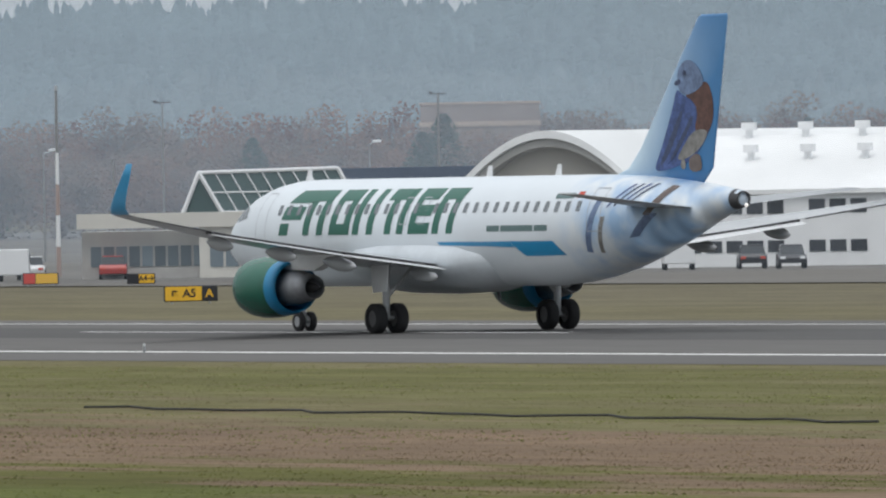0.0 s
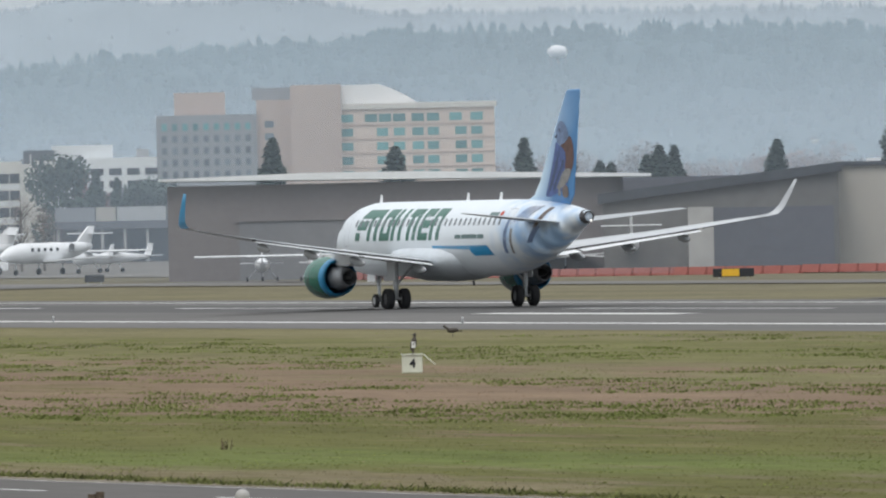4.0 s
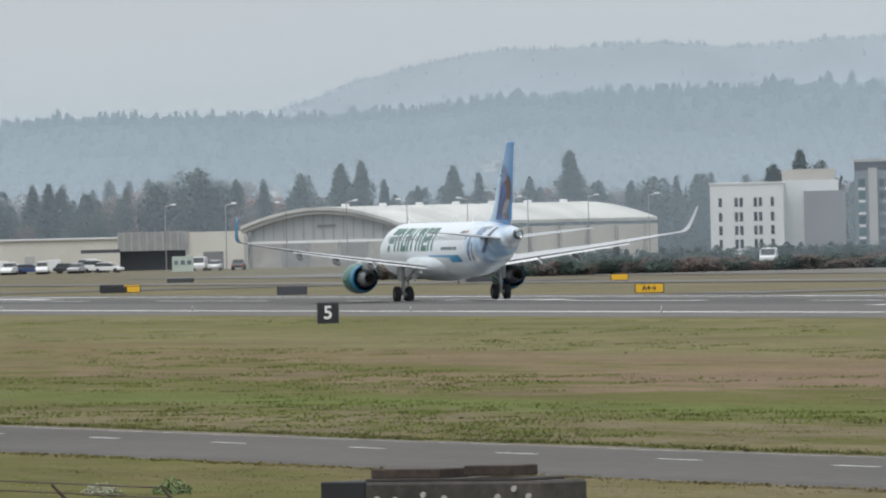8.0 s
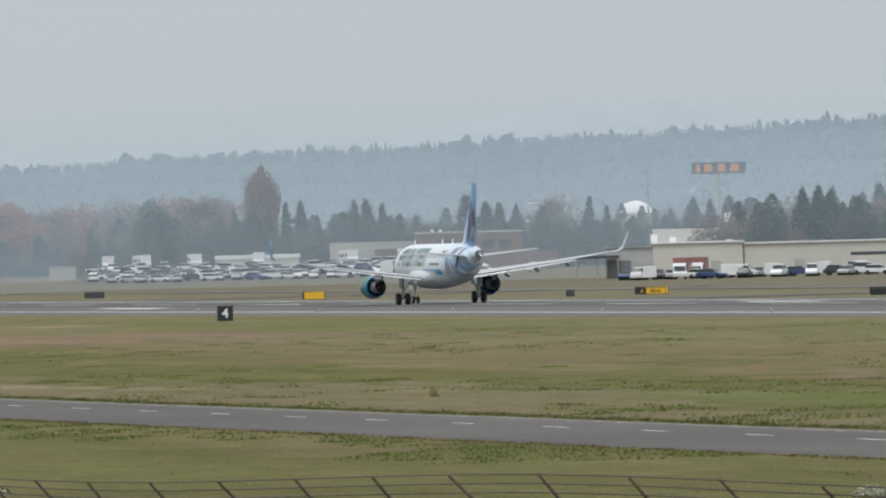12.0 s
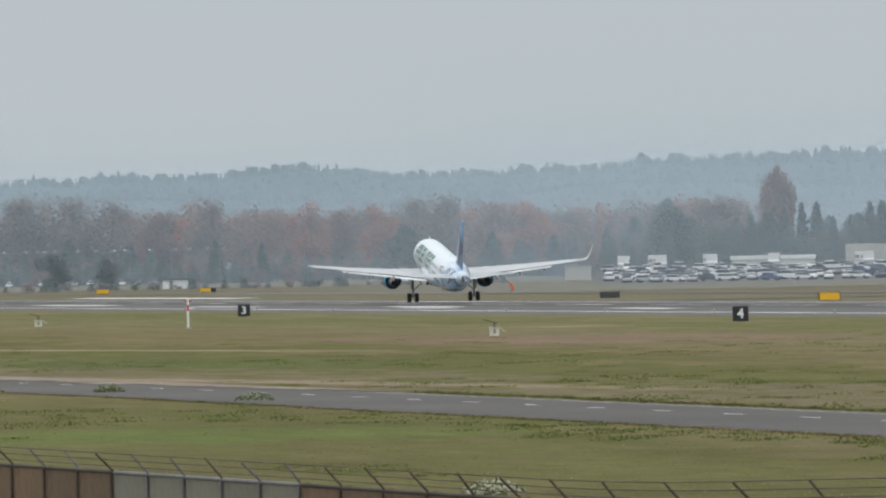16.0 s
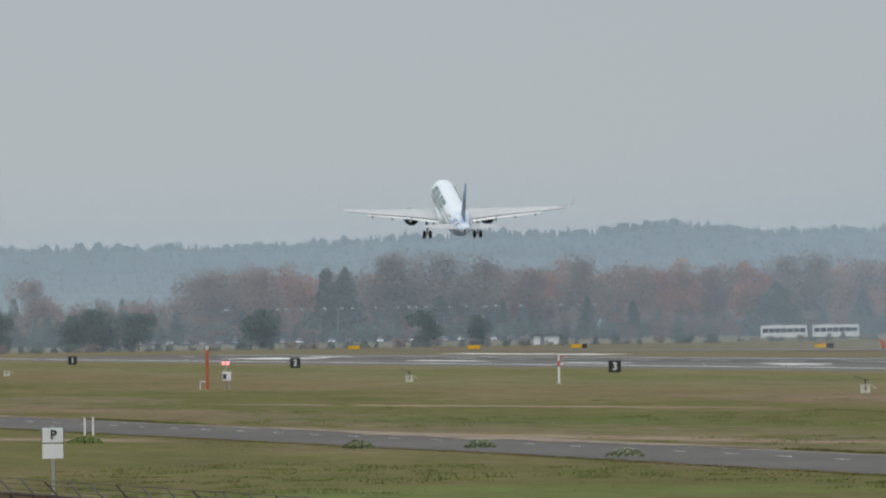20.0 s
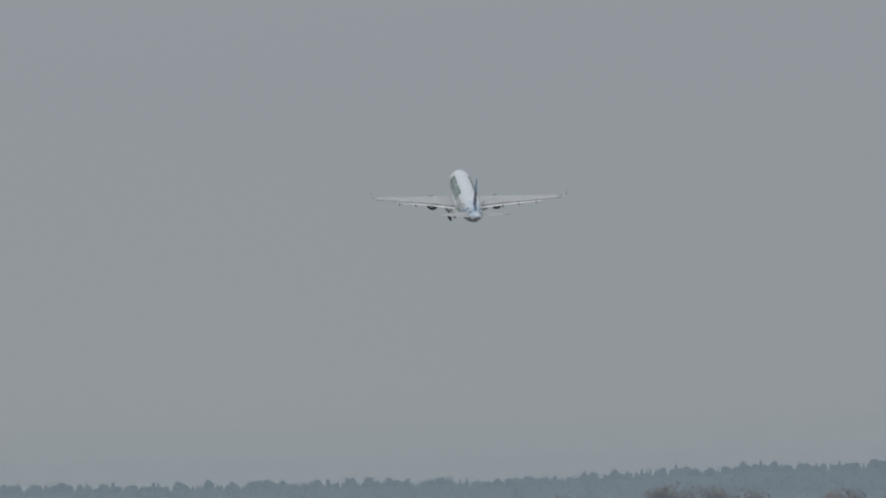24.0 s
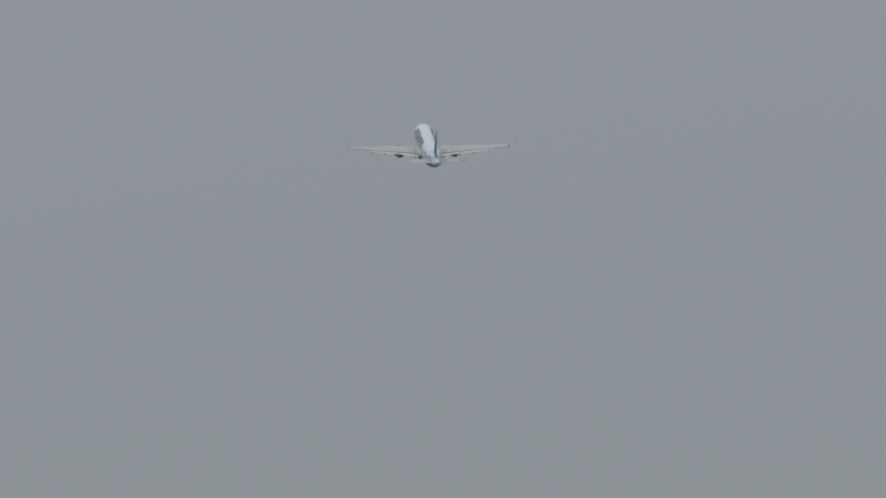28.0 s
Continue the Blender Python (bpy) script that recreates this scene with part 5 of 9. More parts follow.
part("front_wall", bm, mat("brown_grey_wall", (0.15, 0.145, 0.14), 0.7, stain=0.1), h)
bm = bmesh.new()
prism(bm, [(-0.4, zl - 0.5), (W + 0.3, zr - 0.4), (W + 0.3, zr + 0.35), (-0.4, zl + 0.3)], -0.5, 24.3)
part("roof", bm, DARK, h)
wall(h, "door", 8.77, 18.36, -0.15, -0.002, 0, 5.1, DARK_CLAD, "dark sliding door")
wall(h, "pillar", 6.75, 8.77, -0.25, -0.002, 0, 5.2, CONC)

# brown hangar with a thin white roof, and the portal beside it
h, W = house("hangar", (-951.42, 338.97), (-938.29, 373.78), "wide brown hangar under a thin white flat roof", "hangar")
zt = 7.78
wall(h, "wall", 0, W, 0, 30, 0, zt, BROWN_CLAD)
bm = bmesh.new()
prism(bm, [(-0.7, zt + 0.45), (W + 2.3, zt + 0.02), (W + 2.3, zt + 0.25), (W * 0.55, zt + 0.85), (W * 0.3, zt + 0.9), (-0.7, zt + 0.6)], -1.2, 31)
part("roof", bm, ROOF_WHITE, h, "thin white roof")
wall(h, "door", 5.8, 16.5, -0.15, -0.002, 0, 4.8, GREY_CLAD)
wall(h, "door", 17.5, 30.5, -0.15, -0.002, 0, 4.8, DARK_CLAD)
wall(h, "lintel", 5.5, 31, -0.3, -0.16, 4.8, 5.3, BROWN_CLAD)
h, W = house("hangar", (-933.64, 371.93), (-929.03, 383.32), "dark hangar portal with a pale door frame", "hangar")
wall(h, "wall", 0, W, 0, 26, 0, 7.71, DARK_CLAD)
wall(h, "door_frame", 2.0, 3.6, -0.3, -0.002, 0, 5.0, CONC)
wall(h, "door_frame", 2.0, 8.5, -0.3, -0.002, 5.0, 5.6, CONC)

# tall hotel with peach wings and green glass
h, W = house("hotel_tower", (-1696.07, 602.78), (-1678.95, 648.94), "tall peach and taupe hotel with green-tinted windows", "hotel")
f = lambda px: float(px) * 1800 / 21891
zz = lambda y: 5.84 + (364 - y) * 1800 / 21891
wall(h, "wing", 0, f(178), 0, 14, 0, zz(196), TAUPE)
wall(h, "roof_plant", f(32), f(122), 3, 9, zz(196), zz(156), PEACH)
wall(h, "wing", f(178), f(238), 1.0, 15, 0, zz(172), PEACH)
wall(h, "stair_tower", f(238), f(328), -1.2, 13, 0, zz(147), PEACH)
wall(h, "roof_plant", f(170), f(240), 3, 10, zz(172), zz(150), TAUPE)
wall(h, "wing", f(328), W, 0, 14, 0, zz(183), PINK)
wall(h, "cornice", f(328), W + 0.3, -0.3, 0.0, zz(192), zz(182), CREAM)
bm = bmesh.new()
prism(bm, [(f(328), zz(183)), (f(465), zz(183)), (f(445), zz(170)), (f(415), zz(155)), (f(395), zz(148)), (f(328), zz(149))], 1.5, 11)
part("dome_roof", bm, ROOF_WHITE, h, "white curved roof")
for r in range(5):
    for u in ((338, 380, 405, 430, 463, 490, 530, 567) if r == 0 else (338, 400, 430, 463, 490, 539, 567)):
        pane(h, "window", f(u), zz(208 + r * 25), f(22 if r == 0 else 20), f(14), GLASS_GREEN)
    wall(h, "string_course", f(330), W, -0.12, -0.002, zz(221 + r * 25), zz(219 + r * 25), PEACH)
for r in range(5):
    for k in range(9):
        pane(h, "window", f(14 + k * 18.5), zz(217 + r * 21), f(9), f(12), GLASS_GREEN if r == 0 else GLASS_GREY)
for r in range(5):
    pane(h, "window", f(200), zz(215 + r * 22), f(16), f(12), GLASS_GREY, 0.94)

# white six-storey hotel block, blue sign tower and grey wing
f = lambda px: float(px) * 1620 / 21891
zz = lambda y: 5.84 + (379 - y) * 1620 / 21891
h, W = house("hotel", (-1540.07, 502.59), (-1530.87, 529.94), "white six-storey hotel block with dark paired windows", "hotel")
wall(h, "wall", 0, W, 0, 16, 0, zz(291), CREAM)
for u0, u1 in ((0, 62), (95, 160), (190, 250), (275, 330), (352, 390)):
    wall(h, "pilaster", f(u0), f(u1), -0.5, -0.002, 0, zz(286 if u0 else 290), CREAM)
for r in range(6):
    z = zz(316 + r * 30)
    for c, w in ((76, 15), (133, 34), (226, 40), (308, 38), (379, 16)):
        for s in ((-0.25, 0.25) if w > 20 else (0,)):
            pane(h, "window", f(c + s * w), z, f(w * 0.46 if w > 20 else w), f(17), GLASS_DARK, -0.56)
    for c in (28,):
        pane(h, "window", f(c), z, f(14), f(15), GLASS_GREY, -0.56)
for u in (68, 100, 165, 205, 290, 345):
    wall(h, "parapet_post", f(u), f(u + 3), 0.2, 0.6, zz(290), zz(274), CONC)
wall(h, "roof_plant", W - f(56), W - f(1), 3, 9, zz(291), zz(267), DARK)
for r in range(5):
    for c, w in ((133, 34), (226, 40), (308, 38)):
        pane(h, "spandrel", f(c), zz(330.5 + r * 30), f(w), f(7), COOL_WHITE, -0.54)
h, W = house("hotel_sign_tower", (-1537.22, 495.15), (-1535.27, 501.18), "slate-blue hotel tower with a round white emblem", "hotel")
wall(h, "wall", 0, f(66), -1.5, 12, 0, zz(289), TOWER_BLUE)
wall(h, "wing", f(66), W, -0.2, 12, 0, zz(291), TAUPE)
for r in range(5):
    pane(h, "window", f(75), zz(318 + r * 30), f(11), f(13), GLASS_GREY, -0.26)
bm = bmesh.new()
for k in range(32):
    a0, a1 = 2 * math.pi * k / 32, 2 * math.pi * (k + 1) / 32
    tube(bm, (f(40) + f(14) * math.cos(a0), -1.6, zz(327) + f(14) * math.sin(a0)), (f(40) + f(14) * math.cos(a1), -1.6, zz(327) + f(14) * math.sin(a1)), 0.13, n=4)
for u, z in ((-4, 5), (4, 4), (4, -3), (-4, -4), (0, 0), (0, -8)):
    box(bm, (f(40 + u) - 0.28, -1.72, zz(327 - z) - 0.2), (f(40 + u) + 0.28, -1.5, zz(327 - z) + 0.2))
part("emblem", bm, WHITE, h, "round white emblem")
h, W = house("hotel_wing", (-1568.06, 480.40), (-1560.97, 502.96), "grey hotel wing with columns of windows and roof plant", "hotel")
wall(h, "wall", 0, W, 0, 14, 0, zz(300), BLUE_GREY)
wall(h, "stair_wall", f(248), f(314), -1.0, -0.002, 0, zz(297), PALE_GREY)
for k, u in enumerate((30, 78, 125, 172, 220)):
    wall(h, "bay", f(u - 5), f(u + 11), -0.8, -0.002, 0, zz(295), PALE_GREY)
    for r in range(6):
        pane(h, "window", f(u - 17), zz(322 + r * 22), f(12), f(14), GLASS_TEAL)
        pane(h, "spandrel", f(u - 17), zz(332.5 + r * 22), f(12), f(4), WHITE)
        pane(h, "window", f(u + 19), zz(322 + r * 22), f(9), f(14), GLASS_GREY)
for u0, u1, y in ((0, 62, 284), (108, 205, 268), (230, 316, 260)):
    wall(h, "roof_plant", f(u0), f(u1), 2, 8, zz(300), zz(y), DARK)
    wall(h, "plant_cap", f(u0 - 2), f(u1 + 2), 1.8, 8.2, zz(y), zz(y - 5), CONC)
for k in range(5):
    wall(h, "parapet_post", f(295 + k * 9), f(298 + k * 9), 1.5, 1.9, zz(300), zz(256), STEEL)
h, W = house("office_block", (-1653.88, 572.01), (-1648.96, 586.04), "white office block behind the hotel")
f = lambda px: float(px) * 1750 / 21891
zz = lambda y: 5.84 + (373 - y) * 1750 / 21891
wall(h, "wall", 0, f(108), 2, 14, 0, zz(254), COOL_WHITE)
wall(h, "wall", f(55), W, 0, 12, 0, zz(277), COOL_WHITE)
for r in range(3):
    for k in range(4):
        pane(h, "window", f(80 + k * 32), zz(302 + r * 22), f(22), f(12), GLASS_DARK)
wall(h, "roof_plant", f(150), f(172), 3, 6, zz(277), zz(262), ROOF_GREY)

# low parking deck between the hotel and the hangar
h, W = house("parking_deck", (-1341.92, 464.39), (-1335.78, 481.76), "low concrete parking deck with pale panels over a dark open bay")
f = lambda px: float(px) * 1420 / 21891
top, lip, under = 6.42, 4.80, 3.89
wall(h, "deck", 0, W, 0, 16, under, lip, DARK_CLAD)
wall(h, "back_wall", 0, W, 12, 12.4, 0, under, GREY_CLAD)
for u0, u1, m in ((0, 70, TAUPE), (72, 107, BEIGE), (109, 196, PALE_GREY), (198, 284, TAUPE)):
    wall(h, "panel", f(u0), f(u1), 0.6, 0.9, lip, top, m)
for u in (2, 40, 80, 120, 160, 200, 240):
    wall(h, "column", f(u), f(u + 5), 0.3, 0.8, 0, under, CONC)

# white four-storey block
f = lambda px: float(px) * 1700 / 21891
zz = lambda y: 5.84 + (386.5 - y) * 1700 / 21891
h, W = house("office_block", (-1631.14, 478.93), (-1625.73, 497.00), "white four-storey block with grouped dark windows")
wall(h, "wall", 0, f(130), 0, 12, 0, zz(327), COOL_WHITE)
wall(h, "parapet", -0.15, f(130) + 0.15, -0.15, 12.1, zz(327), zz(324), WHITE)
wall(h, "wall", f(130), f(228), 4, 16, 0, zz(322), COOL_WHITE)
wall(h, "roof_plant", f(128), f(222), 6, 14, zz(322), zz(303), BEIGE)
wall(h, "glazed_wall", f(166), f(240), 2.5, 3.9, 0, zz(342), TAUPE)
for r in range(4):
    for c in (18, 46, 55, 80, 89, 110):
        pane(h, "window", f(c), zz(361 + r * 24 - (r == 0) * 2), f(6), f(16), GLASS_DARK)

# pale barrel hangar beyond the hedge
f = lambda px: float(px) * 1850 / 21891
zz = lambda y: 5.84 + (402 - y) * 1850 / 21891
h, W = barrel_hall((-1793.47, 453.84), (-1787.45, 476.97), 60, 5.0, 3.4, "pale barrel-vault hangar with a glazed arched front", CREAM, [(12.0, 5 + 8.5 * k, 8.75) for k in range(7)], PALE_GREY, 0.66, mat("weathered_pale_roof", (0.52, 0.52, 0.50), 0.6, grain=0.06, scale=0.8, stain=0.2, stain_scale=0.15))
for k in range(1, 16):
    u = W * k / 16
    zt = 5.0 + 3.4 * math.sin(math.pi * (0.06 + 0.88 * k / 16)) ** 0.9 - 0.6
    wall(h, "mullion", u - 0.07, u + 0.07, 0.42, 0.59, 3.7, zt, ROOF_GREY)
wall(h, "transom", 0.6, W - 0.6, 0.40, 0.59, 3.6, 4.0, ROOF_WHITE)
wall(h, "vent_panel", W * 0.46, W * 0.58, 0.38, 0.59, 6.0, 6.3, GREY_CLAD)
for k in range(5):
    wall(h, "door_leaf", f(15 + 52 * k), f(62 + 52 * k), 0.4, 0.59, 0, 3.6, ROOF_GREY if k % 2 else CONC)
for k in range(9):
    v = 3 + 6.8 * k
    wall(h, "pier", W + 0.66 * v - 0.45, W + 0.66 * v - 0.05, v - 0.9, v - 0.35, 0, 5.25, CONC)
h, W = house("depot", (-1827.09, 442.87), (-1822.47, 461.53), "grey and white depot with a deep flat roof")
wall(h, "wall", f(118), W, 0, 14, 0, zz(404), CREAM)
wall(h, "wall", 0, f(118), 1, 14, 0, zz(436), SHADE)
wall(h, "roof", -0.3, f(122), -0.6, 14, zz(436), zz(402), ROOF_GREY)
for k in range(8):
    wall(h, "roof_rib", f(6 + 14 * k), f(9 + 14 * k), -0.8, -0.61, zz(436), zz(402), CONC)
wall(h, "door", f(150), f(186), -0.1, -0.002, 0, zz(440), GREY_CLAD)
wall(h, "canopy", f(-70), 0, -1, 10, zz(438), zz(432), DARK)
h, W = house("long_shed", (-1889.09, 395.27), (-1875.60, 454.99), "long low white shed")
wall(h, "wall", 24, W * 0.62, 0, 12, 0, zz(409), CREAM)
wall(h, "roof", 23.7, W * 0.62 + 0.3, -0.4, 12.3, zz(409), zz(406), ROOF_WHITE)
wall(h, "wing", W * 0.62 + 0.3, W, 0.3, 12, 0, zz(413), CREAM)
wall(h, "roof", W * 0.62 + 0.31, W + 0.3, -0.1, 12.3, zz(413), zz(410), ROOF_WHITE)
wall(h, "annexe", 16.6, 23.99, 0.5, 11, 0, zz(415), PALE_GREY)
wall(h, "roof", 16.4, 23.69, 0.2, 11.3, zz(415), zz(413), CONC)
wall(h, "canopy", 11.9, 18.7, -3.0, 0.19, zz(433), zz(428), DARK)
wall(h, "loading_bay", 16.9, 20.5, 0.3, 0.498, 0, zz(438), GREY_CLAD)
for u in (12.1, 15.2, 18.5):
    part("canopy_post", tube(bmesh.new(), (u, -2.8, 0), (u, -2.8, zz(433)), 0.09, n=8), STEEL, h)
for u, v0 in ((21.4, 0.405), (33.0, -0.095), (46.0, 0.205)):
    wall(h, "door", u, u + 1.6, v0, v0 + 0.09, 0, 2.4, PALE_GREY)
for u, y in ((280, 385), (315, 391), (420, 398)):
    wall(h, "roof_plant", f(u), f(u + 12), 2, 4, zz(409), zz(y + 6), WHITE)

# brick building and its neighbours
f = lambda px: float(px) * 2800 / 21891
zz = lambda y: 5.84 + (438 - y) * 2800 / 21891
h, W = house("brick_building", (-2748.25, 535.85), (-2739.20, 580.32), "low brown brick building with arched openings")
wall(h, "wall", f(150), f(342), 0, 14, 0, zz(416), BRICK)
wall(h, "wing", f(80), f(170), -3, -0.01, 0, zz(441), BRICK)
wall(h, "wing", f(342), f(405), 0, 10, 0, zz(451), BRICK)
wall(h, "rear_hall", 0, f(150), 6, 16, 0, zz(428), BEIGE)
wall(h, "cornice", f(148), f(344), -0.3, 14, zz(416), zz(413), BEIGE)
wall(h, "coping", f(79), f(171), -3.2, 0, zz(441), zz(439), BEIGE)
# near-black boxes on the front stand in for the shaded openings
for k, u in enumerate((200, 236, 270, 300)):
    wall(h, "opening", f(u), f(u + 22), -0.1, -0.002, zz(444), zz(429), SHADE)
    if k < 2:
        wall(h, "blind", f(u), f(u + 22), -0.22, -0.101, zz(441), zz(434), CONC)
for u in (180, 194):
    wall(h, "roof_vent", f(u), f(u + 5), 1, 2, zz(413), zz(409), WHITE)
RED_BODY = mat("faded_red_body", (0.36, 0.05, 0.035), 0.6, grain=0.08, scale=3, stain=0.2, stain_scale=0.5)
for b0, w, tall in ((78.61, 4.6, 2.5), (78.46, 5.2, 2.6), (78.335, 2.4, 2.3)):
    x, y = polar(b0, 2130)
    s = thing("box_trailer", x, y, 0, b0, "faded red box trailer parked before the brick building", "trailer", "red trailers")
    part("body", boxes(((0, 0, 0.75), (w, 2.2, tall)), bevel=0.05), RED_BODY, s)
    part("roof", boxes(((-0.03, -0.03, tall), (w + 0.03, 2.23, tall + 0.08))), WHITE, s)
    for u in np.linspace(0.3, w - 0.3, 5):
        part("rib", boxes(((u - 0.03, -0.05, 0.8), (u + 0.03, -0.002, tall - 0.05))), RED_BODY, s)
    part("chassis", boxes(((0.1, 0.2, 0.55), (w - 0.1, 2.0, 0.75))), DARK, s)
    for u in (0.6, w - 0.6):
        for v in (0.12, 2.08):
            part("wheel", tube(bmesh.new(), (u, v - 0.12, 0.4), (u, v + 0.12, 0.4), 0.4, n=14), RUBBER, s)
x, y = polar(78.40, 2120)
s = thing("canopy_tent", x, y, 0, 78.4, "white pitched canopy tent on thin poles", "tent")
bm = bmesh.new()
base, peak = [bm.verts.new(c) for c in ((0, 0, 2.4), (6.2, 0, 2.4), (6.2, 5, 2.4), (0, 5, 2.4))], [bm.verts.new((2.6, 2.5, 3.3)), bm.verts.new((3.6, 2.5, 3.3))]
for q in ((base[0], base[1], peak[1], peak[0]), (base[1], base[2], peak[1]), (base[2], base[3], peak[0], peak[1]), (base[3], base[0], peak[0])):
    bm.faces.new(q)
part("canopy", bm, WHITE, s)
part("valance", boxes(((0, -0.02, 2.1), (6.2, 0.0, 2.4)), ((0, 5.0, 2.1), (6.2, 5.02, 2.4)), ((-0.02, 0, 2.1), (0, 5, 2.4)), ((6.2, 0, 2.1), (6.22, 5, 2.4))), WHITE, s)
for u, v in ((0.05, 0.05), (6.15, 0.05), (6.15, 4.95), (0.05, 4.95)):
    part("pole", tube(bmesh.new(), (u, v, 0), (u, v, 2.4), 0.05, n=8), STEEL, s)
x, y = polar(77.545, 3100)
s = thing("storage_dome", x, y, 0, 77.5, "white domed storage silo among the far trees", "silo")
part("drum", tube(bmesh.new(), (0, 0, 0), (0, 0, 12.6), 4.2, n=28), CREAM, s)
part("dome", lathe([(12.6, 4.35), (13.4, 4.2), (14.4, 3.6), (15.2, 2.6), (15.75, 1.3), (15.95, 0.05)], 28), WHITE, s, smooth=True).matrix_basis = pose(0, 0, 0, 0, -90, 0)
part("ring", tube(bmesh.new(), (0, 0, 12.4), (0, 0, 12.75), 4.45, n=28), CONC, s)
h, W = house("warehouse", (-2538.08, 564.04), (-2526.58, 613.53), "long pale warehouse with roof plant")
f = lambda px: float(px) * 2600 / 21891
wall(h, "wall", 0, W, 0, 16, 0, zz(440), CREAM)
wall(h, "wall", 0, f(200), 3, 16, 0, zz(420), CREAM)
wall(h, "roof_plant", f(128), f(146), 4, 6, zz(420), zz(396), WHITE)

# ---- airfield signs ----
def distance_sign(x, y, digit):
    """Black panel on two legs with a white digit, facing the oncoming traffic."""
    s = thing("distance_sign", x, y, 0, math.degrees(math.atan2(-x, y)), "black runway distance sign with a white " + {"1": "one", "2": "two", "3": "three", "4": "four", "5": "five", "6": "six"}[digit], "runway sign", "runway distance signs")
    part("panel", boxes(((-0.62, -0.09, 0.06), (0.62, 0.09, 1.28)), bevel=0.03), BLACK, s)
    part("frame", boxes(((-0.66, -0.07, 0.04), (-0.62, 0.07, 1.32)), ((0.62, -0.07, 0.04), (0.66, 0.07, 1.32)), ((-0.66, -0.07, 1.28), (0.66, 0.07, 1.33))), DARK, s)
    for u in (-0.5, 0.5):
        part("leg", boxes(((u - 0.04, -0.04, -0.05), (u + 0.04, 0.04, 0.12))), STEEL, s)
    letters("digit", digit, 1.12, WHITE, s, pose(0, -0.10, 0.68, 90, 0, 0), "white digit")
    return s


for n, off in ((6, 0), (5, 0), (4, 0), (3, 0), (2, 0), (1, 0)):
    distance_sign(-(435.2 + 287.5 * (6 - n)), 188.0, str(n))


def taxi_sign(x, y, w, h, cells, z=0.0):
    """A lit guidance sign box: cells of (width share, material, text)."""
    s = thing("taxiway_sign", x, y, z, math.degrees(math.atan2(-x, y)), "low box sign with " + ("yellow" if any(c[1] is YELLOW for c in cells) else "blank dark") + " panels on short legs", "taxiway sign", "taxiway signs")
    part("case", boxes(((-w / 2, -0.12, 0.12), (w / 2, 0.12, 0.12 + h)), bevel=0.03), BLACK, s)
    u = -w / 2 + 0.05
    for share, material, text in cells:
        cw = (w - 0.1) * share
        part("sign_panel", boxes(((u + 0.02, -0.15, 0.17), (u + cw - 0.02, -0.121, 0.07 + h))), material, s)
        if text:
            letters("legend", text, h * 0.72, BLACK if material is YELLOW else YELLOW, s, pose(u + cw / 2, -0.16, 0.12 + h / 2, 90, 0, 0))
        u += cw
    for q in (-w * 0.35, w * 0.35):
        part("leg", boxes(((q - 0.04, -0.04, 0), (q + 0.04, 0.04, 0.14))), STEEL, s)
    return s


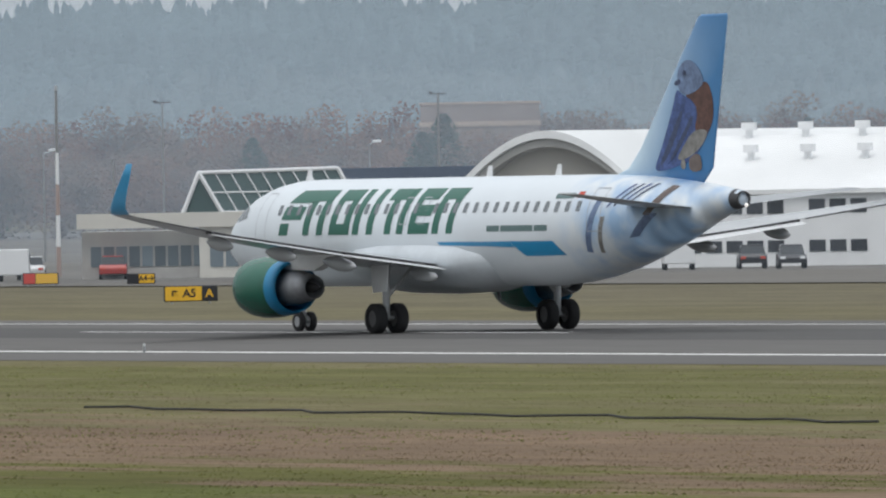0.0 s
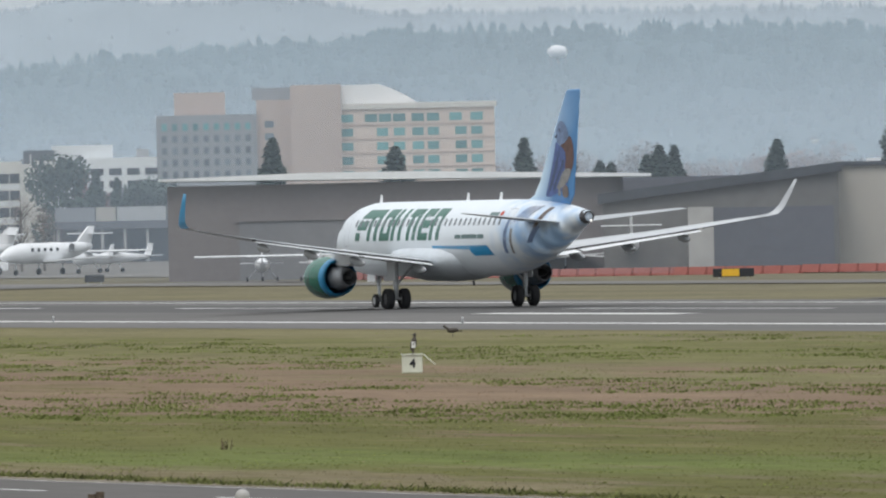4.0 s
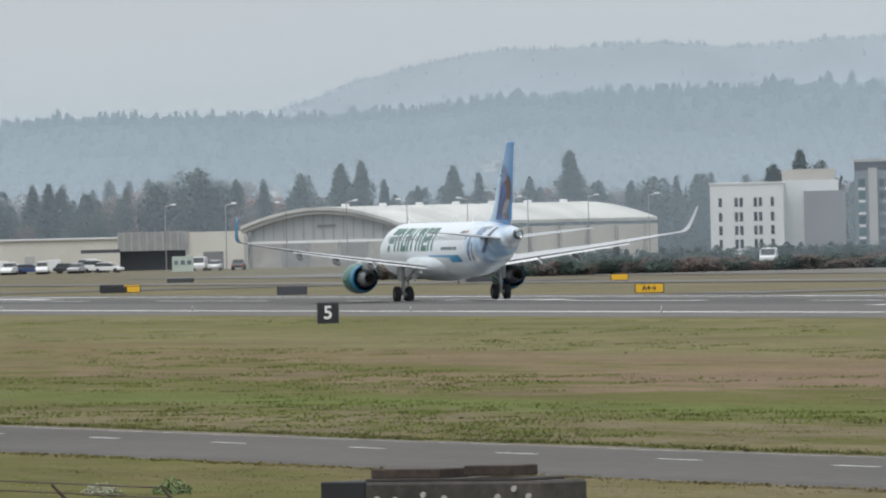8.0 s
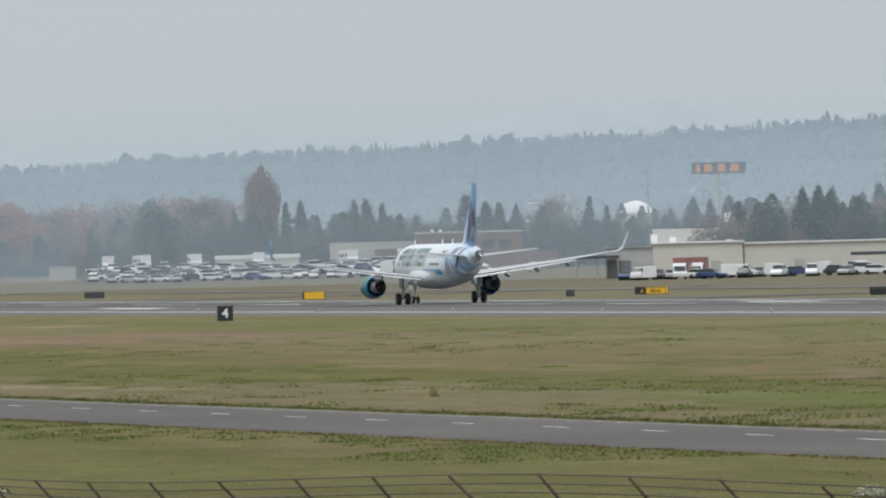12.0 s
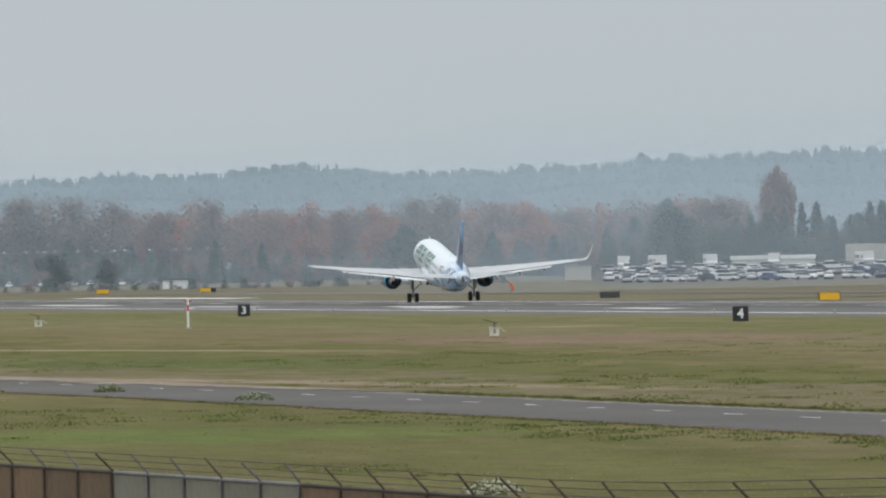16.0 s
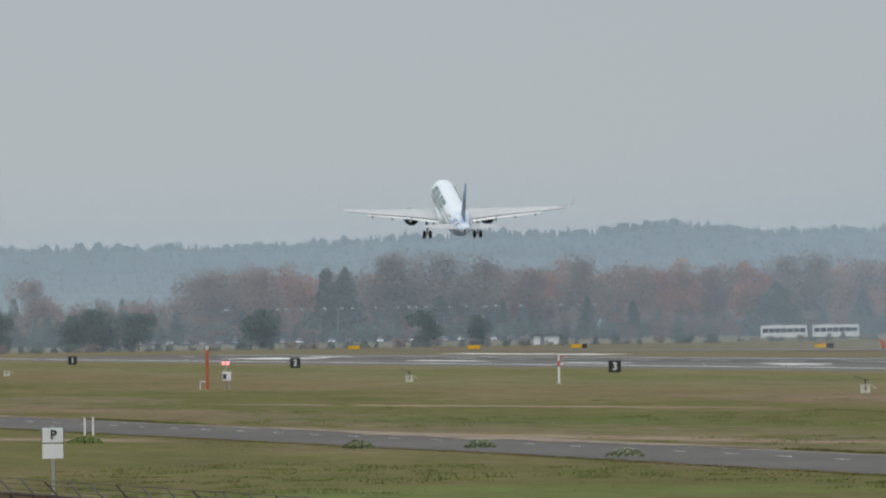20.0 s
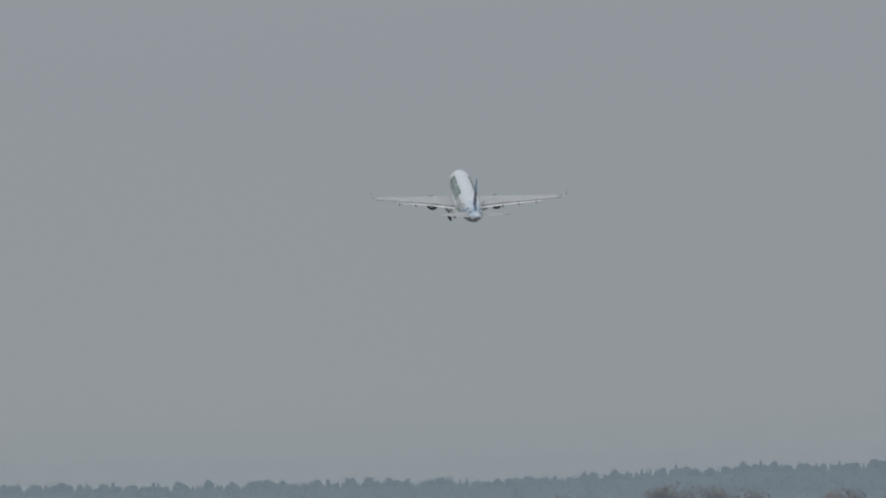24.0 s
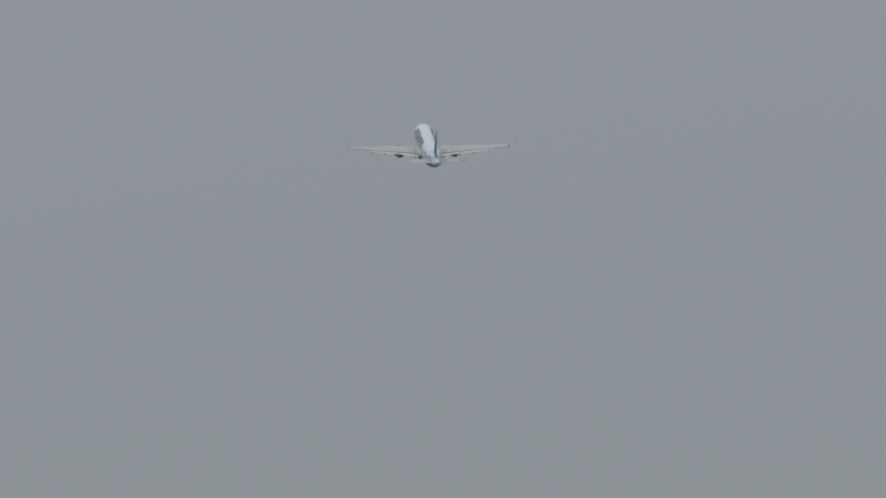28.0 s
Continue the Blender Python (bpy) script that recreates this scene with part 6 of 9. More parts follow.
RED_PANEL = mat("sign_red", (0.60, 0.05, 0.03), 0.5)
for p_, w, h, cells in (
        ((-538.58, 308.45), 2.7, 0.80, [(0.72, YELLOW, "\u2196 A5"), (0.28, BLACK, "A")]),
        ((-645.23, 366.13), 1.7, 0.62, [(0.4, BLACK, ""), (0.6, YELLOW, "A4\u2192")]),
        ((-657.26, 365.93), 2.2, 0.7, [(0.35, RED_PANEL, ""), (0.65, YELLOW, "")]),
        ((-569.29, 300.75), 3.9, 0.68, [(0.56, BLACK, ""), (0.44, RED_PANEL, "")]),
        ((-606.13, 368.87), 2.2, 0.7, [(1.0, YELLOW, "")]),
        ((-591.78, 263.17), 2.0, 0.72, [(1.0, DARK, "")]),
        ((-684.29, 306.31), 2.0, 0.62, [(1.0, DARK, "")]),
        ((-780.70, 337.02), 1.4, 0.55, [(1.0, YELLOW, "")]),
        ((-834.15, 340.80), 3.0, 0.62, [(0.2, BLACK, ""), (0.45, YELLOW, ""), (0.35, BLACK, "")]),
        ((-859.08, 288.90), 2.55, 0.72, [(0.35, BLACK, "A"), (0.65, YELLOW, "A4\u2192")]),
        ((-958.35, 334.92), 1.6, 0.6, [(1.0, DARK, "")]),
        ((-869.17, 282.34), 1.3, 0.7, [(1.0, DARK, "")]),
        ((-931.34, 268.34), 2.3, 0.75, [(1.0, YELLOW, "A4\u2192")]),
        ((-1141.71, 325.99), 1.7, 0.62, [(1.0, YELLOW, "")]),
        ((-1197.68, 327.59), 2.6, 0.4, [(1.0, DARK, "")]),
        ((-1038.02, 266.91), 2.3, 0.72, [(1.0, DARK, "")]),
        ((-1140.52, 276.46), 3.7, 0.62, [(0.66, BLACK, ""), (0.34, YELLOW, "")]),
        ((-1341.45, 332.07), 3.0, 0.45, [(1.0, DARK, "")]),
        ((-1285.42, 285.41), 3.0, 0.72, [(0.3, BLACK, "A"), (0.7, YELLOW, "A3\u2192")]),
        ((-1034.75, 266.02), 2.6, 0.75, [(1.0, DARK, "")]),
        ((-1183.77, 323.68), 3.0, 0.5, [(1.0, DARK, "")]),
        ((-1283.26, 276.09), 0.9, 0.7, [(1.0, DARK, "")]),
        ((-1399.64, 270.88), 2.4, 0.8, [(1.0, YELLOW, "A3\u2192")]),
        ((-1149.45, 278.55), 3.9, 0.75, [(0.6, BLACK, ""), (0.4, YELLOW, "")]),
        ((-1604.43, 281.14), 2.6, 0.8, [(1.0, DARK, "")]),
        ((-1371.97, 265.60), 2.4, 0.9, [(1.0, YELLOW, "")]),
        ((-2094.27, 339.38), 3.0, 0.75, [(0.75, YELLOW, ""), (0.25, BLACK, "")]),
        ((-1289.59, 286.34), 3.6, 0.8, [(0.3, BLACK, ""), (0.7, YELLOW, "")]),
        ((-1415.29, 273.91), 2.6, 0.85, [(1.0, YELLOW, "A2\u2192")]),
        ((-2374.14, 336.95), 3.2, 0.8, [(0.7, YELLOW, ""), (0.3, BLACK, "")]),
        ((-2406.82, 320.76), 2.6, 0.85, [(1.0, YELLOW, "")]),
        ((-2564.57, 316.55), 2.6, 0.8, [(1.0, YELLOW, "")]),
        ((-2098.74, 340.58), 3.0, 0.8, [(0.6, YELLOW, ""), (0.4, BLACK, "")])):
    taxi_sign(p_[0], p_[1], w, h, cells)


# ---- lights on poles, masts ----
def mast(p_, z1, r, label, heads=0, banded=False, arm=0.0):
    s = thing("light_mast", p_[0], p_[1], 0, math.degrees(math.atan2(-p_[0], p_[1])), label, "mast")
    if banded:
        n = 6
        for k in range(n):
            part("pole_section", tube(bmesh.new(), (0, 0, z1 * k / n), (0, 0, z1 * (k + 1) / n), r * (1 - 0.08 * k), r * (1 - 0.08 * (k + 1)), 10), (mat_orange, WHITE, mat_orange, WHITE, POLE_GREY, POLE_GREY)[k], s)
    else:
        part("pole", tube(bmesh.new(), (0, 0, 0), (0, 0, z1), r, r * 0.6, 10), POLE_GREY, s)
    if heads:
        part("crossarm", boxes(((-0.75, -0.06, z1 - 0.05), (0.75, 0.06, z1 + 0.06))), DARK, s)
        for k in range(heads):
            u = -0.66 + 1.32 * k / max(1, heads - 1)
            part("lamp_head", boxes(((u - 0.16, -0.22, z1 + 0.06), (u + 0.16, 0.16, z1 + 0.22)), bevel=0.03), DARK, s)
    if arm:
        part("arm", tube(bmesh.new(), (0, 0, z1 - 0.1), (arm, 0, z1 + 0.15), 0.06, 0.05, 6), STEEL, s)
        part("lamp_head", boxes(((arm - 0.35, -0.2, z1 + 0.08), (arm + 0.4, 0.2, z1 + 0.3)), bevel=0.03), WHITE, s)
    if banded:
        part("beacon", tube(bmesh.new(), (0, 0, z1), (0, 0, z1 + 0.3), 0.12, 0.08), STEEL, s)
    return s


POLE_GREY = mat("pole_grey", (0.25, 0.25, 0.25), 0.6, 0.3, grain=0.1, stain=0.12)
mat_orange = mat("aviation_orange", (0.36, 0.27, 0.24), 0.5, stain=0.1)
for a, zt, r, lab, hd, bd, arm in (
        ((-715.84, 399.96), 12.44, 0.16, "tall mast banded orange and white", 0, True, 0),
        ((-740.15, 417.95), 7.76, 0.09, "slim galvanised lamp pole", 0, False, 0),
        ((-955.64, 544.76), 13.42, 0.12, "slim galvanised lamp pole", 1, False, 0),
        ((-873.51, 486.80), 8.89, 0.10, "slim dark lamp pole", 0, False, 0.8),
        ((-943.26, 565.92), 13.76, 0.14, "slim galvanised lamp pole", 1, False, 0),
        ((-903.40, 535.13), 9.29, 0.10, "slim dark lamp pole", 0, False, 0.6),
        ((-755.32, 378.84), 13.10, 0.17, "tall mast banded orange and white", 0, True, 0),
        ((-894.81, 399.65), 13.22, 0.16, "floodlight mast with a flat lamp bar", 4, False, 0),
        ((-1186.02, 532.32), 24.5, 0.16, "very tall slim lighting mast", 1, False, 0)):
    mast(a, zt, r, lab, hd, bd, arm)

# ---- trees ----
def leaf_cloud(points, size, rnd, flat=0.6):
    """Small leaf clumps, each a bent pair of triangles, round the given points."""
    vs, fs = [], []
    for x, y, z, k in points:
        a, t = rnd.random() * 6.283, rnd.uniform(-0.9, 0.9)
        s = size * k * rnd.uniform(0.6, 1.3)
        dx, dy, dz = s * math.cos(a), s * math.sin(a), s * t * flat
        o = len(vs)
        vs += [(x - dx, y - dy, z - dz), (x + dx, y + dy, z + dz), (x - dy * 0.8, y + dx * 0.8, z + s * 0.55), (x + dy * 0.6, y - dx * 0.6, z - s * 0.5)]
        fs += [(o, o + 1, o + 2), (o, o + 3, o + 1)]
    return vs, fs


def bark_mesh(name, h, r, limbs, rnd, material, parent):
    bm = bmesh.new()
    tube(bm, (0, 0, -0.2), (0, 0, h * 0.55), r, r * 0.6, 8)
    tube(bm, (0, 0, h * 0.55), (0, 0, h * 0.95), r * 0.6, r * 0.12, 6)
    for _ in range(limbs):
        z = h * rnd.uniform(0.28, 0.75)
        a, ln = rnd.random() * 6.283, h * rnd.uniform(0.18, 0.32)
        tube(bm, (0, 0, z), (ln * 0.7 * math.cos(a), ln * 0.7 * math.sin(a), z + ln * 0.75), r * 0.35, r * 0.08, 5)
    return part(name, bm, material, parent)


def conifer(seed, needle, bark, h=10.0, wide=0.24, label="dark green conifer with a dense ragged crown"):
    rnd = random.Random(seed)
    t = thing("conifer_tree", 0, -900, 0, 0, label, "tree", "conifers")
    bark_mesh("trunk", h, h * 0.016, 0, rnd, bark, t)
    pts = []
    for _ in range(3400):
        u = rnd.random() ** 0.8
        z = h * (0.04 + 0.95 * u)
        rr = h * wide * (1 - u) ** 0.72 * (0.82 + 0.35 * noise.noise((z * 0.9, seed, 0))) + 0.12
        a = rnd.random() * 6.283
        q = rr * (0.4 + 0.6 * rnd.random()) * (0.85 + 0.25 * math.sin(3 * a + z + seed)) * (0.95 + 0.7 * noise.noise((math.cos(a) * 1.4, math.sin(a) * 1.4, z * 0.8 + seed)))
        pts.append((q * math.cos(a), q * math.sin(a), z - 0.12 * q, 0.55 + 0.7 * (1 - u)))
    vs, fs = leaf_cloud(pts, h * 0.024, rnd, 0.5)
    mesh_ob("crown", vs, fs, needle, t)
    return t


def broadleaf(seed, leaf, bark, h=10.0, wide=0.36, n=3200, limbs=14, tall=1.0, leafsize=0.019, label="bare autumn tree with a thin rust-brown crown"):
    rnd = random.Random(seed)
    t = thing("broadleaf_tree", 0, -900, 0, 0, label, "tree", "autumn trees")
    bark_mesh("trunk", h, h * 0.018, limbs, rnd, bark, t)
    lobes = [(h * wide * 0.62 * rnd.uniform(-1, 1), h * wide * 0.62 * rnd.uniform(-1, 1), h * rnd.uniform(0.14, 0.80), h * rnd.uniform(0.14, 0.24) * min(1.0, wide / 0.30)) for _ in range(13)]
    lobes.append((0, 0, h * 0.84, h * 0.14 * min(1.0, wide / 0.30)))
    pts = []
    for _ in range(n):
        x, y, z, r = lobes[rnd.randrange(len(lobes))]
        a, b, q = rnd.random() * 6.283, math.acos(rnd.uniform(-1, 1)), r * rnd.random() ** 0.4
        pts.append((x + q * math.sin(b) * math.cos(a), y + q * math.sin(b) * math.sin(a), z + q * math.cos(b) * tall, 1))
    vs, fs = leaf_cloud(pts, h * leafsize, rnd, 1.0)
    mesh_ob("crown", vs, fs, leaf, t)
    return t


def leafy(m, share=0.45):
    """Let part of the light through thin leaves and twigs."""
    n, l = m.node_tree.nodes, m.node_tree.links
    s, thin, mixer = n["Principled BSDF"], n.new("ShaderNodeBsdfTranslucent"), n.new("ShaderNodeMixShader")
    l.new(s.inputs["Base Color"].links[0].from_socket, thin.inputs["Color"])
    mixer.inputs[0].default_value = share
    l.new(s.outputs[0], mixer.inputs[1])
    l.new(thin.outputs[0], mixer.inputs[2])
    l.new(mixer.outputs[0], n["Material Output"].inputs["Surface"])
    return m


BARK = mat("grey_bark", (0.13, 0.115, 0.105), 0.95, grain=0.2, scale=6)
NEEDLE = mat("fir_needles", (0.062, 0.088, 0.072), 0.9, island=0.35, stain=0.15, stain_scale=0.3)
# paler copy of the needles, with distance haze put into the colour
NEEDLE_FAR = leafy(mat("hazed_grey_green_needles", (0.102, 0.140, 0.124), 0.95, island=0.22, stain=0.10, stain_scale=0.3))
RUST = leafy(mat("rust_leaves", (0.275, 0.185, 0.155), 0.95, island=0.10, stain=0.1, stain_scale=0.3, rand=0.0))
TWIG = leafy(mat("grey_brown_twigs", (0.225, 0.188, 0.172), 0.95, island=0.09, stain=0.1, stain_scale=0.3))
ORANGE = leafy(mat("orange_brown_leaves", (0.35, 0.165, 0.115), 0.95, island=0.12, stain=0.1))
MAROON = leafy(mat("maroon_leaves", (0.20, 0.125, 0.112), 0.95, island=0.10, stain=0.1))

NEAR_FIR = [conifer(s, NEEDLE, BARK, 10, w) for s, w in ((11, 0.22), (12, 0.26), (13, 0.19))]
FAR_FIR = [conifer(s, NEEDLE_FAR, BARK, 10, w, "conifer with a dense crown in haze-paled grey-green") for s, w in ((21, 0.24), (22, 0.32), (23, 0.20), (24, 0.42))]
LEAFY = [broadleaf(31, RUST, BARK), broadleaf(32, TWIG, BARK, wide=0.40, label="bare grey-brown tree with a twiggy crown"), broadleaf(33, ORANGE, BARK, wide=0.32, label="autumn tree with a dull orange crown"),
         broadleaf(34, MAROON, BARK, wide=0.34, label="autumn tree with a dark maroon crown"), broadleaf(35, RUST, BARK, wide=0.14, tall=2.2, n=3600, label="slender bare poplar with upright twigs")]
DARK_FIR = [conifer(s, NEEDLE, BARK, 10, w, "dark evergreen tree with a broad crown") for s, w in ((61, 0.34), (62, 0.46))]
ROUND = [broadleaf(s, NEEDLE, BARK, wide=w, n=4200, limbs=6, leafsize=0.024, label="rounded dark evergreen tree with a dense crown") for s, w in ((51, 0.46), (52, 0.40))]
BARE = broadleaf(41, TWIG, BARK, wide=0.30, n=1500, limbs=26, leafsize=0.009, label="leafless young tree with thin bare branches")
USED = set()


def plant(kind, p_, height, turn=0.0, spread=1.0):
    """Stand a copy of a tree at a plan point with that height."""
    k = height / 10
    if kind not in USED:
        USED.add(kind)
        t = kind
    else:
        t = copy_thing(kind, pose(0, 0, 0))
    t.matrix_basis = pose(p_[0], p_[1], -0.05, 0, 0, turn) @ Matrix.Diagonal((k * spread, k * spread, k, 1))
    return t


rnd = random.Random(77)
# firs behind the sheds near the apron
for p_, h in (((-1083.42, 467.55), 10.67), ((-1082.28, 470.17), 13.52), ((-1090.11, 477.24), 13.62), ((-1080.47, 474.32), 13.96), ((-1084.33, 477.96), 13.58), ((-1078.93, 477.82), 14.58),
              ((-1082.14, 482.91), 12.38), ((-1077.05, 482.05), 12.50), ((-1085.44, 487.77), 11.53), ((-1074.52, 487.65), 13.66), ((-1082.68, 493.86), 10.74), ((-1071.59, 494.07), 14.75), ((-1079.44, 500.92), 10.58),
              ((-1090.68, 450.34), 11.51), ((-1086.32, 460.78), 13.91), ((-1094.39, 441.27), 11.18),
              ((-1089.34, 398.68), 12.61), ((-1085.33, 409.45), 11.55), ((-1081.01, 420.73), 12.07), ((-1084.12, 426.50), 10.25), ((-1078.42, 427.33), 9.73), ((-1082.68, 430.16), 9.63), ((-1076.79, 431.41), 10.22), ((-1081.00, 434.35), 11.12),
              ((-1397.00, 488.67), 10.97), ((-1405.60, 494.35), 10.13)):
    plant(NEAR_FIR[rnd.randrange(3)], p_, h, rnd.uniform(0, 360), rnd.uniform(1.15, 1.5))
for p_, h, w in (((-1398.17, 485.29), 13.15, 0.9), ((-1411.76, 491.89), 11.82, 0.8), ((-1415.44, 496.51), 8.54, 1.0), ((-1395.40, 493.20), 9.56, 1.1), ((-1399.26, 497.30), 9.94, 1.1), ((-1403.35, 500.70), 9.51, 1.1)):
    plant((ROUND[0], LEAFY[3], ROUND[1])[round(h * 10) % 3], p_, h, rnd.uniform(0, 360), w * 0.8)
for p_, h in (((-1186.18, 394.31), 6.5), ((-1194.13, 402.05), 5.5), ((-1172.94, 402.26), 8.2), ((-1181.66, 407.66), 7.0), ((-1429.82, 453.44), 9.5), ((-1430.55, 451.15), 8.0), ((-1374.03, 463.17), 8.0), ((-1432.59, 444.62), 7.5)):
    plant(BARE, p_, h, rnd.uniform(0, 360))

# the tree belt behind the barrel hangar
for p_, h, w in (((-2044.28, 480.53), 14.05, 1.2), ((-2024.20, 478.54), 14.48, 1.0), ((-2052.91, 487.50), 13.79, 1.0), ((-2042.07, 489.85), 12.48, 1.3), ((-2060.04, 500.63), 13.76, 1.0), ((-2039.24, 501.49), 14.77, 1.2),
                 ((-2018.15, 503.44), 16.62, 1.5), ((-2045.81, 516.50), 14.61, 1.1), ((-2034.93, 518.70), 13.97, 1.1), ((-2043.07, 527.23), 15.60, 1.0), ((-2022.00, 528.79), 16.77, 1.3), ((-2011.46, 529.57), 17.11, 1.4), ((-2039.48, 540.94), 14.01, 1.2), ((-2028.33, 543.93), 12.68, 1.0),
                 ((-2017.11, 547.15), 16.03, 1.1), ((-2025.63, 553.93), 14.82, 1.2), ((-2034.00, 561.21), 12.34, 1.0), ((-2023.33, 562.25), 13.85, 1.1), ((-2002.22, 563.48), 17.98, 1.6), ((-2029.79, 576.24), 12.93, 1.1), ((-2018.64, 578.86), 12.76, 1.1),
                 ((-2007.98, 579.77), 13.59, 1.2), ((-2016.52, 586.23), 13.44, 1.0), ((-2025.09, 592.54), 13.97, 1.1), ((-2014.85, 591.93), 13.78, 0.9), ((-1820.25, 544.71), 14.09, 1.5), ((-1809.47, 545.80), 16.19, 1.2), ((-1818.12, 551.76), 14.78, 1.0)):
    kind = rnd.choice((*FAR_FIR[:3], FAR_FIR[1], ROUND[1]))
    plant(kind, p_, h, rnd.uniform(0, 360), w * rnd.uniform(0.8, 1.1) * (0.6 if kind in ROUND else 1.0))


def tree_shape(seed, fir, n=1300, size=0.027):
    """Leaf clumps and a plain trunk of a tree one metre high, for far woods."""
    rs = random.Random(seed)
    pts = []
    lobes = [(0.22 * rs.uniform(-1, 1), 0.22 * rs.uniform(-1, 1), rs.uniform(0.10, 0.82), rs.uniform(0.12, 0.22)) for _ in range(14)]
    for _ in range(n):
        if fir:
            u = rs.random() ** 0.8
            q = (0.24 * (1 - u) ** 0.7 + 0.012) * (0.4 + 0.65 * rs.random())
            a = rs.random() * 6.283
            pts.append((q * math.cos(a), q * math.sin(a), 0.03 + 0.96 * u, 0.6 + 0.6 * (1 - u)))
        else:
            x, y, z, r = lobes[rs.randrange(len(lobes))]
            a, b, q = rs.random() * 6.283, math.acos(rs.uniform(-1, 1)), r * rs.random() ** 0.4
            pts.append((x + q * math.sin(b) * math.cos(a), y + q * math.sin(b) * math.sin(a), max(0.02, z + q * math.cos(b)), 1))
    vs, fs = leaf_cloud(pts, size, rs, 0.6 if fir else 1.0)
    o = len(vs)
    for z, r in ((0.0, 0.02), (0.8, 0.006)):
        vs += [(r * math.cos(k * 2.094), r * math.sin(k * 2.094), z) for k in range(3)]
    for k in range(3):
        fs += [(o + k, o + (k + 1) % 3, o + 3 + (k + 1) % 3), (o + k, o + 3 + (k + 1) % 3, o + 3 + k)]
    return np.array(vs), np.array(fs)


SHAPES = {key: [tree_shape(200 + k, k > 3, n, size) for k in range(7)] for key, n, size in (("near", 2600, 0.015), ("mid", 2000, 0.016), ("far", 1200, 0.024), ("low", 500, 0.040))}


def belt(b0, b1, rng, n, h0, h1, kinds, spread=1.2, jitter=60, rise=0.0, label="distant bare autumn woodland with some conifers", name="woodland"):
    """Far woodland along an arc of bearings, grown together as one mass. kinds: (material, is a fir)."""
    vs, fs, ms, o = [], [], [], 0
    mats = list({m.name: m for m, _ in kinds}.values())
    shapes = SHAPES["low" if h1 < 5.5 else "near" if rng < 1700 else "mid" if rng < 3300 else "far"]
    for k in range(n):
        b = b0 + (b1 - b0) * (k + rnd.uniform(0.05, 0.95)) / n
        m, fir = kinds[rnd.randrange(len(kinds))]
        v, f = shapes[rnd.randrange(4, 7) if fir else rnd.randrange(4)]
        h, a = rnd.uniform(h0, h1), rnd.uniform(0, 6.283)
        w = h * spread * rnd.uniform(0.85, 1.25)
        x, y = polar(b, rng + rnd.uniform(-jitter, jitter))
        c, s = math.cos(a), math.sin(a)
        vs.append(np.stack([x + w * (c * v[:, 0] - s * v[:, 1]), y + w * (s * v[:, 0] + c * v[:, 1]), h * v[:, 2] - 0.05 + rise * max(0.0, math.hypot(x, y) - 3700)], 1))
        fs.append(f + o)
        ms.append(np.full(len(f), mats.index(m)))
        o += len(v)
    vs, fs, ms = np.concatenate(vs), np.concatenate(fs), np.concatenate(ms)
    me = bpy.data.meshes.new(name)
    me.vertices.add(len(vs))
    me.vertices.foreach_set("co", vs.ravel())
    me.loops.add(len(fs) * 3)
    me.loops.foreach_set("vertex_index", fs.ravel().astype(np.int32))
    me.polygons.add(len(fs))
    me.polygons.foreach_set("loop_start", np.arange(0, len(fs) * 3, 3, dtype=np.int32))
    for m in mats:
        me.materials.append(m)
    me.polygons.foreach_set("material_index", ms.astype(np.int32))
    me.update(calc_edges=True)
    me.validate()
    return tagged(new(name, me), label, kind="stuff")


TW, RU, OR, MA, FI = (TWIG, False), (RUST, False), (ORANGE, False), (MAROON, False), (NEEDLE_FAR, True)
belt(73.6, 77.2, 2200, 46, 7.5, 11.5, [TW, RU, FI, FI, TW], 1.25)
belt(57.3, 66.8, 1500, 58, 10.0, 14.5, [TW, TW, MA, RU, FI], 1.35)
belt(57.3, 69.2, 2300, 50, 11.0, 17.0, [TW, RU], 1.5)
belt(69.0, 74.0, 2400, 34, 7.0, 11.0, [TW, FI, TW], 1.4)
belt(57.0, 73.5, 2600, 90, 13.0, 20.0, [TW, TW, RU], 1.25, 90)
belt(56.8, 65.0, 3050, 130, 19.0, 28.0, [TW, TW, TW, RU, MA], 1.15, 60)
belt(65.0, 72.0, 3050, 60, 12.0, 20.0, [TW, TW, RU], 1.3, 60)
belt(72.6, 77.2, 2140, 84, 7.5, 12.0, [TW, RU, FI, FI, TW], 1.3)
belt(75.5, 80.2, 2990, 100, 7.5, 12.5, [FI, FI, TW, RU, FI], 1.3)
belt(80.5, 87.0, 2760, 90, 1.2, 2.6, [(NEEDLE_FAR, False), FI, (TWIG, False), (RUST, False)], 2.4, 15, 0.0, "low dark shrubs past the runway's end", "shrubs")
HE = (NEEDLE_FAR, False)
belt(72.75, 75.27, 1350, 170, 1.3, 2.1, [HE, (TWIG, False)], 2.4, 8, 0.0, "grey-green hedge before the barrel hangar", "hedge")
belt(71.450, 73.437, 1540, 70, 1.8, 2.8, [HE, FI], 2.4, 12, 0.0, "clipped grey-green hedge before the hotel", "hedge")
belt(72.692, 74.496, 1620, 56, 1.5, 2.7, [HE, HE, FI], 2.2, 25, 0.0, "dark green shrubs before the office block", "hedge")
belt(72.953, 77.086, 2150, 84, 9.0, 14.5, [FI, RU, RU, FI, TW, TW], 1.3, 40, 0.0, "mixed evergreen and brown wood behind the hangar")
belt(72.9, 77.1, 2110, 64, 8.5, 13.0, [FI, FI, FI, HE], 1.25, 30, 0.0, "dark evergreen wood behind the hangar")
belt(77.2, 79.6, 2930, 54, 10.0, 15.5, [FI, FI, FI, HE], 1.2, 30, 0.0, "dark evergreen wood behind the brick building")
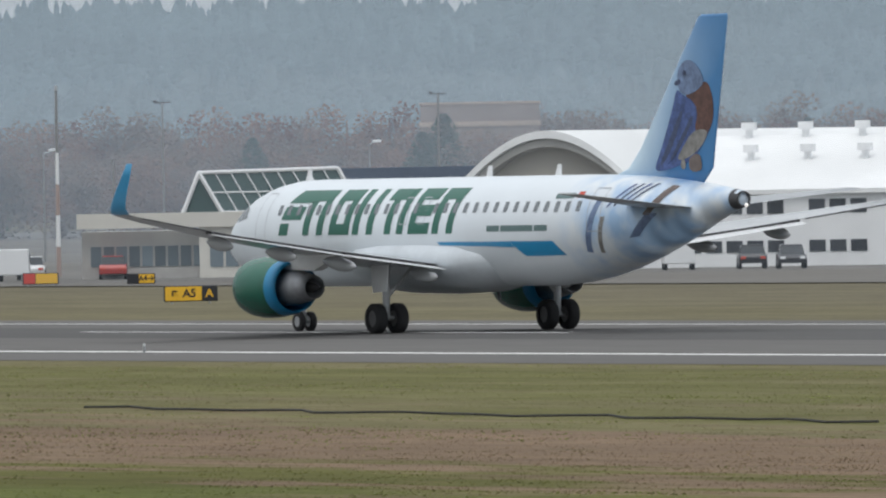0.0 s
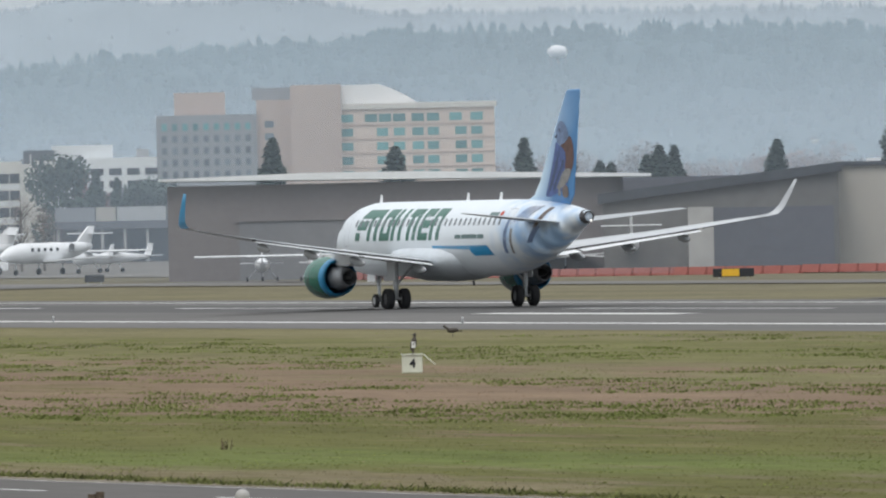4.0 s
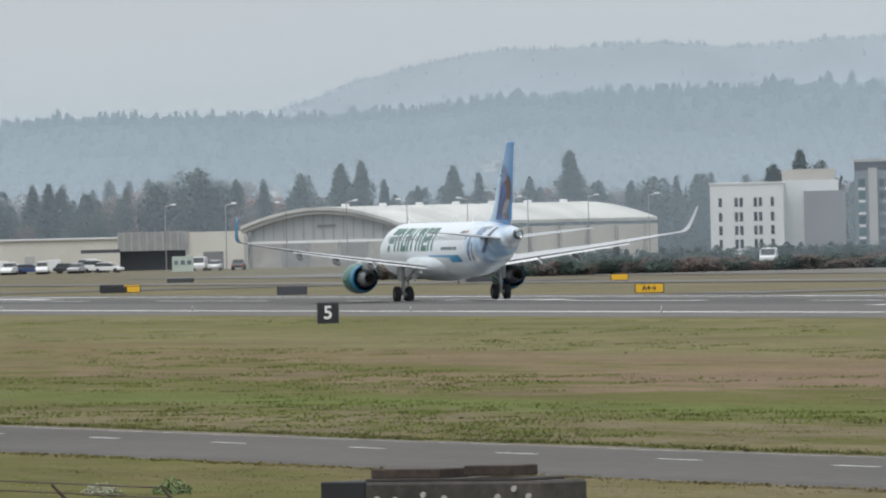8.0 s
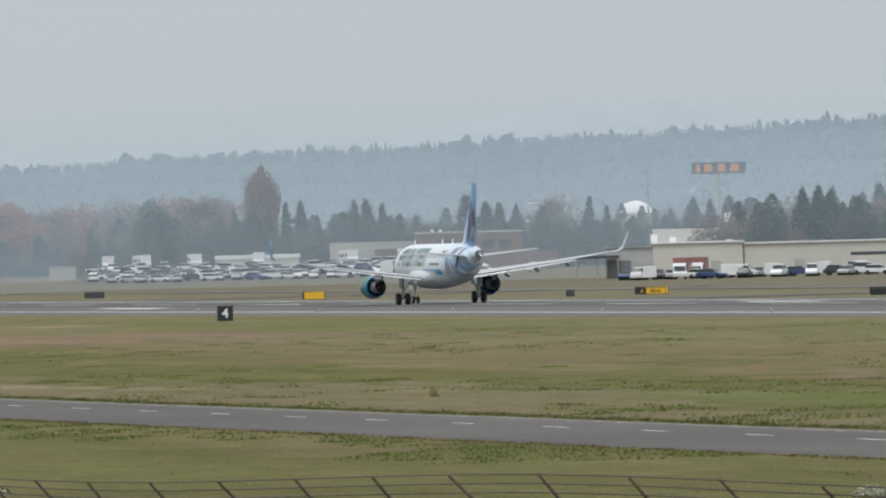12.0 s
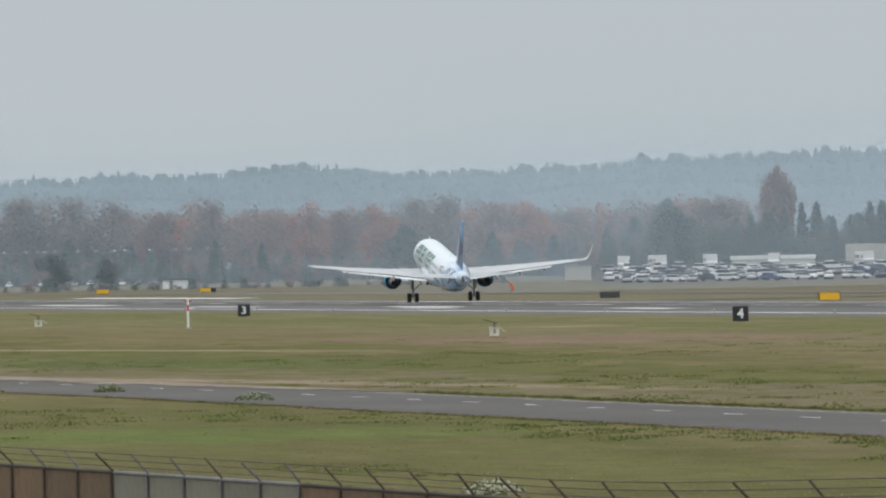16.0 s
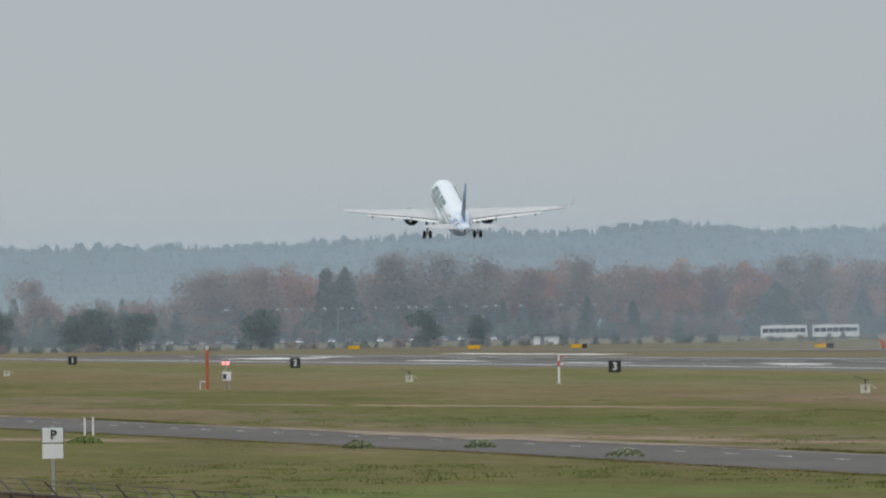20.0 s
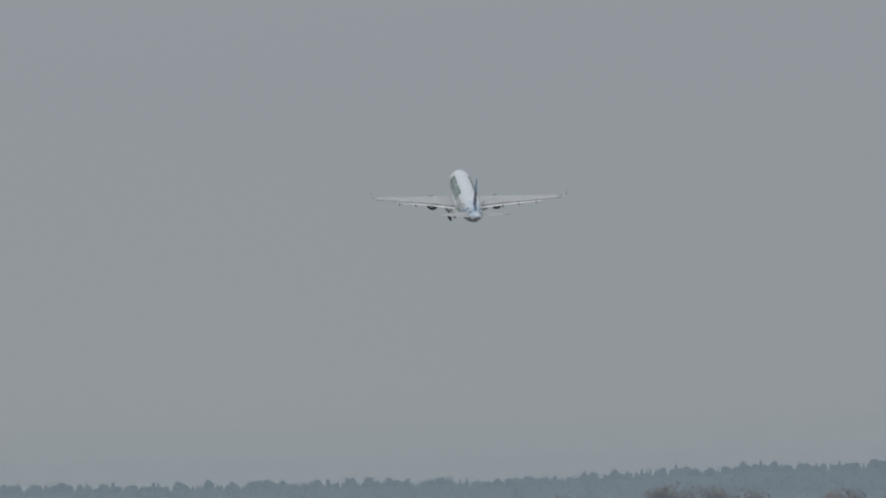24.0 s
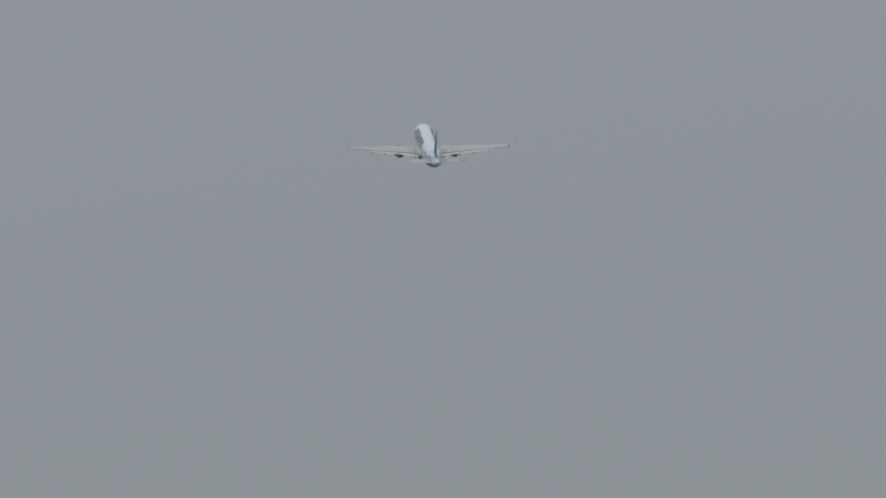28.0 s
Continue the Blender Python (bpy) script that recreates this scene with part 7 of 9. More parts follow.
# around the brick building and the tall sign
for p_, h, w in (((-2902.93, 524.87), 17.63, 1.8), ((-2899.64, 542.74), 14.99, 1.2), ((-2908.73, 548.56), 15.72, 1.2), ((-2888.32, 548.81), 15.01, 1.1), ((-2897.42, 554.51), 17.50, 1.1), ((-2896.73, 558.08), 17.67, 1.2), ((-2905.81, 563.82), 14.23, 1.2),
                 ((-2894.86, 567.73), 15.12, 1.2), ((-2904.12, 572.44), 17.50, 1.2), ((-2893.76, 573.28), 17.66, 1.2), ((-2902.81, 579.06), 16.51, 1.2), ((-2892.21, 581.07), 13.94, 1.3), ((-2901.21, 587.01), 13.59, 1.3), ((-2889.03, 596.64), 18.10, 1.7), ((-2897.87, 603.29), 16.39, 1.2), ((-2887.42, 604.42), 16.00, 1.2), ((-2896.37, 610.44), 15.38, 1.2),
                 ((-2904.52, 620.19), 12.08, 1.3), ((-2882.92, 625.50), 17.03, 1.2), ((-2891.83, 631.58), 14.80, 1.2), ((-2877.60, 649.57), 16.10, 1.2), ((-2876.70, 653.51), 15.45, 1.3), ((-2875.66, 658.11), 16.27, 1.3), ((-2884.34, 664.95), 16.04, 1.3), ((-2883.43, 668.90), 15.12, 1.2), ((-2871.73, 675.03), 17.96, 1.1), ((-2870.83, 678.83), 18.12, 1.1), ((-2879.79, 684.42), 17.94, 1.1),
                 ((-2819.81, 677.24), 16.18, 1.4), ((-2818.88, 681.10), 18.46, 1.3), ((-2817.79, 685.61), 18.07, 1.4), ((-2816.69, 690.11), 18.47, 1.3), ((-2765.41, 689.19), 20.68, 1.6), ((-2812.55, 706.80), 18.27, 1.3), ((-2790.80, 711.22), 17.66, 1.3)):
    kind = rnd.choice((*FAR_FIR[:3], *FAR_FIR[:3], ROUND[1]))
    plant(kind, p_, h, rnd.uniform(0, 360), w * rnd.uniform(0.75, 1.05) * (0.65 if kind in ROUND else 1.0))
for p_, h in (((-2950.61, 542.11), 19.52), ((-2949.87, 546.15), 19.68), ((-2863.81, 707.89), 18.53), ((-2859.72, 724.21), 18.07), ((-2982.76, 636.90), 17.86)):
    plant(LEAFY[1], p_, h, rnd.uniform(0, 360), 1.2)
for p_, h in (((-2997.04, 565.92), 26.03), ((-2986.90, 565.70), 27.73), ((-2996.34, 569.61), 24.82)):
    plant(LEAFY[4], p_, h, rnd.uniform(0, 360), 0.62)
belt(76.8, 79.9, 3200, 34, 10.0, 15.0, [TW, RU, FI], 1.3)
# the long autumn row past the runway's end
for p_, h, kind, w in (((-3770.01, 476.46), 28.09, 1, 1.2), ((-3767.80, 493.66), 27.76, 1, 1.2), ((-3766.15, 506.05), 26.30, 1, 1.2), ((-3665.22, 506.12), 21.61, 3, 1.1), ((-3762.04, 535.78), 26.06, 1, 1.1), ((-3708.25, 558.05), 24.35, 2, 1.1), ((-3756.39, 574.07), 21.83, 3, 1.0), ((-3705.29, 577.35), 22.77, 2, 1.1), ((-3752.72, 597.56), 25.18, 1, 1.1),
                       ((-3751.15, 607.33), 26.02, 1, 1.2), ((-3699.58, 612.85), 23.43, 0, 1.1), ((-3648.70, 614.02), 22.67, 2, 1.3), ((-3744.92, 644.64), 20.77, 1, 1.1), ((-3541.07, 648.73), 20.86, 1, 1.2), ((-3539.88, 655.19), 22.70, 1, 1.2), ((-3759.68, 552.10), 21.92, 0, 1.2),
                       ((-3782.11, 368.33), 21.34, 0, 1.0), ((-3776.52, 421.81), 22.91, 1, 1.3), ((-3774.75, 437.33), 24.05, 0, 1.3), ((-3769.95, 476.95), 27.05, 1, 1.2)):
    plant(LEAFY[kind], p_, h, rnd.uniform(0, 360), w)
for p_, h, w in (((-3474.63, 420.62), 21.10, 1.2), ((-3473.92, 426.48), 21.31, 1.4), ((-3464.92, 494.27), 12.46, 1.3), ((-3463.05, 507.25), 11.08, 1.3), ((-3456.96, 547.23), 15.40, 2.6), ((-3453.00, 571.68), 13.00, 1.5), ((-3450.08, 589.02), 12.17, 1.6), ((-3398.30, 595.04), 13.68, 1.2), ((-3396.96, 602.64), 16.52, 1.6), ((-3346.14, 602.77), 21.00, 1.9),
                 ((-3345.04, 608.87), 15.14, 1.4), ((-3342.08, 624.89), 17.30, 1.3), ((-3340.79, 631.75), 18.54, 1.4), ((-3468.23, 470.53), 11.81, 1.3), ((-3470.55, 453.11), 13.27, 1.6),
                 ((-3573.76, 433.90), 22.13, 0.9), ((-3573.16, 438.80), 22.04, 0.9)):
    plant(DARK_FIR[1 if w > 1.3 else 0], p_, h, rnd.uniform(0, 360), w * 0.8)
# rounded evergreens beside the far road
for k, (p_, h, w) in enumerate((((-2789.61, 240.94), 14.25, 1.0), ((-2796.29, 244.99), 14.32, 1.0), ((-2802.87, 250.08), 11.43, 1.1), ((-2788.58, 252.65), 10.98, 1.0), ((-2796.84, 238.61), 9.71, 1.2), ((-2801.99, 259.67), 9.72, 0.9), ((-2787.66, 262.58), 9.52, 0.9), ((-2792.97, 280.33), 8.70, 1.2), ((-2799.54, 284.86), 10.04, 1.3), ((-2785.32, 286.37), 7.82, 1.2), ((-2791.42, 295.37), 8.95, 1.2), ((-2795.33, 323.57), 9.48, 1.4), ((-2776.84, 359.41), 8.55, 1.2), ((-2782.27, 371.75), 7.32, 1.2))):
    plant(ROUND[k % 2], p_, h, rnd.uniform(0, 360), w)
belt(79.4, 83.7, 3900, 170, 18.0, 27.0, [TW, RU, RU, TW, MA, OR, TW], 0.85)
belt(83.5, 87.0, 3900, 70, 12.0, 17.0, [TW, RU, TW, FI], 1.1)
belt(79.0, 88.0, 3700, 150, 6.0, 10.0, [TW, MA, FI, TW], 1.7)
belt(79.2, 88.0, 3470, 230, 3.5, 7.0, [(NEEDLE, False), HE, (NEEDLE, True), MA], 1.9)
belt(80.0, 87.0, 3560, 70, 6.0, 11.0, [FI, FI, MA, FI], 1.3)

# ---- vehicles and parked aeroplanes ----
GLASS_CAR = mat("vehicle_glass", (0.03, 0.035, 0.04), 0.1)


def wheels(parent, xs, half, r=0.33, wd=0.22):
    for x in xs:
        for s in (-1, 1):
            w = part("wheel", tube(bmesh.new(), (x, s * half - wd / 2, r), (x, s * half + wd / 2, r), r, n=14), RUBBER, parent)
            part("rim", tube(bmesh.new(), (x, s * (half + wd / 2 + 0.005) - 0.01, r), (x, s * (half + wd / 2 + 0.005) + 0.01, r), r * 0.55, n=10), STEEL, w)


def profile_body(parent, name, outline, half, material, taper=0.0, z_taper=9.0):
    """A side outline in x and z made as wide as the vehicle, narrowing above z_taper."""
    bm = bmesh.new()
    prism(bm, outline, -half, half)
    for v in bm.verts:
        if v.co.z > z_taper:
            v.co.y *= 1 - taper
    bmesh.ops.bevel(bm, geom=bm.edges[:], offset=0.05, segments=1, affect="EDGES")
    return part(name, bm, material, parent)


def car(color, name="parked_car", label="parked car"):
    paint = mat("car_paint", color, 0.3, stain=0.04)
    c = thing(name, 0, -950, 0, 0, label, "car", "parked cars")
    profile_body(c, "body", [(-2.2, 0.35), (2.2, 0.35), (2.25, 0.7), (1.2, 0.92), (-2.1, 0.95), (-2.25, 0.7)], 0.88, paint)
    profile_body(c, "cabin", [(-1.9, 0.9), (1.15, 0.9), (0.45, 1.45), (-1.4, 1.47)], 0.80, GLASS_CAR, 0.14, 1.2)
    profile_body(c, "roof", [(-1.42, 1.44), (0.5, 1.42), (0.42, 1.50), (-1.35, 1.52)], 0.69, paint)
    for x, m in ((2.2, WHITE), (-2.2, RED)):
        for s in (-0.62, 0.62):
            part("lamp", boxes(((x - 0.06, s - 0.16, 0.62), (x + 0.06, s + 0.16, 0.78))), m, c)
    wheels(c, (-1.35, 1.35), 0.8)
    return c


def van(color=(0.75, 0.76, 0.77), name="panel_van", label="white panel van parked in the open"):
    paint = mat("van_paint", color, 0.35, stain=0.05)
    c = thing(name, 0, -955, 0, 0, label, "van", "parked vans")
    profile_body(c, "body", [(-2.6, 0.4), (2.5, 0.4), (2.6, 0.95), (2.05, 1.15), (1.35, 2.0), (-2.6, 2.05)], 0.98, paint, 0.06, 1.6)
    part("side_window", boxes(((0.75, -1.0, 1.2), (1.5, 1.0, 1.75))), GLASS_CAR, c)
    profile_body(c, "windscreen", [(2.03, 1.2), (1.42, 1.94), (1.47, 1.96), (2.1, 1.2)], 0.85, GLASS_CAR)
    wheels(c, (-1.6, 1.65), 0.86, 0.36)
    return c


def box_truck(box_color=(0.74, 0.75, 0.76), label="white box truck parked on the apron"):
    paint = mat("truck_paint", box_color, 0.4, stain=0.06)
    c = thing("box_truck", 0, -960, 0, 0, label, "truck", "parked trucks")
    part("cargo_box", boxes(((-3.6, -1.15, 0.95), (1.3, 1.15, 3.1)), bevel=0.05), paint, c)
    profile_body(c, "cab", [(1.45, 0.5), (3.5, 0.5), (3.55, 1.2), (2.9, 1.35), (2.5, 2.2), (1.45, 2.25)], 1.0, WHITE)
    part("chassis", boxes(((-3.5, -0.5, 0.6), (1.5, 0.5, 0.95))), DARK, c)
    part("side_window", boxes(((1.75, -1.02, 1.35), (2.5, 1.02, 1.95))), GLASS_CAR, c)
    wheels(c, (-2.3, 2.7), 0.92, 0.45, 0.28)
    return c


def tank_truck(long=1.0, label="white fuel truck with a cylindrical tank"):
    c = thing("fuel_truck", 0, -965, 0, 0, label, "truck", "fuel trucks")
    bm = bmesh.new()
    n = 18
    rg = [[(x, 1.1 * r * math.cos(2 * math.pi * k / n), 1.75 + 0.72 * r * math.sin(2 * math.pi * k / n)) for k in range(n)] for x, r in ((-3.6 * long, 0.8), (-3.45 * long, 1.0), (0.95, 1.0), (1.1, 0.8))]
    part("tank", rings_mesh(rg), WHITE, c, smooth=True)
    profile_body(c, "cab", [(1.4, 0.5), (4.0, 0.5), (4.05, 1.2), (3.0, 1.35), (2.6, 2.1), (1.4, 2.15)], 1.0, WHITE)
    part("side_window", boxes(((1.75, -1.02, 1.3), (2.6, 1.02, 1.9))), GLASS_CAR, c)
    part("chassis", boxes(((-3.7 * long, -0.9, 0.6), (1.5, 0.9, 1.0))), DARK, c)
    part("valve_box", boxes(((-1.6, -1.12, 0.55), (-0.2, -0.9, 1.05))), STEEL, c)
    wheels(c, ((-2.9 * long, -1.9 * long, 3.0) if long > 0.8 else (-1.7, 3.0)), 0.9, 0.45, 0.28)
    return c


def business_jet(label="parked white business jet with rear engines"):
    c = thing("business_jet", 0, -970, 0, 0, label, "aeroplane", "parked jets")
    n = 18
    rg = []
    for x, r, z in ((7.0, 0.05, 1.75), (6.5, 0.4, 1.8), (5.2, 0.8, 1.95), (3.5, 0.98, 2.05), (-2.5, 0.98, 2.05), (-5.0, 0.7, 2.3), (-7.5, 0.25, 2.6)):
        rg.append([(x, r * math.cos(2 * math.pi * k / n), z + r * math.sin(2 * math.pi * k / n)) for k in range(n)])
    part("fuselage", rings_mesh(rg), WHITE, c, smooth=True)
    for s in (-1, 1):
        bm = bmesh.new()
        vs = [bm.verts.new(p) for p in ((1.2, s * 0.7, 1.35), (-1.6, s * 0.7, 1.35), (-2.6, s * 7.5, 1.75), (-1.7, s * 7.5, 1.75), (1.2, s * 0.7, 1.2), (-1.6, s * 0.7, 1.2), (-2.6, s * 7.5, 1.68), (-1.7, s * 7.5, 1.68))]
        for q in ((0, 1, 2, 3), (7, 6, 5, 4), (0, 4, 5, 1), (1, 5, 6, 2), (2, 6, 7, 3), (3, 7, 4, 0)):
            bm.faces.new([vs[k] for k in q])
        part("wing", bm, WHITE, c)
        part("engine", lathe([(-2.6, 0.36), (-2.8, 0.48), (-4.2, 0.48), (-4.9, 0.36), (-4.9, 0.05)], 16), WHITE, c, smooth=True).location = (0, s * 1.35, 2.55)
        part("tailplane", boxes(((-7.9, min(0, s * 2.4), 3.75), (-7.0, max(0, s * 2.4), 3.84)), bevel=0.03), WHITE, c)
        part("tyre", tube(bmesh.new(), (-1.0, s * 1.4 - 0.1, 0.3), (-1.0, s * 1.4 + 0.1, 0.3), 0.3, n=12), RUBBER, c)
        part("gear_leg", tube(bmesh.new(), (-1.0, s * 1.4, 0.3), (-1.0, s * 1.4, 1.4), 0.06), STEEL, c)
        for k in range(5):
            part("cabin_window", boxes(((3.0 - k * 1.0, s * 0.95 - 0.06, 2.2), (3.35 - k * 1.0, s * 0.95 + 0.06, 2.55)), bevel=0.03), GLASS_CAR, c)
    bm = bmesh.new()
    prism(bm, [(-4.8, 2.7), (-7.4, 2.7), (-8.1, 4.5), (-7.2, 4.5)], -0.09, 0.09)
    part("fin", bm, WHITE, c)
    part("nose_leg", tube(bmesh.new(), (4.6, 0, 0.25), (4.6, 0, 1.4), 0.06), STEEL, c)
    part("tyre", tube(bmesh.new(), (4.6, -0.1, 0.25), (4.6, 0.1, 0.25), 0.25, n=12), RUBBER, c)
    return c


def light_plane():
    c = thing("light_aircraft", 0, -975, 0, 0, "parked white high-wing light aircraft", "aeroplane", "parked light aircraft")
    n = 14
    rg = [[(x, r * math.cos(2 * math.pi * k / n), z + r * math.sin(2 * math.pi * k / n)) for k in range(n)] for x, r, z in ((2.2, 0.25, 1.2), (1.6, 0.5, 1.25), (0.3, 0.62, 1.4), (-1.2, 0.5, 1.4), (-4.6, 0.15, 1.45))]
    part("fuselage", rings_mesh(rg), WHITE, c, smooth=True)
    part("wing", boxes(((-0.7, -5.4, 2.0), (0.8, 5.4, 2.15)), bevel=0.05), WHITE, c)
    part("tailplane", boxes(((-4.9, -1.7, 1.5), (-4.1, 1.7, 1.57)), bevel=0.02), WHITE, c)
    bm = bmesh.new()
    prism(bm, [(-3.9, 1.5), (-4.8, 1.5), (-5.1, 2.7), (-4.6, 2.7)], -0.05, 0.05)
    part("fin", bm, WHITE, c)
    for x, y in ((1.5, 0), (-0.3, 1.2), (-0.3, -1.2)):
        part("gear_leg", tube(bmesh.new(), (x, y * 0.4, 1.0), (x, y, 0.2), 0.05), STEEL, c)
        part("tyre", tube(bmesh.new(), (x, y - 0.08, 0.2), (x, y + 0.08, 0.2), 0.2, n=12), RUBBER, c)
    return c


def motorhome():
    c = thing("motorhome", 0, -980, 0, 0, "white motorhome with a grey side stripe", "vehicle", "parked motorhomes")
    profile_body(c, "body", [(-4.2, 0.5), (3.6, 0.5), (4.0, 1.4), (3.5, 1.6), (3.6, 3.2), (-4.2, 3.2)], 1.2, WHITE)
    for x0, x1 in ((-3.5, -2.0), (-1.3, 0.2), (2.0, 3.3)):
        part("side_window", boxes(((x0, -1.22, 1.7), (x1, 1.22, 2.4))), GLASS_CAR, c)
    part("stripe", boxes(((-4.1, -1.215, 1.1), (3.5, 1.215, 1.3))), STEEL, c)
    wheels(c, (-2.4, 2.6), 1.0, 0.42, 0.26)
    return c


CARS = [car(c, label=l) for c, l in (((0.03, 0.03, 0.035), "parked dark car on the apron"), ((0.72, 0.73, 0.74), "white car parked on the tarmac"), ((0.30, 0.31, 0.33), "silver-grey car parked on the apron"), ((0.03, 0.05, 0.12), "parked dark blue car"), ((0.40, 0.04, 0.03), "red car parked on the apron"))]
VAN, TRUCK, TANKER, SMALL_TANKER = van(), box_truck(), tank_truck(1.3), tank_truck(0.62, "white pickup truck carrying a fuel tank")
JET, LIGHT, HOME = business_jet(), light_plane(), motorhome()
RED_TRAILER = box_truck((0.26, 0.12, 0.11), "truck with a red cargo box")


def park(kind, p_, turn, size=1.0):
    m = pose(p_[0], p_[1], 0.06 if p_[0] > -1500 and 362 < p_[1] < 900 else 0.0, 0, 0, turn) @ Matrix.Scale(size, 4)
    if kind in USED:
        c = copy_thing(kind, m)
        c.matrix_basis = m
        return c
    USED.add(kind)
    kind.matrix_basis = m
    return kind


rnd = random.Random(5)
# row of cars by the long shed
for k in range(12):
    b = 66.814 - k * 0.092
    park(CARS[(2, 1, 2, 1, 0, 1, 0, 0, 2, 1, 2, 0)[k]], polar(b, 952 + 6 * (k % 2)), rnd.choice((60, 240, 30, 200, 105)) + rnd.uniform(-12, 12), rnd.uniform(0.95, 1.15))
for p_, kind, turn in (((-691.04, 382.84), VAN, 150), ((-699.25, 388.65), CARS[1], 150), ((-687.96, 388.35), CARS[4], 150), ((-748.58, 391.98), TRUCK, 60), ((-747.60, 393.86), TRUCK, 60), ((-747.58, 396.03), TRUCK, 60), ((-746.62, 397.84), TRUCK, 60), ((-739.84, 397.79), TRUCK, 60), ((-740.60, 400.60), TRUCK, 60),
                       ((-774.47, 355.11), VAN, 330), ((-773.33, 364.67), TRUCK, 150), ((-773.54, 352.34), CARS[0], 150), ((-768.85, 362.45), TRUCK, 150), ((-919.89, 392.17), CARS[1], 330), ((-919.00, 394.27), CARS[4], 330),
                       ((-971.62, 398.07), JET, 165), ((-983.60, 395.14), JET, 165), ((-1128.21, 378.48), JET, 235), ((-1103.71, 372.90), TANKER, 72), ((-1145.85, 372.91), SMALL_TANKER, 72), ((-1106.03, 381.57), JET, 305), ((-1114.16, 388.65), LIGHT, 310), ((-1122.79, 394.25), LIGHT, 290), ((-940.52, 368.13), JET, 150), ((-919.57, 366.72), JET, 160), ((-932.70, 360.65), LIGHT, 200), ((-934.01, 357.24), VAN, 150),
                       ((-1186.68, 392.79), LIGHT, 150), ((-1228.22, 394.44), LIGHT, 150), ((-658.57, 417.96), CARS[0], 150), ((-653.02, 417.37), CARS[0], 330), ((-661.04, 414.04), VAN, 150), ((-1746.60, 435.20), VAN, 340), ((-1746.04, 437.43), CARS[1], 340), ((-1745.20, 440.77), CARS[0], 160), ((-1437.27, 429.24), VAN, 340), ((-1184.29, 399.94), JET, 200), ((-1198.65, 388.39), LIGHT, 180),
                       ((-925.35, 337.56), LIGHT, 160), ((-919.19, 339.83), LIGHT, 165), ((-922.15, 346.20), LIGHT, 140), ((-925.40, 351.76), VAN, 150), ((-921.36, 348.31), LIGHT, 200), ((-2197.50, 483.20), RED_TRAILER, 340), ((-2195.84, 490.72), CARS[2], 340), ((-2206.49, 488.87), CARS[3], 340), ((-2199.81, 495.83), CARS[3], 340), ((-2357.34, 476.41), RED_TRAILER, 350), ((-2360.70, 484.95), CARS[1], 350), ((-2358.42, 471.03), TRUCK, 170), ((-2445.60, 518.70), VAN, 340)):
    park(kind, p_, turn)
for p_, kind, turn, size in (((-759.34, 373.00), SMALL_TANKER, 64, 0.75), ((-760.5, 376.3), VAN, 244, 0.85), ((-754.46, 379.6), SMALL_TANKER, 244, 0.5)):
    park(kind, p_, turn, size)
# a crowded car lot on rising ground
def lot_car(color, label, tall=1.0):
    paint = mat("lot_car_paint", color, 0.3, stain=0.05)
    c = thing("parked_car", 0, -985, 0, 0, label, "car", "cars in the lot")
    profile_body(c, "body", [(-2.2, 0.35), (2.2, 0.35), (2.25, 0.7), (1.2, 0.92 * tall), (-2.1, 0.95 * tall), (-2.25, 0.7)], 0.88, paint)
    profile_body(c, "cabin", [(-1.95, 0.88 * tall), (1.15, 0.88 * tall), (0.45, 1.42 * tall), (-1.6, 1.44 * tall)], 0.80, GLASS_CAR, 0.14, 1.2)
    profile_body(c, "roof", [(-1.62, 1.42 * tall), (0.5, 1.40 * tall), (0.42, 1.50 * tall), (-1.55, 1.52 * tall)], 0.70, paint)
    for x in (-1.35, 1.35):
        part("wheelset", tube(bmesh.new(), (x, -0.9, 0.33), (x, 0.9, 0.33), 0.33, n=12), RUBBER, c)
    return c


LOT_CARS = [lot_car(*a) for a in (((0.72, 0.73, 0.74), "white car in a crowded lot"), ((0.40, 0.41, 0.43), "silver car in a crowded lot"), ((0.04, 0.04, 0.05), "black car in a crowded lot"), ((0.70, 0.71, 0.72), "white van-like car in a lot", 1.25), ((0.04, 0.07, 0.18), "dark blue car in the lot"), ((0.36, 0.05, 0.04), "dark red car in the lot"))]
LOT_A, LOT_B = 78.339, 80.08
LOT_RISE = lambda rng: 0.02 + 2.1 * (rng - 2430) / 210
vs, fs = [], []
for k in range(13):
    b = LOT_A - 0.04 + (LOT_B - LOT_A + 0.08) * k / 12
    for rng in (2424, 2660):
        vs.append((*polar(b, rng), LOT_RISE(rng)))
    vs.append((*polar(b, 2668), 0.0))
    if k:
        o = 3 * k
        fs += [(o - 3, o, o + 1, o - 2), (o - 2, o + 1, o + 2, o - 1)]
tagged(mesh_ob("pavement", vs, fs, ROADWAY), "grey asphalt car lot on rising ground", kind="structure")
for row in range(6):
    rng = 2440 + 38 * row
    for k in range(24):
        if rnd.random() < 0.1:
            continue
        b = LOT_A + (LOT_B - LOT_A) * (k + 0.5 + rnd.uniform(-0.3, 0.3)) / 24
        x, y = polar(b, rng + rnd.uniform(-6, 6))
        c = LOT_CARS[rnd.choice((0, 0, 0, 0, 1, 1, 1, 2, 3, 3, 4) if row < 4 else (0, 3, 3, 1, 0))]
        m = pose(x, y, LOT_RISE(math.hypot(x, y)) + 0.02, 0, 0, rnd.choice((-10, 170, 75, 60, -25)) + rnd.uniform(-12, 12))
        if c in USED:
            copy_thing(c, m)
        else:
            USED.add(c)
            c.matrix_basis = m
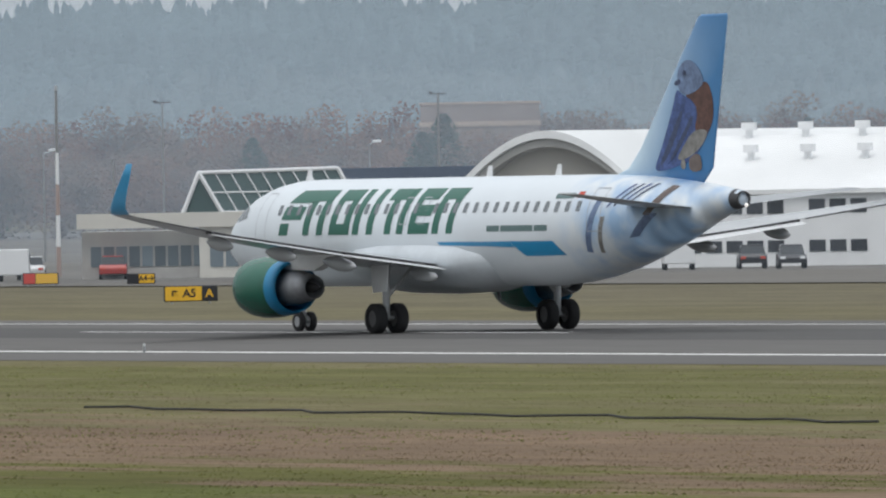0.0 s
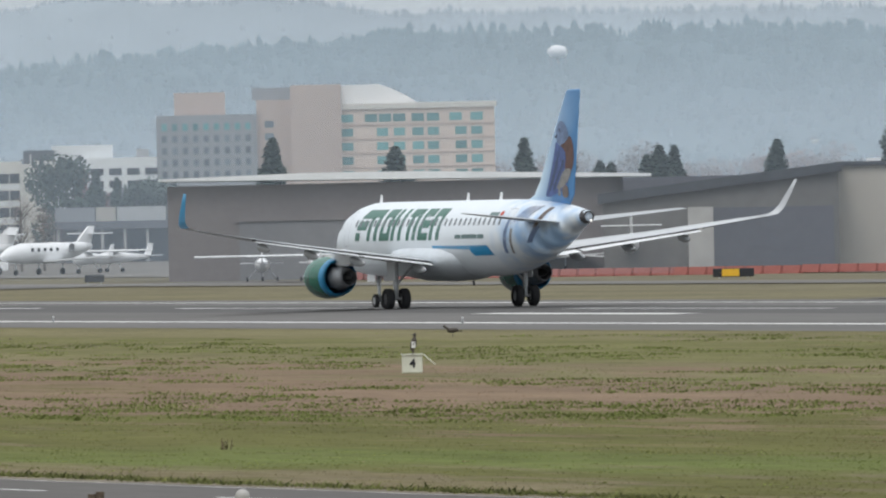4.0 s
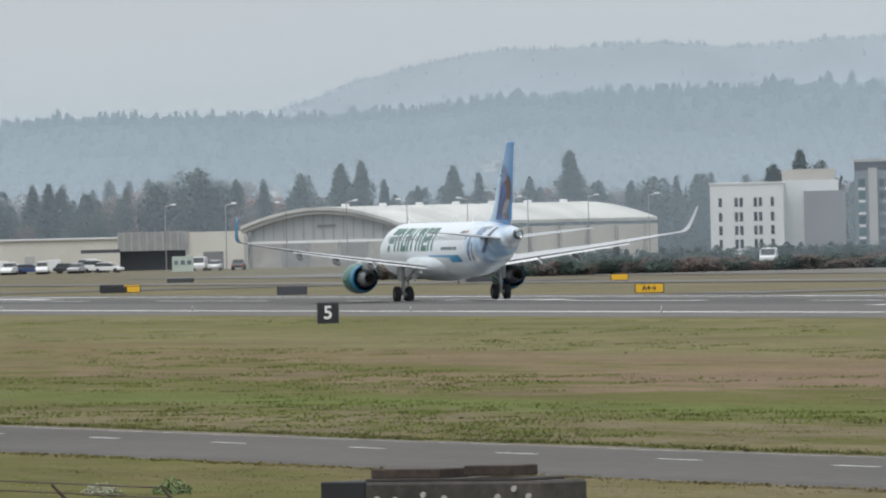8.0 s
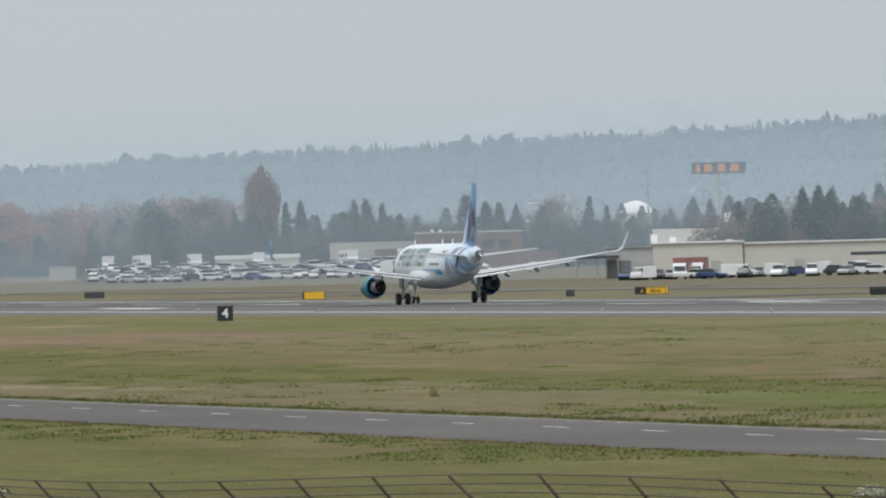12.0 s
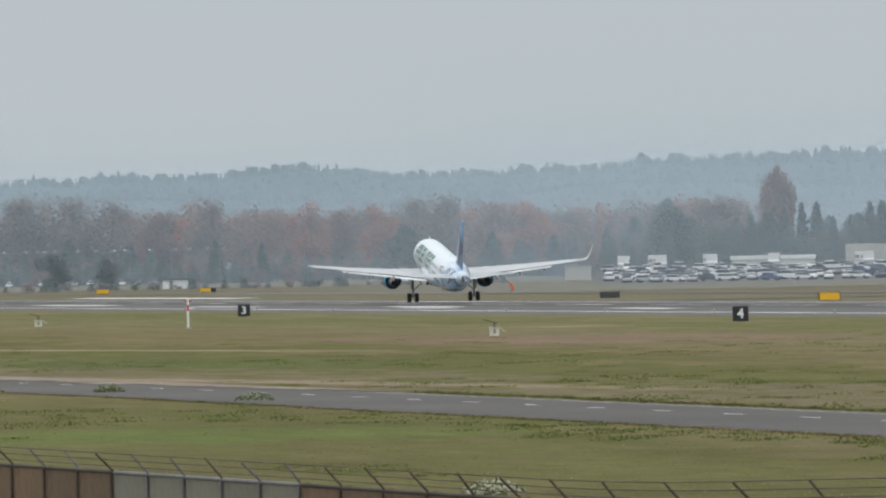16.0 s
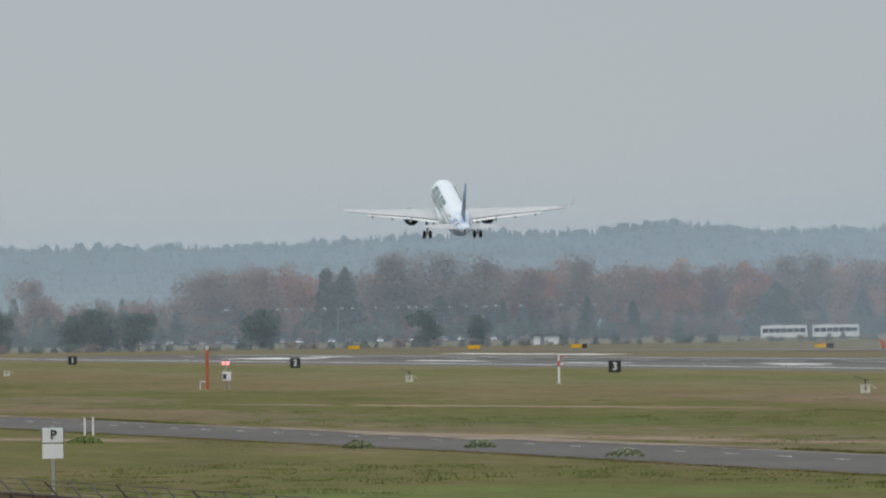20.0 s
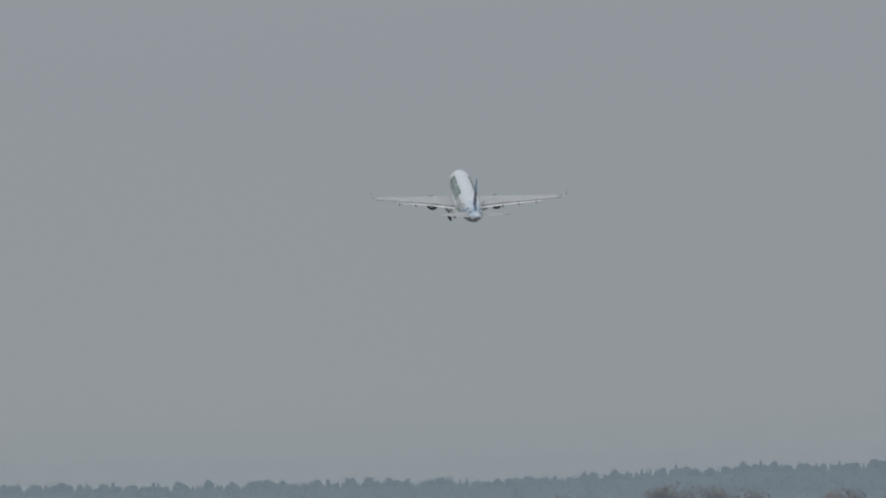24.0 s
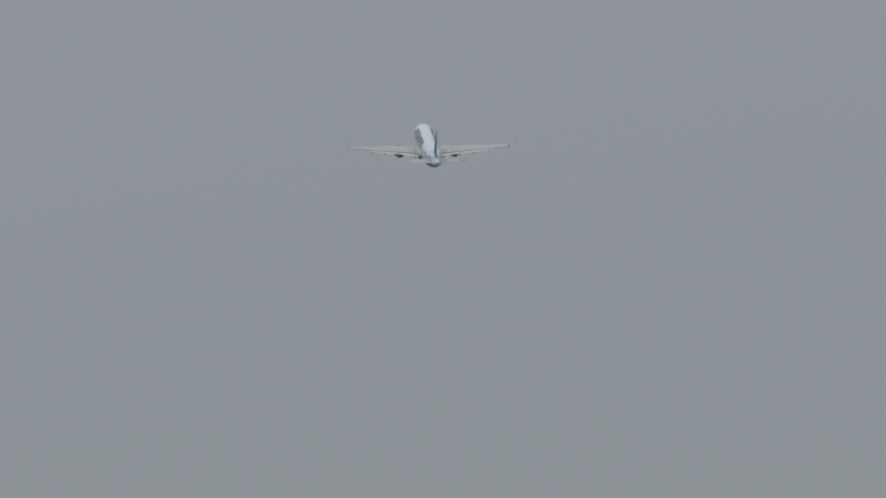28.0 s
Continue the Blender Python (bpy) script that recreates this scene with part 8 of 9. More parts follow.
for k, f in enumerate((0.06, 0.16, 0.31, 0.55, 0.72, 0.86, 0.95)):
    x, y = polar(LOT_A + (LOT_B - LOT_A) * f, 2650)
    m = pose(x, y, LOT_RISE(2650) + 0.02, 0, 0, -12 + 7 * (k % 3))
    if HOME in USED:
        copy_thing(HOME, m)
    else:
        USED.add(HOME)
        HOME.matrix_basis = m
for k in range(26):
    park(CARS[(1, 2, 0, 1, 3)[k % 5]], polar(82.091 + 0.075 * k, 3380 + 20 * (k % 3)), rnd.choice((-10, 170)))
for k in range(24):
    b = 76.404 + (77.633 - 76.404) * (k + rnd.uniform(0, 0.6)) / 24
    park((LOT_CARS[0], LOT_CARS[3], VAN, LOT_CARS[1], LOT_CARS[2], VAN, LOT_CARS[3], LOT_CARS[4])[k % 8], polar(b, 1815 + 14 * (k % 3)), rnd.choice((-20, 160, 60)) + rnd.uniform(-10, 10))
for p_ in ((-1853.81, 416.41), (-1859.09, 420.28)):
    park(RED_TRAILER, p_, 340)


# red and white water-filled barrier, one block after another
# barrier red dulled: the heat haze before it is put into the colour
BARRIER_RED = mat("hazed_barrier_red", (0.36, 0.12, 0.10), 0.6, stain=0.15)


def barrier(p_, turn):
    s = thing("barrier_block", p_[0], p_[1], 0.06, turn, "red plastic barrier block on the apron", "barrier", "apron barriers")
    bm = bmesh.new()
    prism(bm, [(-0.98, 0), (0.98, 0), (0.95, 0.62), (-0.95, 0.62)], -0.2, 0.2)
    for v in bm.verts:
        v.co.y *= 1.0 if v.co.z < 0.3 else 0.5
    part("block", bm, BARRIER_RED, s)
    for u in (-0.9, 0.5):
        part("foot", boxes(((u, -0.26, 0.0), (u + 0.4, 0.26, 0.12))), BARRIER_RED, s)
    return s


first = barrier((0, -990), 0)
for k in range(34):
    a, b2 = Vector((-854.16, 367.84)), Vector((-922.76, 344.59))
    q = a.lerp(b2, k / 33)
    m = pose(q.x, q.y, 0.06 if 362 < q.y < 900 and q.x > -1500 else 0.0, 0, 0, math.degrees(math.atan2(b2.y - a.y, b2.x - a.x)))
    if k:
        copy_thing(first, m)
    else:
        first.matrix_basis = m

# small huts, shelters, lamp posts by the far car park
h, W = house("guard_hut", (-2813.25, 388.87), (-2812.45, 394.65), "small white hut with a dark roof", "hut")
wall(h, "wall", 0, W, 0, 4, 0, 2.0, WHITE)
wall(h, "roof", -0.5, W + 0.3, -0.4, 4.4, 2.0, 2.25, DARK)
wall(h, "door", 1.5, 2.4, -0.06, -0.002, 0, 1.8, GREY_CLAD)
for p0, p1 in (((-2963.70, 465.29), (-2961.94, 476.37)), ((-2961.72, 477.73), (-2959.93, 488.67))):
    d = Vector(p1) - Vector(p0)
    c = thing("bus", (p0[0] + p1[0]) / 2, (p0[1] + p1[1]) / 2, 0, math.degrees(math.atan2(d.y, d.x)), "long white bus with a dark window band, parked", "bus", "parked buses")
    profile_body(c, "body", [(-5.6, 0.45), (5.6, 0.45), (5.7, 1.3), (5.55, 3.1), (5.3, 3.35), (-5.4, 3.35), (-5.65, 3.1), (-5.65, 1.0)], 1.25, WHITE)
    for k in range(7):
        part("side_window", boxes(((-5.2 + 1.5 * k, -1.275, 1.65), (-3.85 + 1.5 * k, 1.275, 2.65))), GLASS_CAR, c)
    part("windscreen", boxes(((5.5, -1.1, 1.5), (5.72, 1.1, 2.8))), GLASS_CAR, c)
    part("roof_unit", boxes(((-3.4, -0.8, 3.35), (-1.2, 0.8, 3.6)), bevel=0.05), PALE_GREY, c)
    wheels(c, (-3.2, 3.4), 1.05, 0.48, 0.3)
h, W = house("site_cabin", (-1737.84, 428.97), (-1737.09, 431.98), "pale green site cabin with windows", "cabin")
wall(h, "wall", 0, W, 0, 2.5, 0, 2.2, mat("pale_green_panel", (0.45, 0.52, 0.46), 0.6, stain=0.06))
for k in range(3):
    pane(h, "window", 0.6 + k * 0.95, 1.3, 0.6, 0.6, GLASS_GREY)
h, W = house("storage_unit", (-2858.26, 490.26), (-2857.20, 496.39), "cream storage unit beside the trees")
wall(h, "wall", 0, W, 0, 5, 0, 3.2, BEIGE)
wall(h, "roof", -0.2, W + 0.2, -0.2, 5.2, 3.2, 3.4, ROOF_GREY)
h, W = house("long_shed", (-2753.06, 510.54), (-2749.57, 529.00), "low white shed with a pale roof")
wall(h, "wall", 0, W, 0, 9, 0, 4.0, CREAM)
wall(h, "roof", -0.3, W + 0.3, -0.3, 9.3, 4.0, 4.9, ROOF_WHITE)
lamp_post = mast((-3421.98, 438.82), 9.5, 0.09, "car park lamp post with a curved arm", 0, False, 1.2)
for k in range(22):
    b = 81.855 + 0.083 * k + rnd.uniform(-0.02, 0.02)
    x, y = polar(b, 3420 + rnd.uniform(-40, 40))
    copy_thing(lamp_post, pose(x, y, 0, 0, 0, b + rnd.choice((0, 180))))
for k in range(9):
    b = 73.921 + 0.28 * k
    x, y = polar(b, 1780)
    copy_thing(lamp_post, pose(x, y, 0, 0, 0, b + rnd.choice((0, 180))))

# tall roadside sign: dark panel with plain orange blocks
s = thing("roadside_sign", *(-2788.45, 635.74), 0, 77.157, "tall roadside sign, dark panel with orange blocks", "sign")
part("pole", tube(bmesh.new(), (0, 0.2, 0), (0, 0.2, 21.24), 0.45, 0.4), CONC, s)
z0, z1 = 20.85, 23.59
part("panel", boxes(((-6.3, -0.3, z0), (6.3, 0.3, z1)), bevel=0.1), mat("sign_navy", (0.10, 0.12, 0.17), 0.5), s)
for u, w in ((-4.7, 1.1), (-2.4, 2.0), (0.7, 2.0), (3.7, 2.3)):
    bm = bmesh.new()
    prism(bm, [(u - w / 2, z0 + 0.45), (u + w / 2, z0 + 0.45), (u + w / 2 - 0.25, z1 - 0.45), (u - w / 2 + 0.15, z1 - 0.45)], -0.4, -0.31)
    part("sign_block", bm, mat("sign_orange", (0.62, 0.28, 0.12), 0.5), s)
mast((-2811.58, 624.02), 26.93, 0.2, "tall slim lighting mast", 1)
for p_, zt in (((-2742.55, 564.30), 12.29), ((-2742.21, 565.93), 12.24)):
    mast(p_, zt, 0.12, "slim pole with a lamp bar", 3)

# ---- things in the near grass ----
BOX_WHITE = mat("weathered_white_box", (0.62, 0.62, 0.52), 0.7, grain=0.06, scale=8, stain=0.15, stain_scale=1.5)


def marker_box(p_, digit, k=1.0, flap=1):
    s = thing("light_unit_box", p_[0], p_[1], 0, math.degrees(math.atan2(-p_[0], p_[1])), "white wooden equipment box with a tilted lid in the grass", "equipment box", "equipment boxes")
    part("case", boxes(((-0.36 * k, -0.32, 0), (0.36 * k, 0.32, 0.62 * k)), bevel=0.02), BOX_WHITE, s)
    part("lid", boxes(((-0.40 * k, -0.36, 0.625 * k), (0.40 * k, 0.36, 0.665 * k))), BOX_WHITE, s)
    bm = boxes(((0, -0.3, -0.02), (0.55 * k, 0.3, 0.02)))
    bmesh.ops.rotate(bm, cent=(0, 0, 0), matrix=Matrix.Rotation(0.72, 3, "Y"), verts=bm.verts)
    bmesh.ops.translate(bm, vec=(0.40 * k, 0, 0.64 * k), verts=bm.verts)
    part("flap", bm, BOX_WHITE, s)
    letters("digit", digit, 0.42 * k, BLACK, s, pose(0.02, -0.335, 0.33 * k, 90, 0, 0))
    if flap > 1:
        bm = boxes(((-0.75, -0.3, 0), (0.3, 0.3, 0.05)))
        bmesh.ops.rotate(bm, cent=(0, 0, 0), matrix=Matrix.Rotation(0.3, 3, "Y"), verts=bm.verts)
        bmesh.ops.translate(bm, vec=(-0.1, 0, 1.0 * k), verts=bm.verts)
        part("raised_cover", bm, DARK, s)
        part("stay", tube(bmesh.new(), (0, 0, 0.6), (0, 0, 1.05), 0.05), DARK, s)
    return s


marker_box((-403.3, 152.6), "4")
marker_box((-899.3, 148.9), "5", 1.0, 2)
marker_box((-1181.0, 151.1), "5", 1.0, 2)
marker_box((-1483.65, 140.97), "6", 1.0, 1)
FEATHER = mat("brown_feathers", (0.06, 0.05, 0.04), 0.8, grain=0.2, scale=20)


def bird(p_, z, turn, upright, label):
    s = thing("bird", p_[0], p_[1], z, turn, label, "bird")
    bm = bmesh.new()
    bmesh.ops.create_uvsphere(bm, u_segments=12, v_segments=8, radius=1)
    for v in bm.verts:
        v.co = Vector((v.co.x * 0.26, v.co.y * 0.11, v.co.z * 0.11))
    bmesh.ops.rotate(bm, cent=(0, 0, 0), matrix=Matrix.Rotation(-1.35 if upright else -0.1, 3, "Y"), verts=bm.verts)
    bmesh.ops.translate(bm, vec=(0, 0, 0.34 if upright else 0.28), verts=bm.verts)
    part("body", bm, FEATHER, s, smooth=True)
    hx, hz = (0.05, 0.66) if upright else (-0.36, 0.46)
    part("neck", tube(bmesh.new(), (0.03, 0, 0.5) if upright else (-0.18, 0, 0.32), (hx, 0, hz), 0.06, 0.04, 8), FEATHER, s)
    bm = bmesh.new()
    bmesh.ops.create_uvsphere(bm, u_segments=8, v_segments=6, radius=0.06)
    bmesh.ops.translate(bm, vec=(hx, 0, hz), verts=bm.verts)
    part("head", bm, FEATHER, s, smooth=True)
    part("beak", tube(bmesh.new(), (hx - 0.04, 0, hz), (hx - 0.14, 0, hz), 0.02, 0.004, 6), DARK, s)
    part("tail", boxes(((0.18, -0.05, 0.22), (0.42, 0.05, 0.26))) if not upright else boxes(((-0.04, -0.05, 0.0), (0.02, 0.05, 0.16))), FEATHER, s)
    if not upright:
        for u in (-0.05, 0.05):
            part("leg", tube(bmesh.new(), (0, u, 0), (0, u, 0.22), 0.012, n=5), DARK, s)
    else:
        part("breast", boxes(((-0.07, -0.105, 0.2), (0.07, -0.085, 0.42)), bevel=0.01), mat("white_feathers", (0.6, 0.6, 0.58), 0.8), s)
    return s


bird((-403.4, 152.7), 0.665, 70, True, "dark bird perched upright on the white box")
bird((-510.2, 195.0), 0.0, 72, False, "grey-brown long-necked bird standing in the grass")

# banded pole, orange pole and cabinet with two red lamps
s = thing("frangible_pole", -1095.1, 153.6, 0, 80, "white and red banded instrument pole with small fins", "instrument pole")
for k, m in enumerate((WHITE, WHITE, WHITE, RED, WHITE)):
    part("pole_section", tube(bmesh.new(), (0, 0, 0.52 * k), (0, 0, 0.52 * (k + 1)), 0.10, n=8), m, s)
part("sensor_arm", boxes(((-0.3, -0.04, 2.35), (0.35, 0.04, 2.45))), RED, s)
part("sensor_arm", boxes(((-0.1, -0.04, 1.75), (0.4, 0.04, 1.85))), WHITE, s)
part("base_plate", boxes(((-0.25, -0.25, 0), (0.25, 0.25, 0.08))), CONC, s)
s = thing("orange_pole", -1099.8, 122.5, 0, 80, "tall orange painted pole with a lamp on top", "pole")
part("pole", tube(bmesh.new(), (0, 0, 0), (0, 0, 3.55), 0.15, n=12), mat("pole_orange_red", (0.46, 0.12, 0.06), 0.55, stain=0.12), s)
part("lamp", tube(bmesh.new(), (0, 0, 3.55), (0, 0, 3.95), 0.12, 0.2), WHITE, s)
bm = bmesh.new()
for u in (-0.65, -0.12):
    tube(bm, (u, 0, 0), (u, 0, 0.75), 0.04, n=6)
tube(bm, (-0.65, 0, 0.75), (-0.12, 0, 0.75), 0.04, n=6)
part("guard_rail", bm, WHITE, s)
s = thing("signal_cabinet", -1094.3, 123.6, 0, 80, "white cabinet on legs with two glowing red lamps", "signal cabinet")
part("cabinet", boxes(((-0.35, -0.2, 0.8), (0.4, 0.2, 1.6)), bevel=0.03), WHITE, s)
part("hatch", boxes(((-0.3, -0.23, 0.95), (0.0, -0.201, 1.4))), DARK, s)
for u in (-0.15, 0.25):
    part("leg", tube(bmesh.new(), (u, 0, 0), (u, 0, 0.8), 0.05, n=8), STEEL, s)
part("mast", tube(bmesh.new(), (-0.05, 0, 1.6), (-0.05, 0, 2.5), 0.05, n=8), STEEL, s)
red_lamp = bpy.data.materials.new("red_lamp")
red_lamp.use_nodes = True
red_lamp.node_tree.nodes["Principled BSDF"].inputs["Emission Color"].default_value = (1, 0.08, 0.08, 1)
red_lamp.node_tree.nodes["Principled BSDF"].inputs["Emission Strength"].default_value = 2.5
for u in (-0.25, 0.12):
    part("red_lamp", tube(bmesh.new(), (u, -0.1, 2.35), (u, 0.1, 2.35), 0.14, n=12), red_lamp, s)
s = thing("windsock_frame", *(-1914.52, 319.79), 0, 80, "orange-red wind indicator on a short post", "wind indicator")
part("post", tube(bmesh.new(), (0, 0, 0), (0, 0, 1.2), 0.08), mat_orange, s)
bm = bmesh.new()
prism(bm, [(-0.55, 1.9), (0.35, 1.35), (0.5, 0.4), (0.1, 0.5), (-0.1, 1.2)], -0.2, 0.2)
part("sock", bm, mat("faded_red_cloth", (0.62, 0.14, 0.08), 0.8), s)

# parking sign on a post, two white posts
s = thing("parking_sign", *(-353.28, 34.86), 0, 84.364, "two white sign plates on a galvanised post", "sign")
part("post", tube(bmesh.new(), (0, 0.03, 0), (0, 0.03, 3.0), 0.045, n=8), STEEL, s)
part("plate", boxes(((-0.3, -0.02, 2.52), (0.3, 0.0, 2.95)), bevel=0.008), WHITE, s)
part("plate", boxes(((-0.3, -0.02, 2.06), (0.3, 0.0, 2.48)), bevel=0.008), WHITE, s)
part("border", boxes(((-0.32, -0.005, 2.5), (0.32, 0.005, 2.97))), DARK, s)
letters("legend", "P", 0.36, BLACK, s, pose(0.02, -0.03, 2.74, 90, 0, 0))
for p_ in ((-655.80, 66.43), (-658.32, 67.14)):
    s = thing("marker_post", p_[0], p_[1], 0, 80, "white marker post beside the road", "post", "marker posts")
    part("post", tube(bmesh.new(), (0, 0, 0), (0, 0, 0.98), 0.055, n=8), WHITE, s)
    part("cap", tube(bmesh.new(), (0, 0, 0.98), (0, 0, 1.02), 0.065, n=8), STEEL, s)

# runway edge lights
for k in range(32):
    x = -380 - 61 * k
    s = thing("runway_light", x, RUN_N - 1.6, 0.05, 0, "small runway edge light on a stub", "runway light", "runway edge lights")
    part("stub", tube(bmesh.new(), (0, 0, 0), (0, 0, 0.22), 0.05, n=6), STEEL, s)
    part("lens", tube(bmesh.new(), (0, 0, 0.22), (0, 0, 0.30), 0.05, 0.04, 8), WHITE, s)

# near road on a low bank, with a silver pickup driving along it
NEAR_ROAD = lambda x: 22.5 + 0.054 * (x + 168.5)
vs, fs = [], []
for k in range(2):
    x = (-900, 400)[k]
    vs += [(x, NEAR_ROAD(x) + o, z) for o, z in ((-7.0, 0.0), (-3.0, 0.85), (2.0, 0.85), (2.6, 0.0))]
fs = [(k, k + 4, k + 5, k + 1) for k in range(3)]
tagged(mesh_ob("road", vs, fs, ROADWAY), "grey asphalt road on a low bank", kind="structure")


def pickup():
    silver = mat("silver_paint", (0.28, 0.29, 0.31), 0.3, 0.4, stain=0.05)
    c = thing("pickup_truck", 0, -988, 0, 0, "silver pickup truck driving along the near road", "truck")
    profile_body(c, "body", [(-2.9, 0.55), (2.8, 0.55), (2.85, 0.95), (2.7, 1.15), (1.45, 1.22), (-2.9, 1.22)], 0.98, silver)
    profile_body(c, "cab_glass", [(-0.95, 1.2), (1.5, 1.2), (0.75, 1.82), (-0.8, 1.84)], 0.90, GLASS_CAR, 0.14, 1.4)
    profile_body(c, "roof", [(-0.85, 1.80), (0.85, 1.78), (0.7, 1.88), (-0.72, 1.90)], 0.78, silver)
    for s in (-1, 1):
        bm = tube(bmesh.new(), (-0.93, s * 0.90, 1.2), (-0.80, s * 0.775, 1.84), 0.06, n=6)
        tube(bm, (1.48, s * 0.90, 1.2), (0.78, s * 0.775, 1.82), 0.05, n=6)
        part("pillar", bm, silver, c)
        part("tail_lamp", boxes(((-2.95, s * 0.9 - 0.07, 0.85), (-2.88, s * 0.9 + 0.07, 1.2)), bevel=0.01), red_lamp, c)
        part("headlight", boxes(((2.72, s * 0.75 - 0.15, 0.9), (2.86, s * 0.75 + 0.15, 1.08)), bevel=0.02), WHITE, c)
    part("brake_lamp", boxes(((-0.93, -0.14, 1.74), (-0.86, 0.14, 1.82))), red_lamp, c, "glowing red high brake lamp")
    wheels(c, (-1.75, 1.75), 0.88, 0.39, 0.26)
    return c


PICKUP = pickup()

# ---- nearest ground: security fence, round-topped posts, concrete block ----
SLAT = mat("brown_fence_slats", (0.150, 0.096, 0.052), 0.85, grain=0.18, scale=5, stain=0.32, stain_scale=0.35, rand=0.15)
SLAT_PALE = mat("pale_fence_mesh", (0.17, 0.165, 0.125), 0.8, grain=0.12, scale=5, stain=0.2, stain_scale=0.4, rand=0.12)
RUSTY = mat("rusty_iron", (0.115, 0.085, 0.065), 0.85, 0.2, grain=0.25, scale=12, stain=0.3)
DULL = mat("dull_zinc", (0.20, 0.195, 0.19), 0.7, 0.3, grain=0.15, scale=8, stain=0.2)
DARK_IRON = mat("dark_weathered_iron", (0.070, 0.056, 0.044), 0.85, 0.1, grain=0.2, scale=10, stain=0.3)
fence = thing("security_fence", 0, 0, 0, 0, "slatted chain-link security fence with barbed wire arms", "fence")
FX = [-145.7 - 0.65 - 2.77 * k for k in range(58, 0, -1)] + [-145.7 + 3.56 * k for k in range(10)]
fy = lambda x: 25.85 + 0.054 * (x + 156)
FZ = 2.75


def rail(x):
    """Height of the top rail: the ground swells towards the east."""
    u = min(1.0, max(0.0, (x + 152) / 28))
    return FZ + 0.37 * u * u * (3 - 2 * u)


slat_mesh = {}
for k, x in enumerate(FX):
    y, h = fy(x), rail(x)
    part("post", tube(bmesh.new(), (x, y + 0.07, 0), (x, y + 0.07, h + 0.03), 0.045, n=8), DARK_IRON, fence)
    part("line_post", tube(bmesh.new(), (x, y - 0.05, 0), (x, y - 0.05, h - 0.02), 0.030 if -181 < x < -166.5 else 0.022, n=8), DULL if -181 < x < -166.5 else DARK_IRON, fence)
    part("arm", tube(bmesh.new(), (x, y, h), (x - 0.02 + 0.02 * math.sin(k * 2.7), y - 0.26 + 0.03 * math.sin(k * 1.9), h + 0.30 + 0.02 * math.sin(k * 3.3)), 0.021, 0.016, 6), (DULL if k % 3 else RUSTY) if x < -168 else RUSTY, fence)
    if k:
        xa, ya = FX[k - 1], fy(FX[k - 1])
        ha = rail(xa)
        part("top_rail", tube(bmesh.new(), (xa, ya, ha), (x, y, h), 0.030, n=8), DULL if -181 < x < -166.5 else DARK_IRON, fence)
        for j in (1, 2, 3):
            part("barbed_wire", tube(bmesh.new(), (xa, ya - 0.087 * j, ha + 0.10 * j), (x, y - 0.087 * j, h + 0.10 * j), 0.008, n=4), RUSTY, fence)
        pale = -181 < x < -166.5
        key = pale
        if key not in slat_mesh:
            bm = bmesh.new()
            n = 40
            for q in range(n):
                u = 3.6 * q / n
                box(bm, (u, -0.012, 0.06), (u + 0.088, 0.006 + 0.008 * (q % 3), FZ - 0.02))
            me = bpy.data.meshes.new("slat_panel")
            bm.to_mesh(me)
            bm.free()
            me.materials.append(SLAT_PALE if pale else SLAT)
            slat_mesh[key] = me
        ob = new("slat_panel", slat_mesh[key])
        ob.parent = fence
        ob.matrix_basis = pose(xa, ya, 0, 0, 0, math.degrees(math.atan2(y - ya, x - xa))) @ Matrix.Diagonal((math.hypot(x - xa, y - ya) / 3.6, 1, ha / FZ, 1))

for p_, z1, r, dome in (((-156.2, 52.3), 2.3, 0.10, True), ((-155.3, 56.3), 2.0, 0.09, True), ((-161.4, 56.3), 1.95, 0.06, False)):
    s = thing("gate_post", p_[0], p_[1], 0, 70, "galvanised gate post with a domed cap" if dome else "rusty iron stub post", "post")
    part("post", tube(bmesh.new(), (0, 0, 0), (0, 0, z1), r, n=14), STEEL if dome else RUSTY, s)
    if dome:
        bm = bmesh.new()
        bmesh.ops.create_uvsphere(bm, u_segments=14, v_segments=8, radius=r * 1.15)
        bmesh.ops.translate(bm, vec=(0, 0, z1), verts=bm.verts)
        part("cap", bm, CONC, s, "pale domed cap", True)
        part("collar", tube(bmesh.new(), (0, 0, z1 - 0.12), (0, 0, z1 - 0.06), r * 1.25, n=14), STEEL, s)
        part("hinge", boxes(((r * 0.8, -0.06, z1 - 0.45), (r * 2.1, 0.06, z1 - 0.15))), RUSTY, s)
    else:
        part("stub", tube(bmesh.new(), (0.11, 0, 0), (0.11, 0, z1 + 0.03), r, n=10), RUSTY, s)
OLD_CONC = mat("dark_weathered_concrete", (0.055, 0.050, 0.045), 0.9, grain=0.25, scale=6, stain=0.45, stain_scale=0.9, bump=0.02)
PLATE = mat("dark_rusty_plate", (0.065, 0.048, 0.040), 0.85, 0.2, grain=0.25, scale=8, stain=0.35)
a, b2 = Vector((-172.0, 44.6)), Vector((-168.9, 47.01))
s, W = house("concrete_block", a, b2, "dark weathered concrete block with rusty plates on top", "block")
bm = boxes(((0, 0, 0), (W, 1.1, 2.18)), bevel=0.04)
part("block", bm, OLD_CONC, s)
part("tarred_end", boxes(((-0.02, -0.03, 0.9), (0.78, 1.0, 2.19)), bevel=0.02), mat("tar_black", (0.015, 0.016, 0.022), 0.7, stain=0.2), s)
part("iron_plate", boxes(((0.72, 0.2, 2.22), (1.98, 0.9, 2.36)), bevel=0.015), PLATE, s)
part("iron_plate", boxes(((2.35, 0.25, 2.25), (3.2, 0.9, 2.40)), bevel=0.015), PLATE, s)
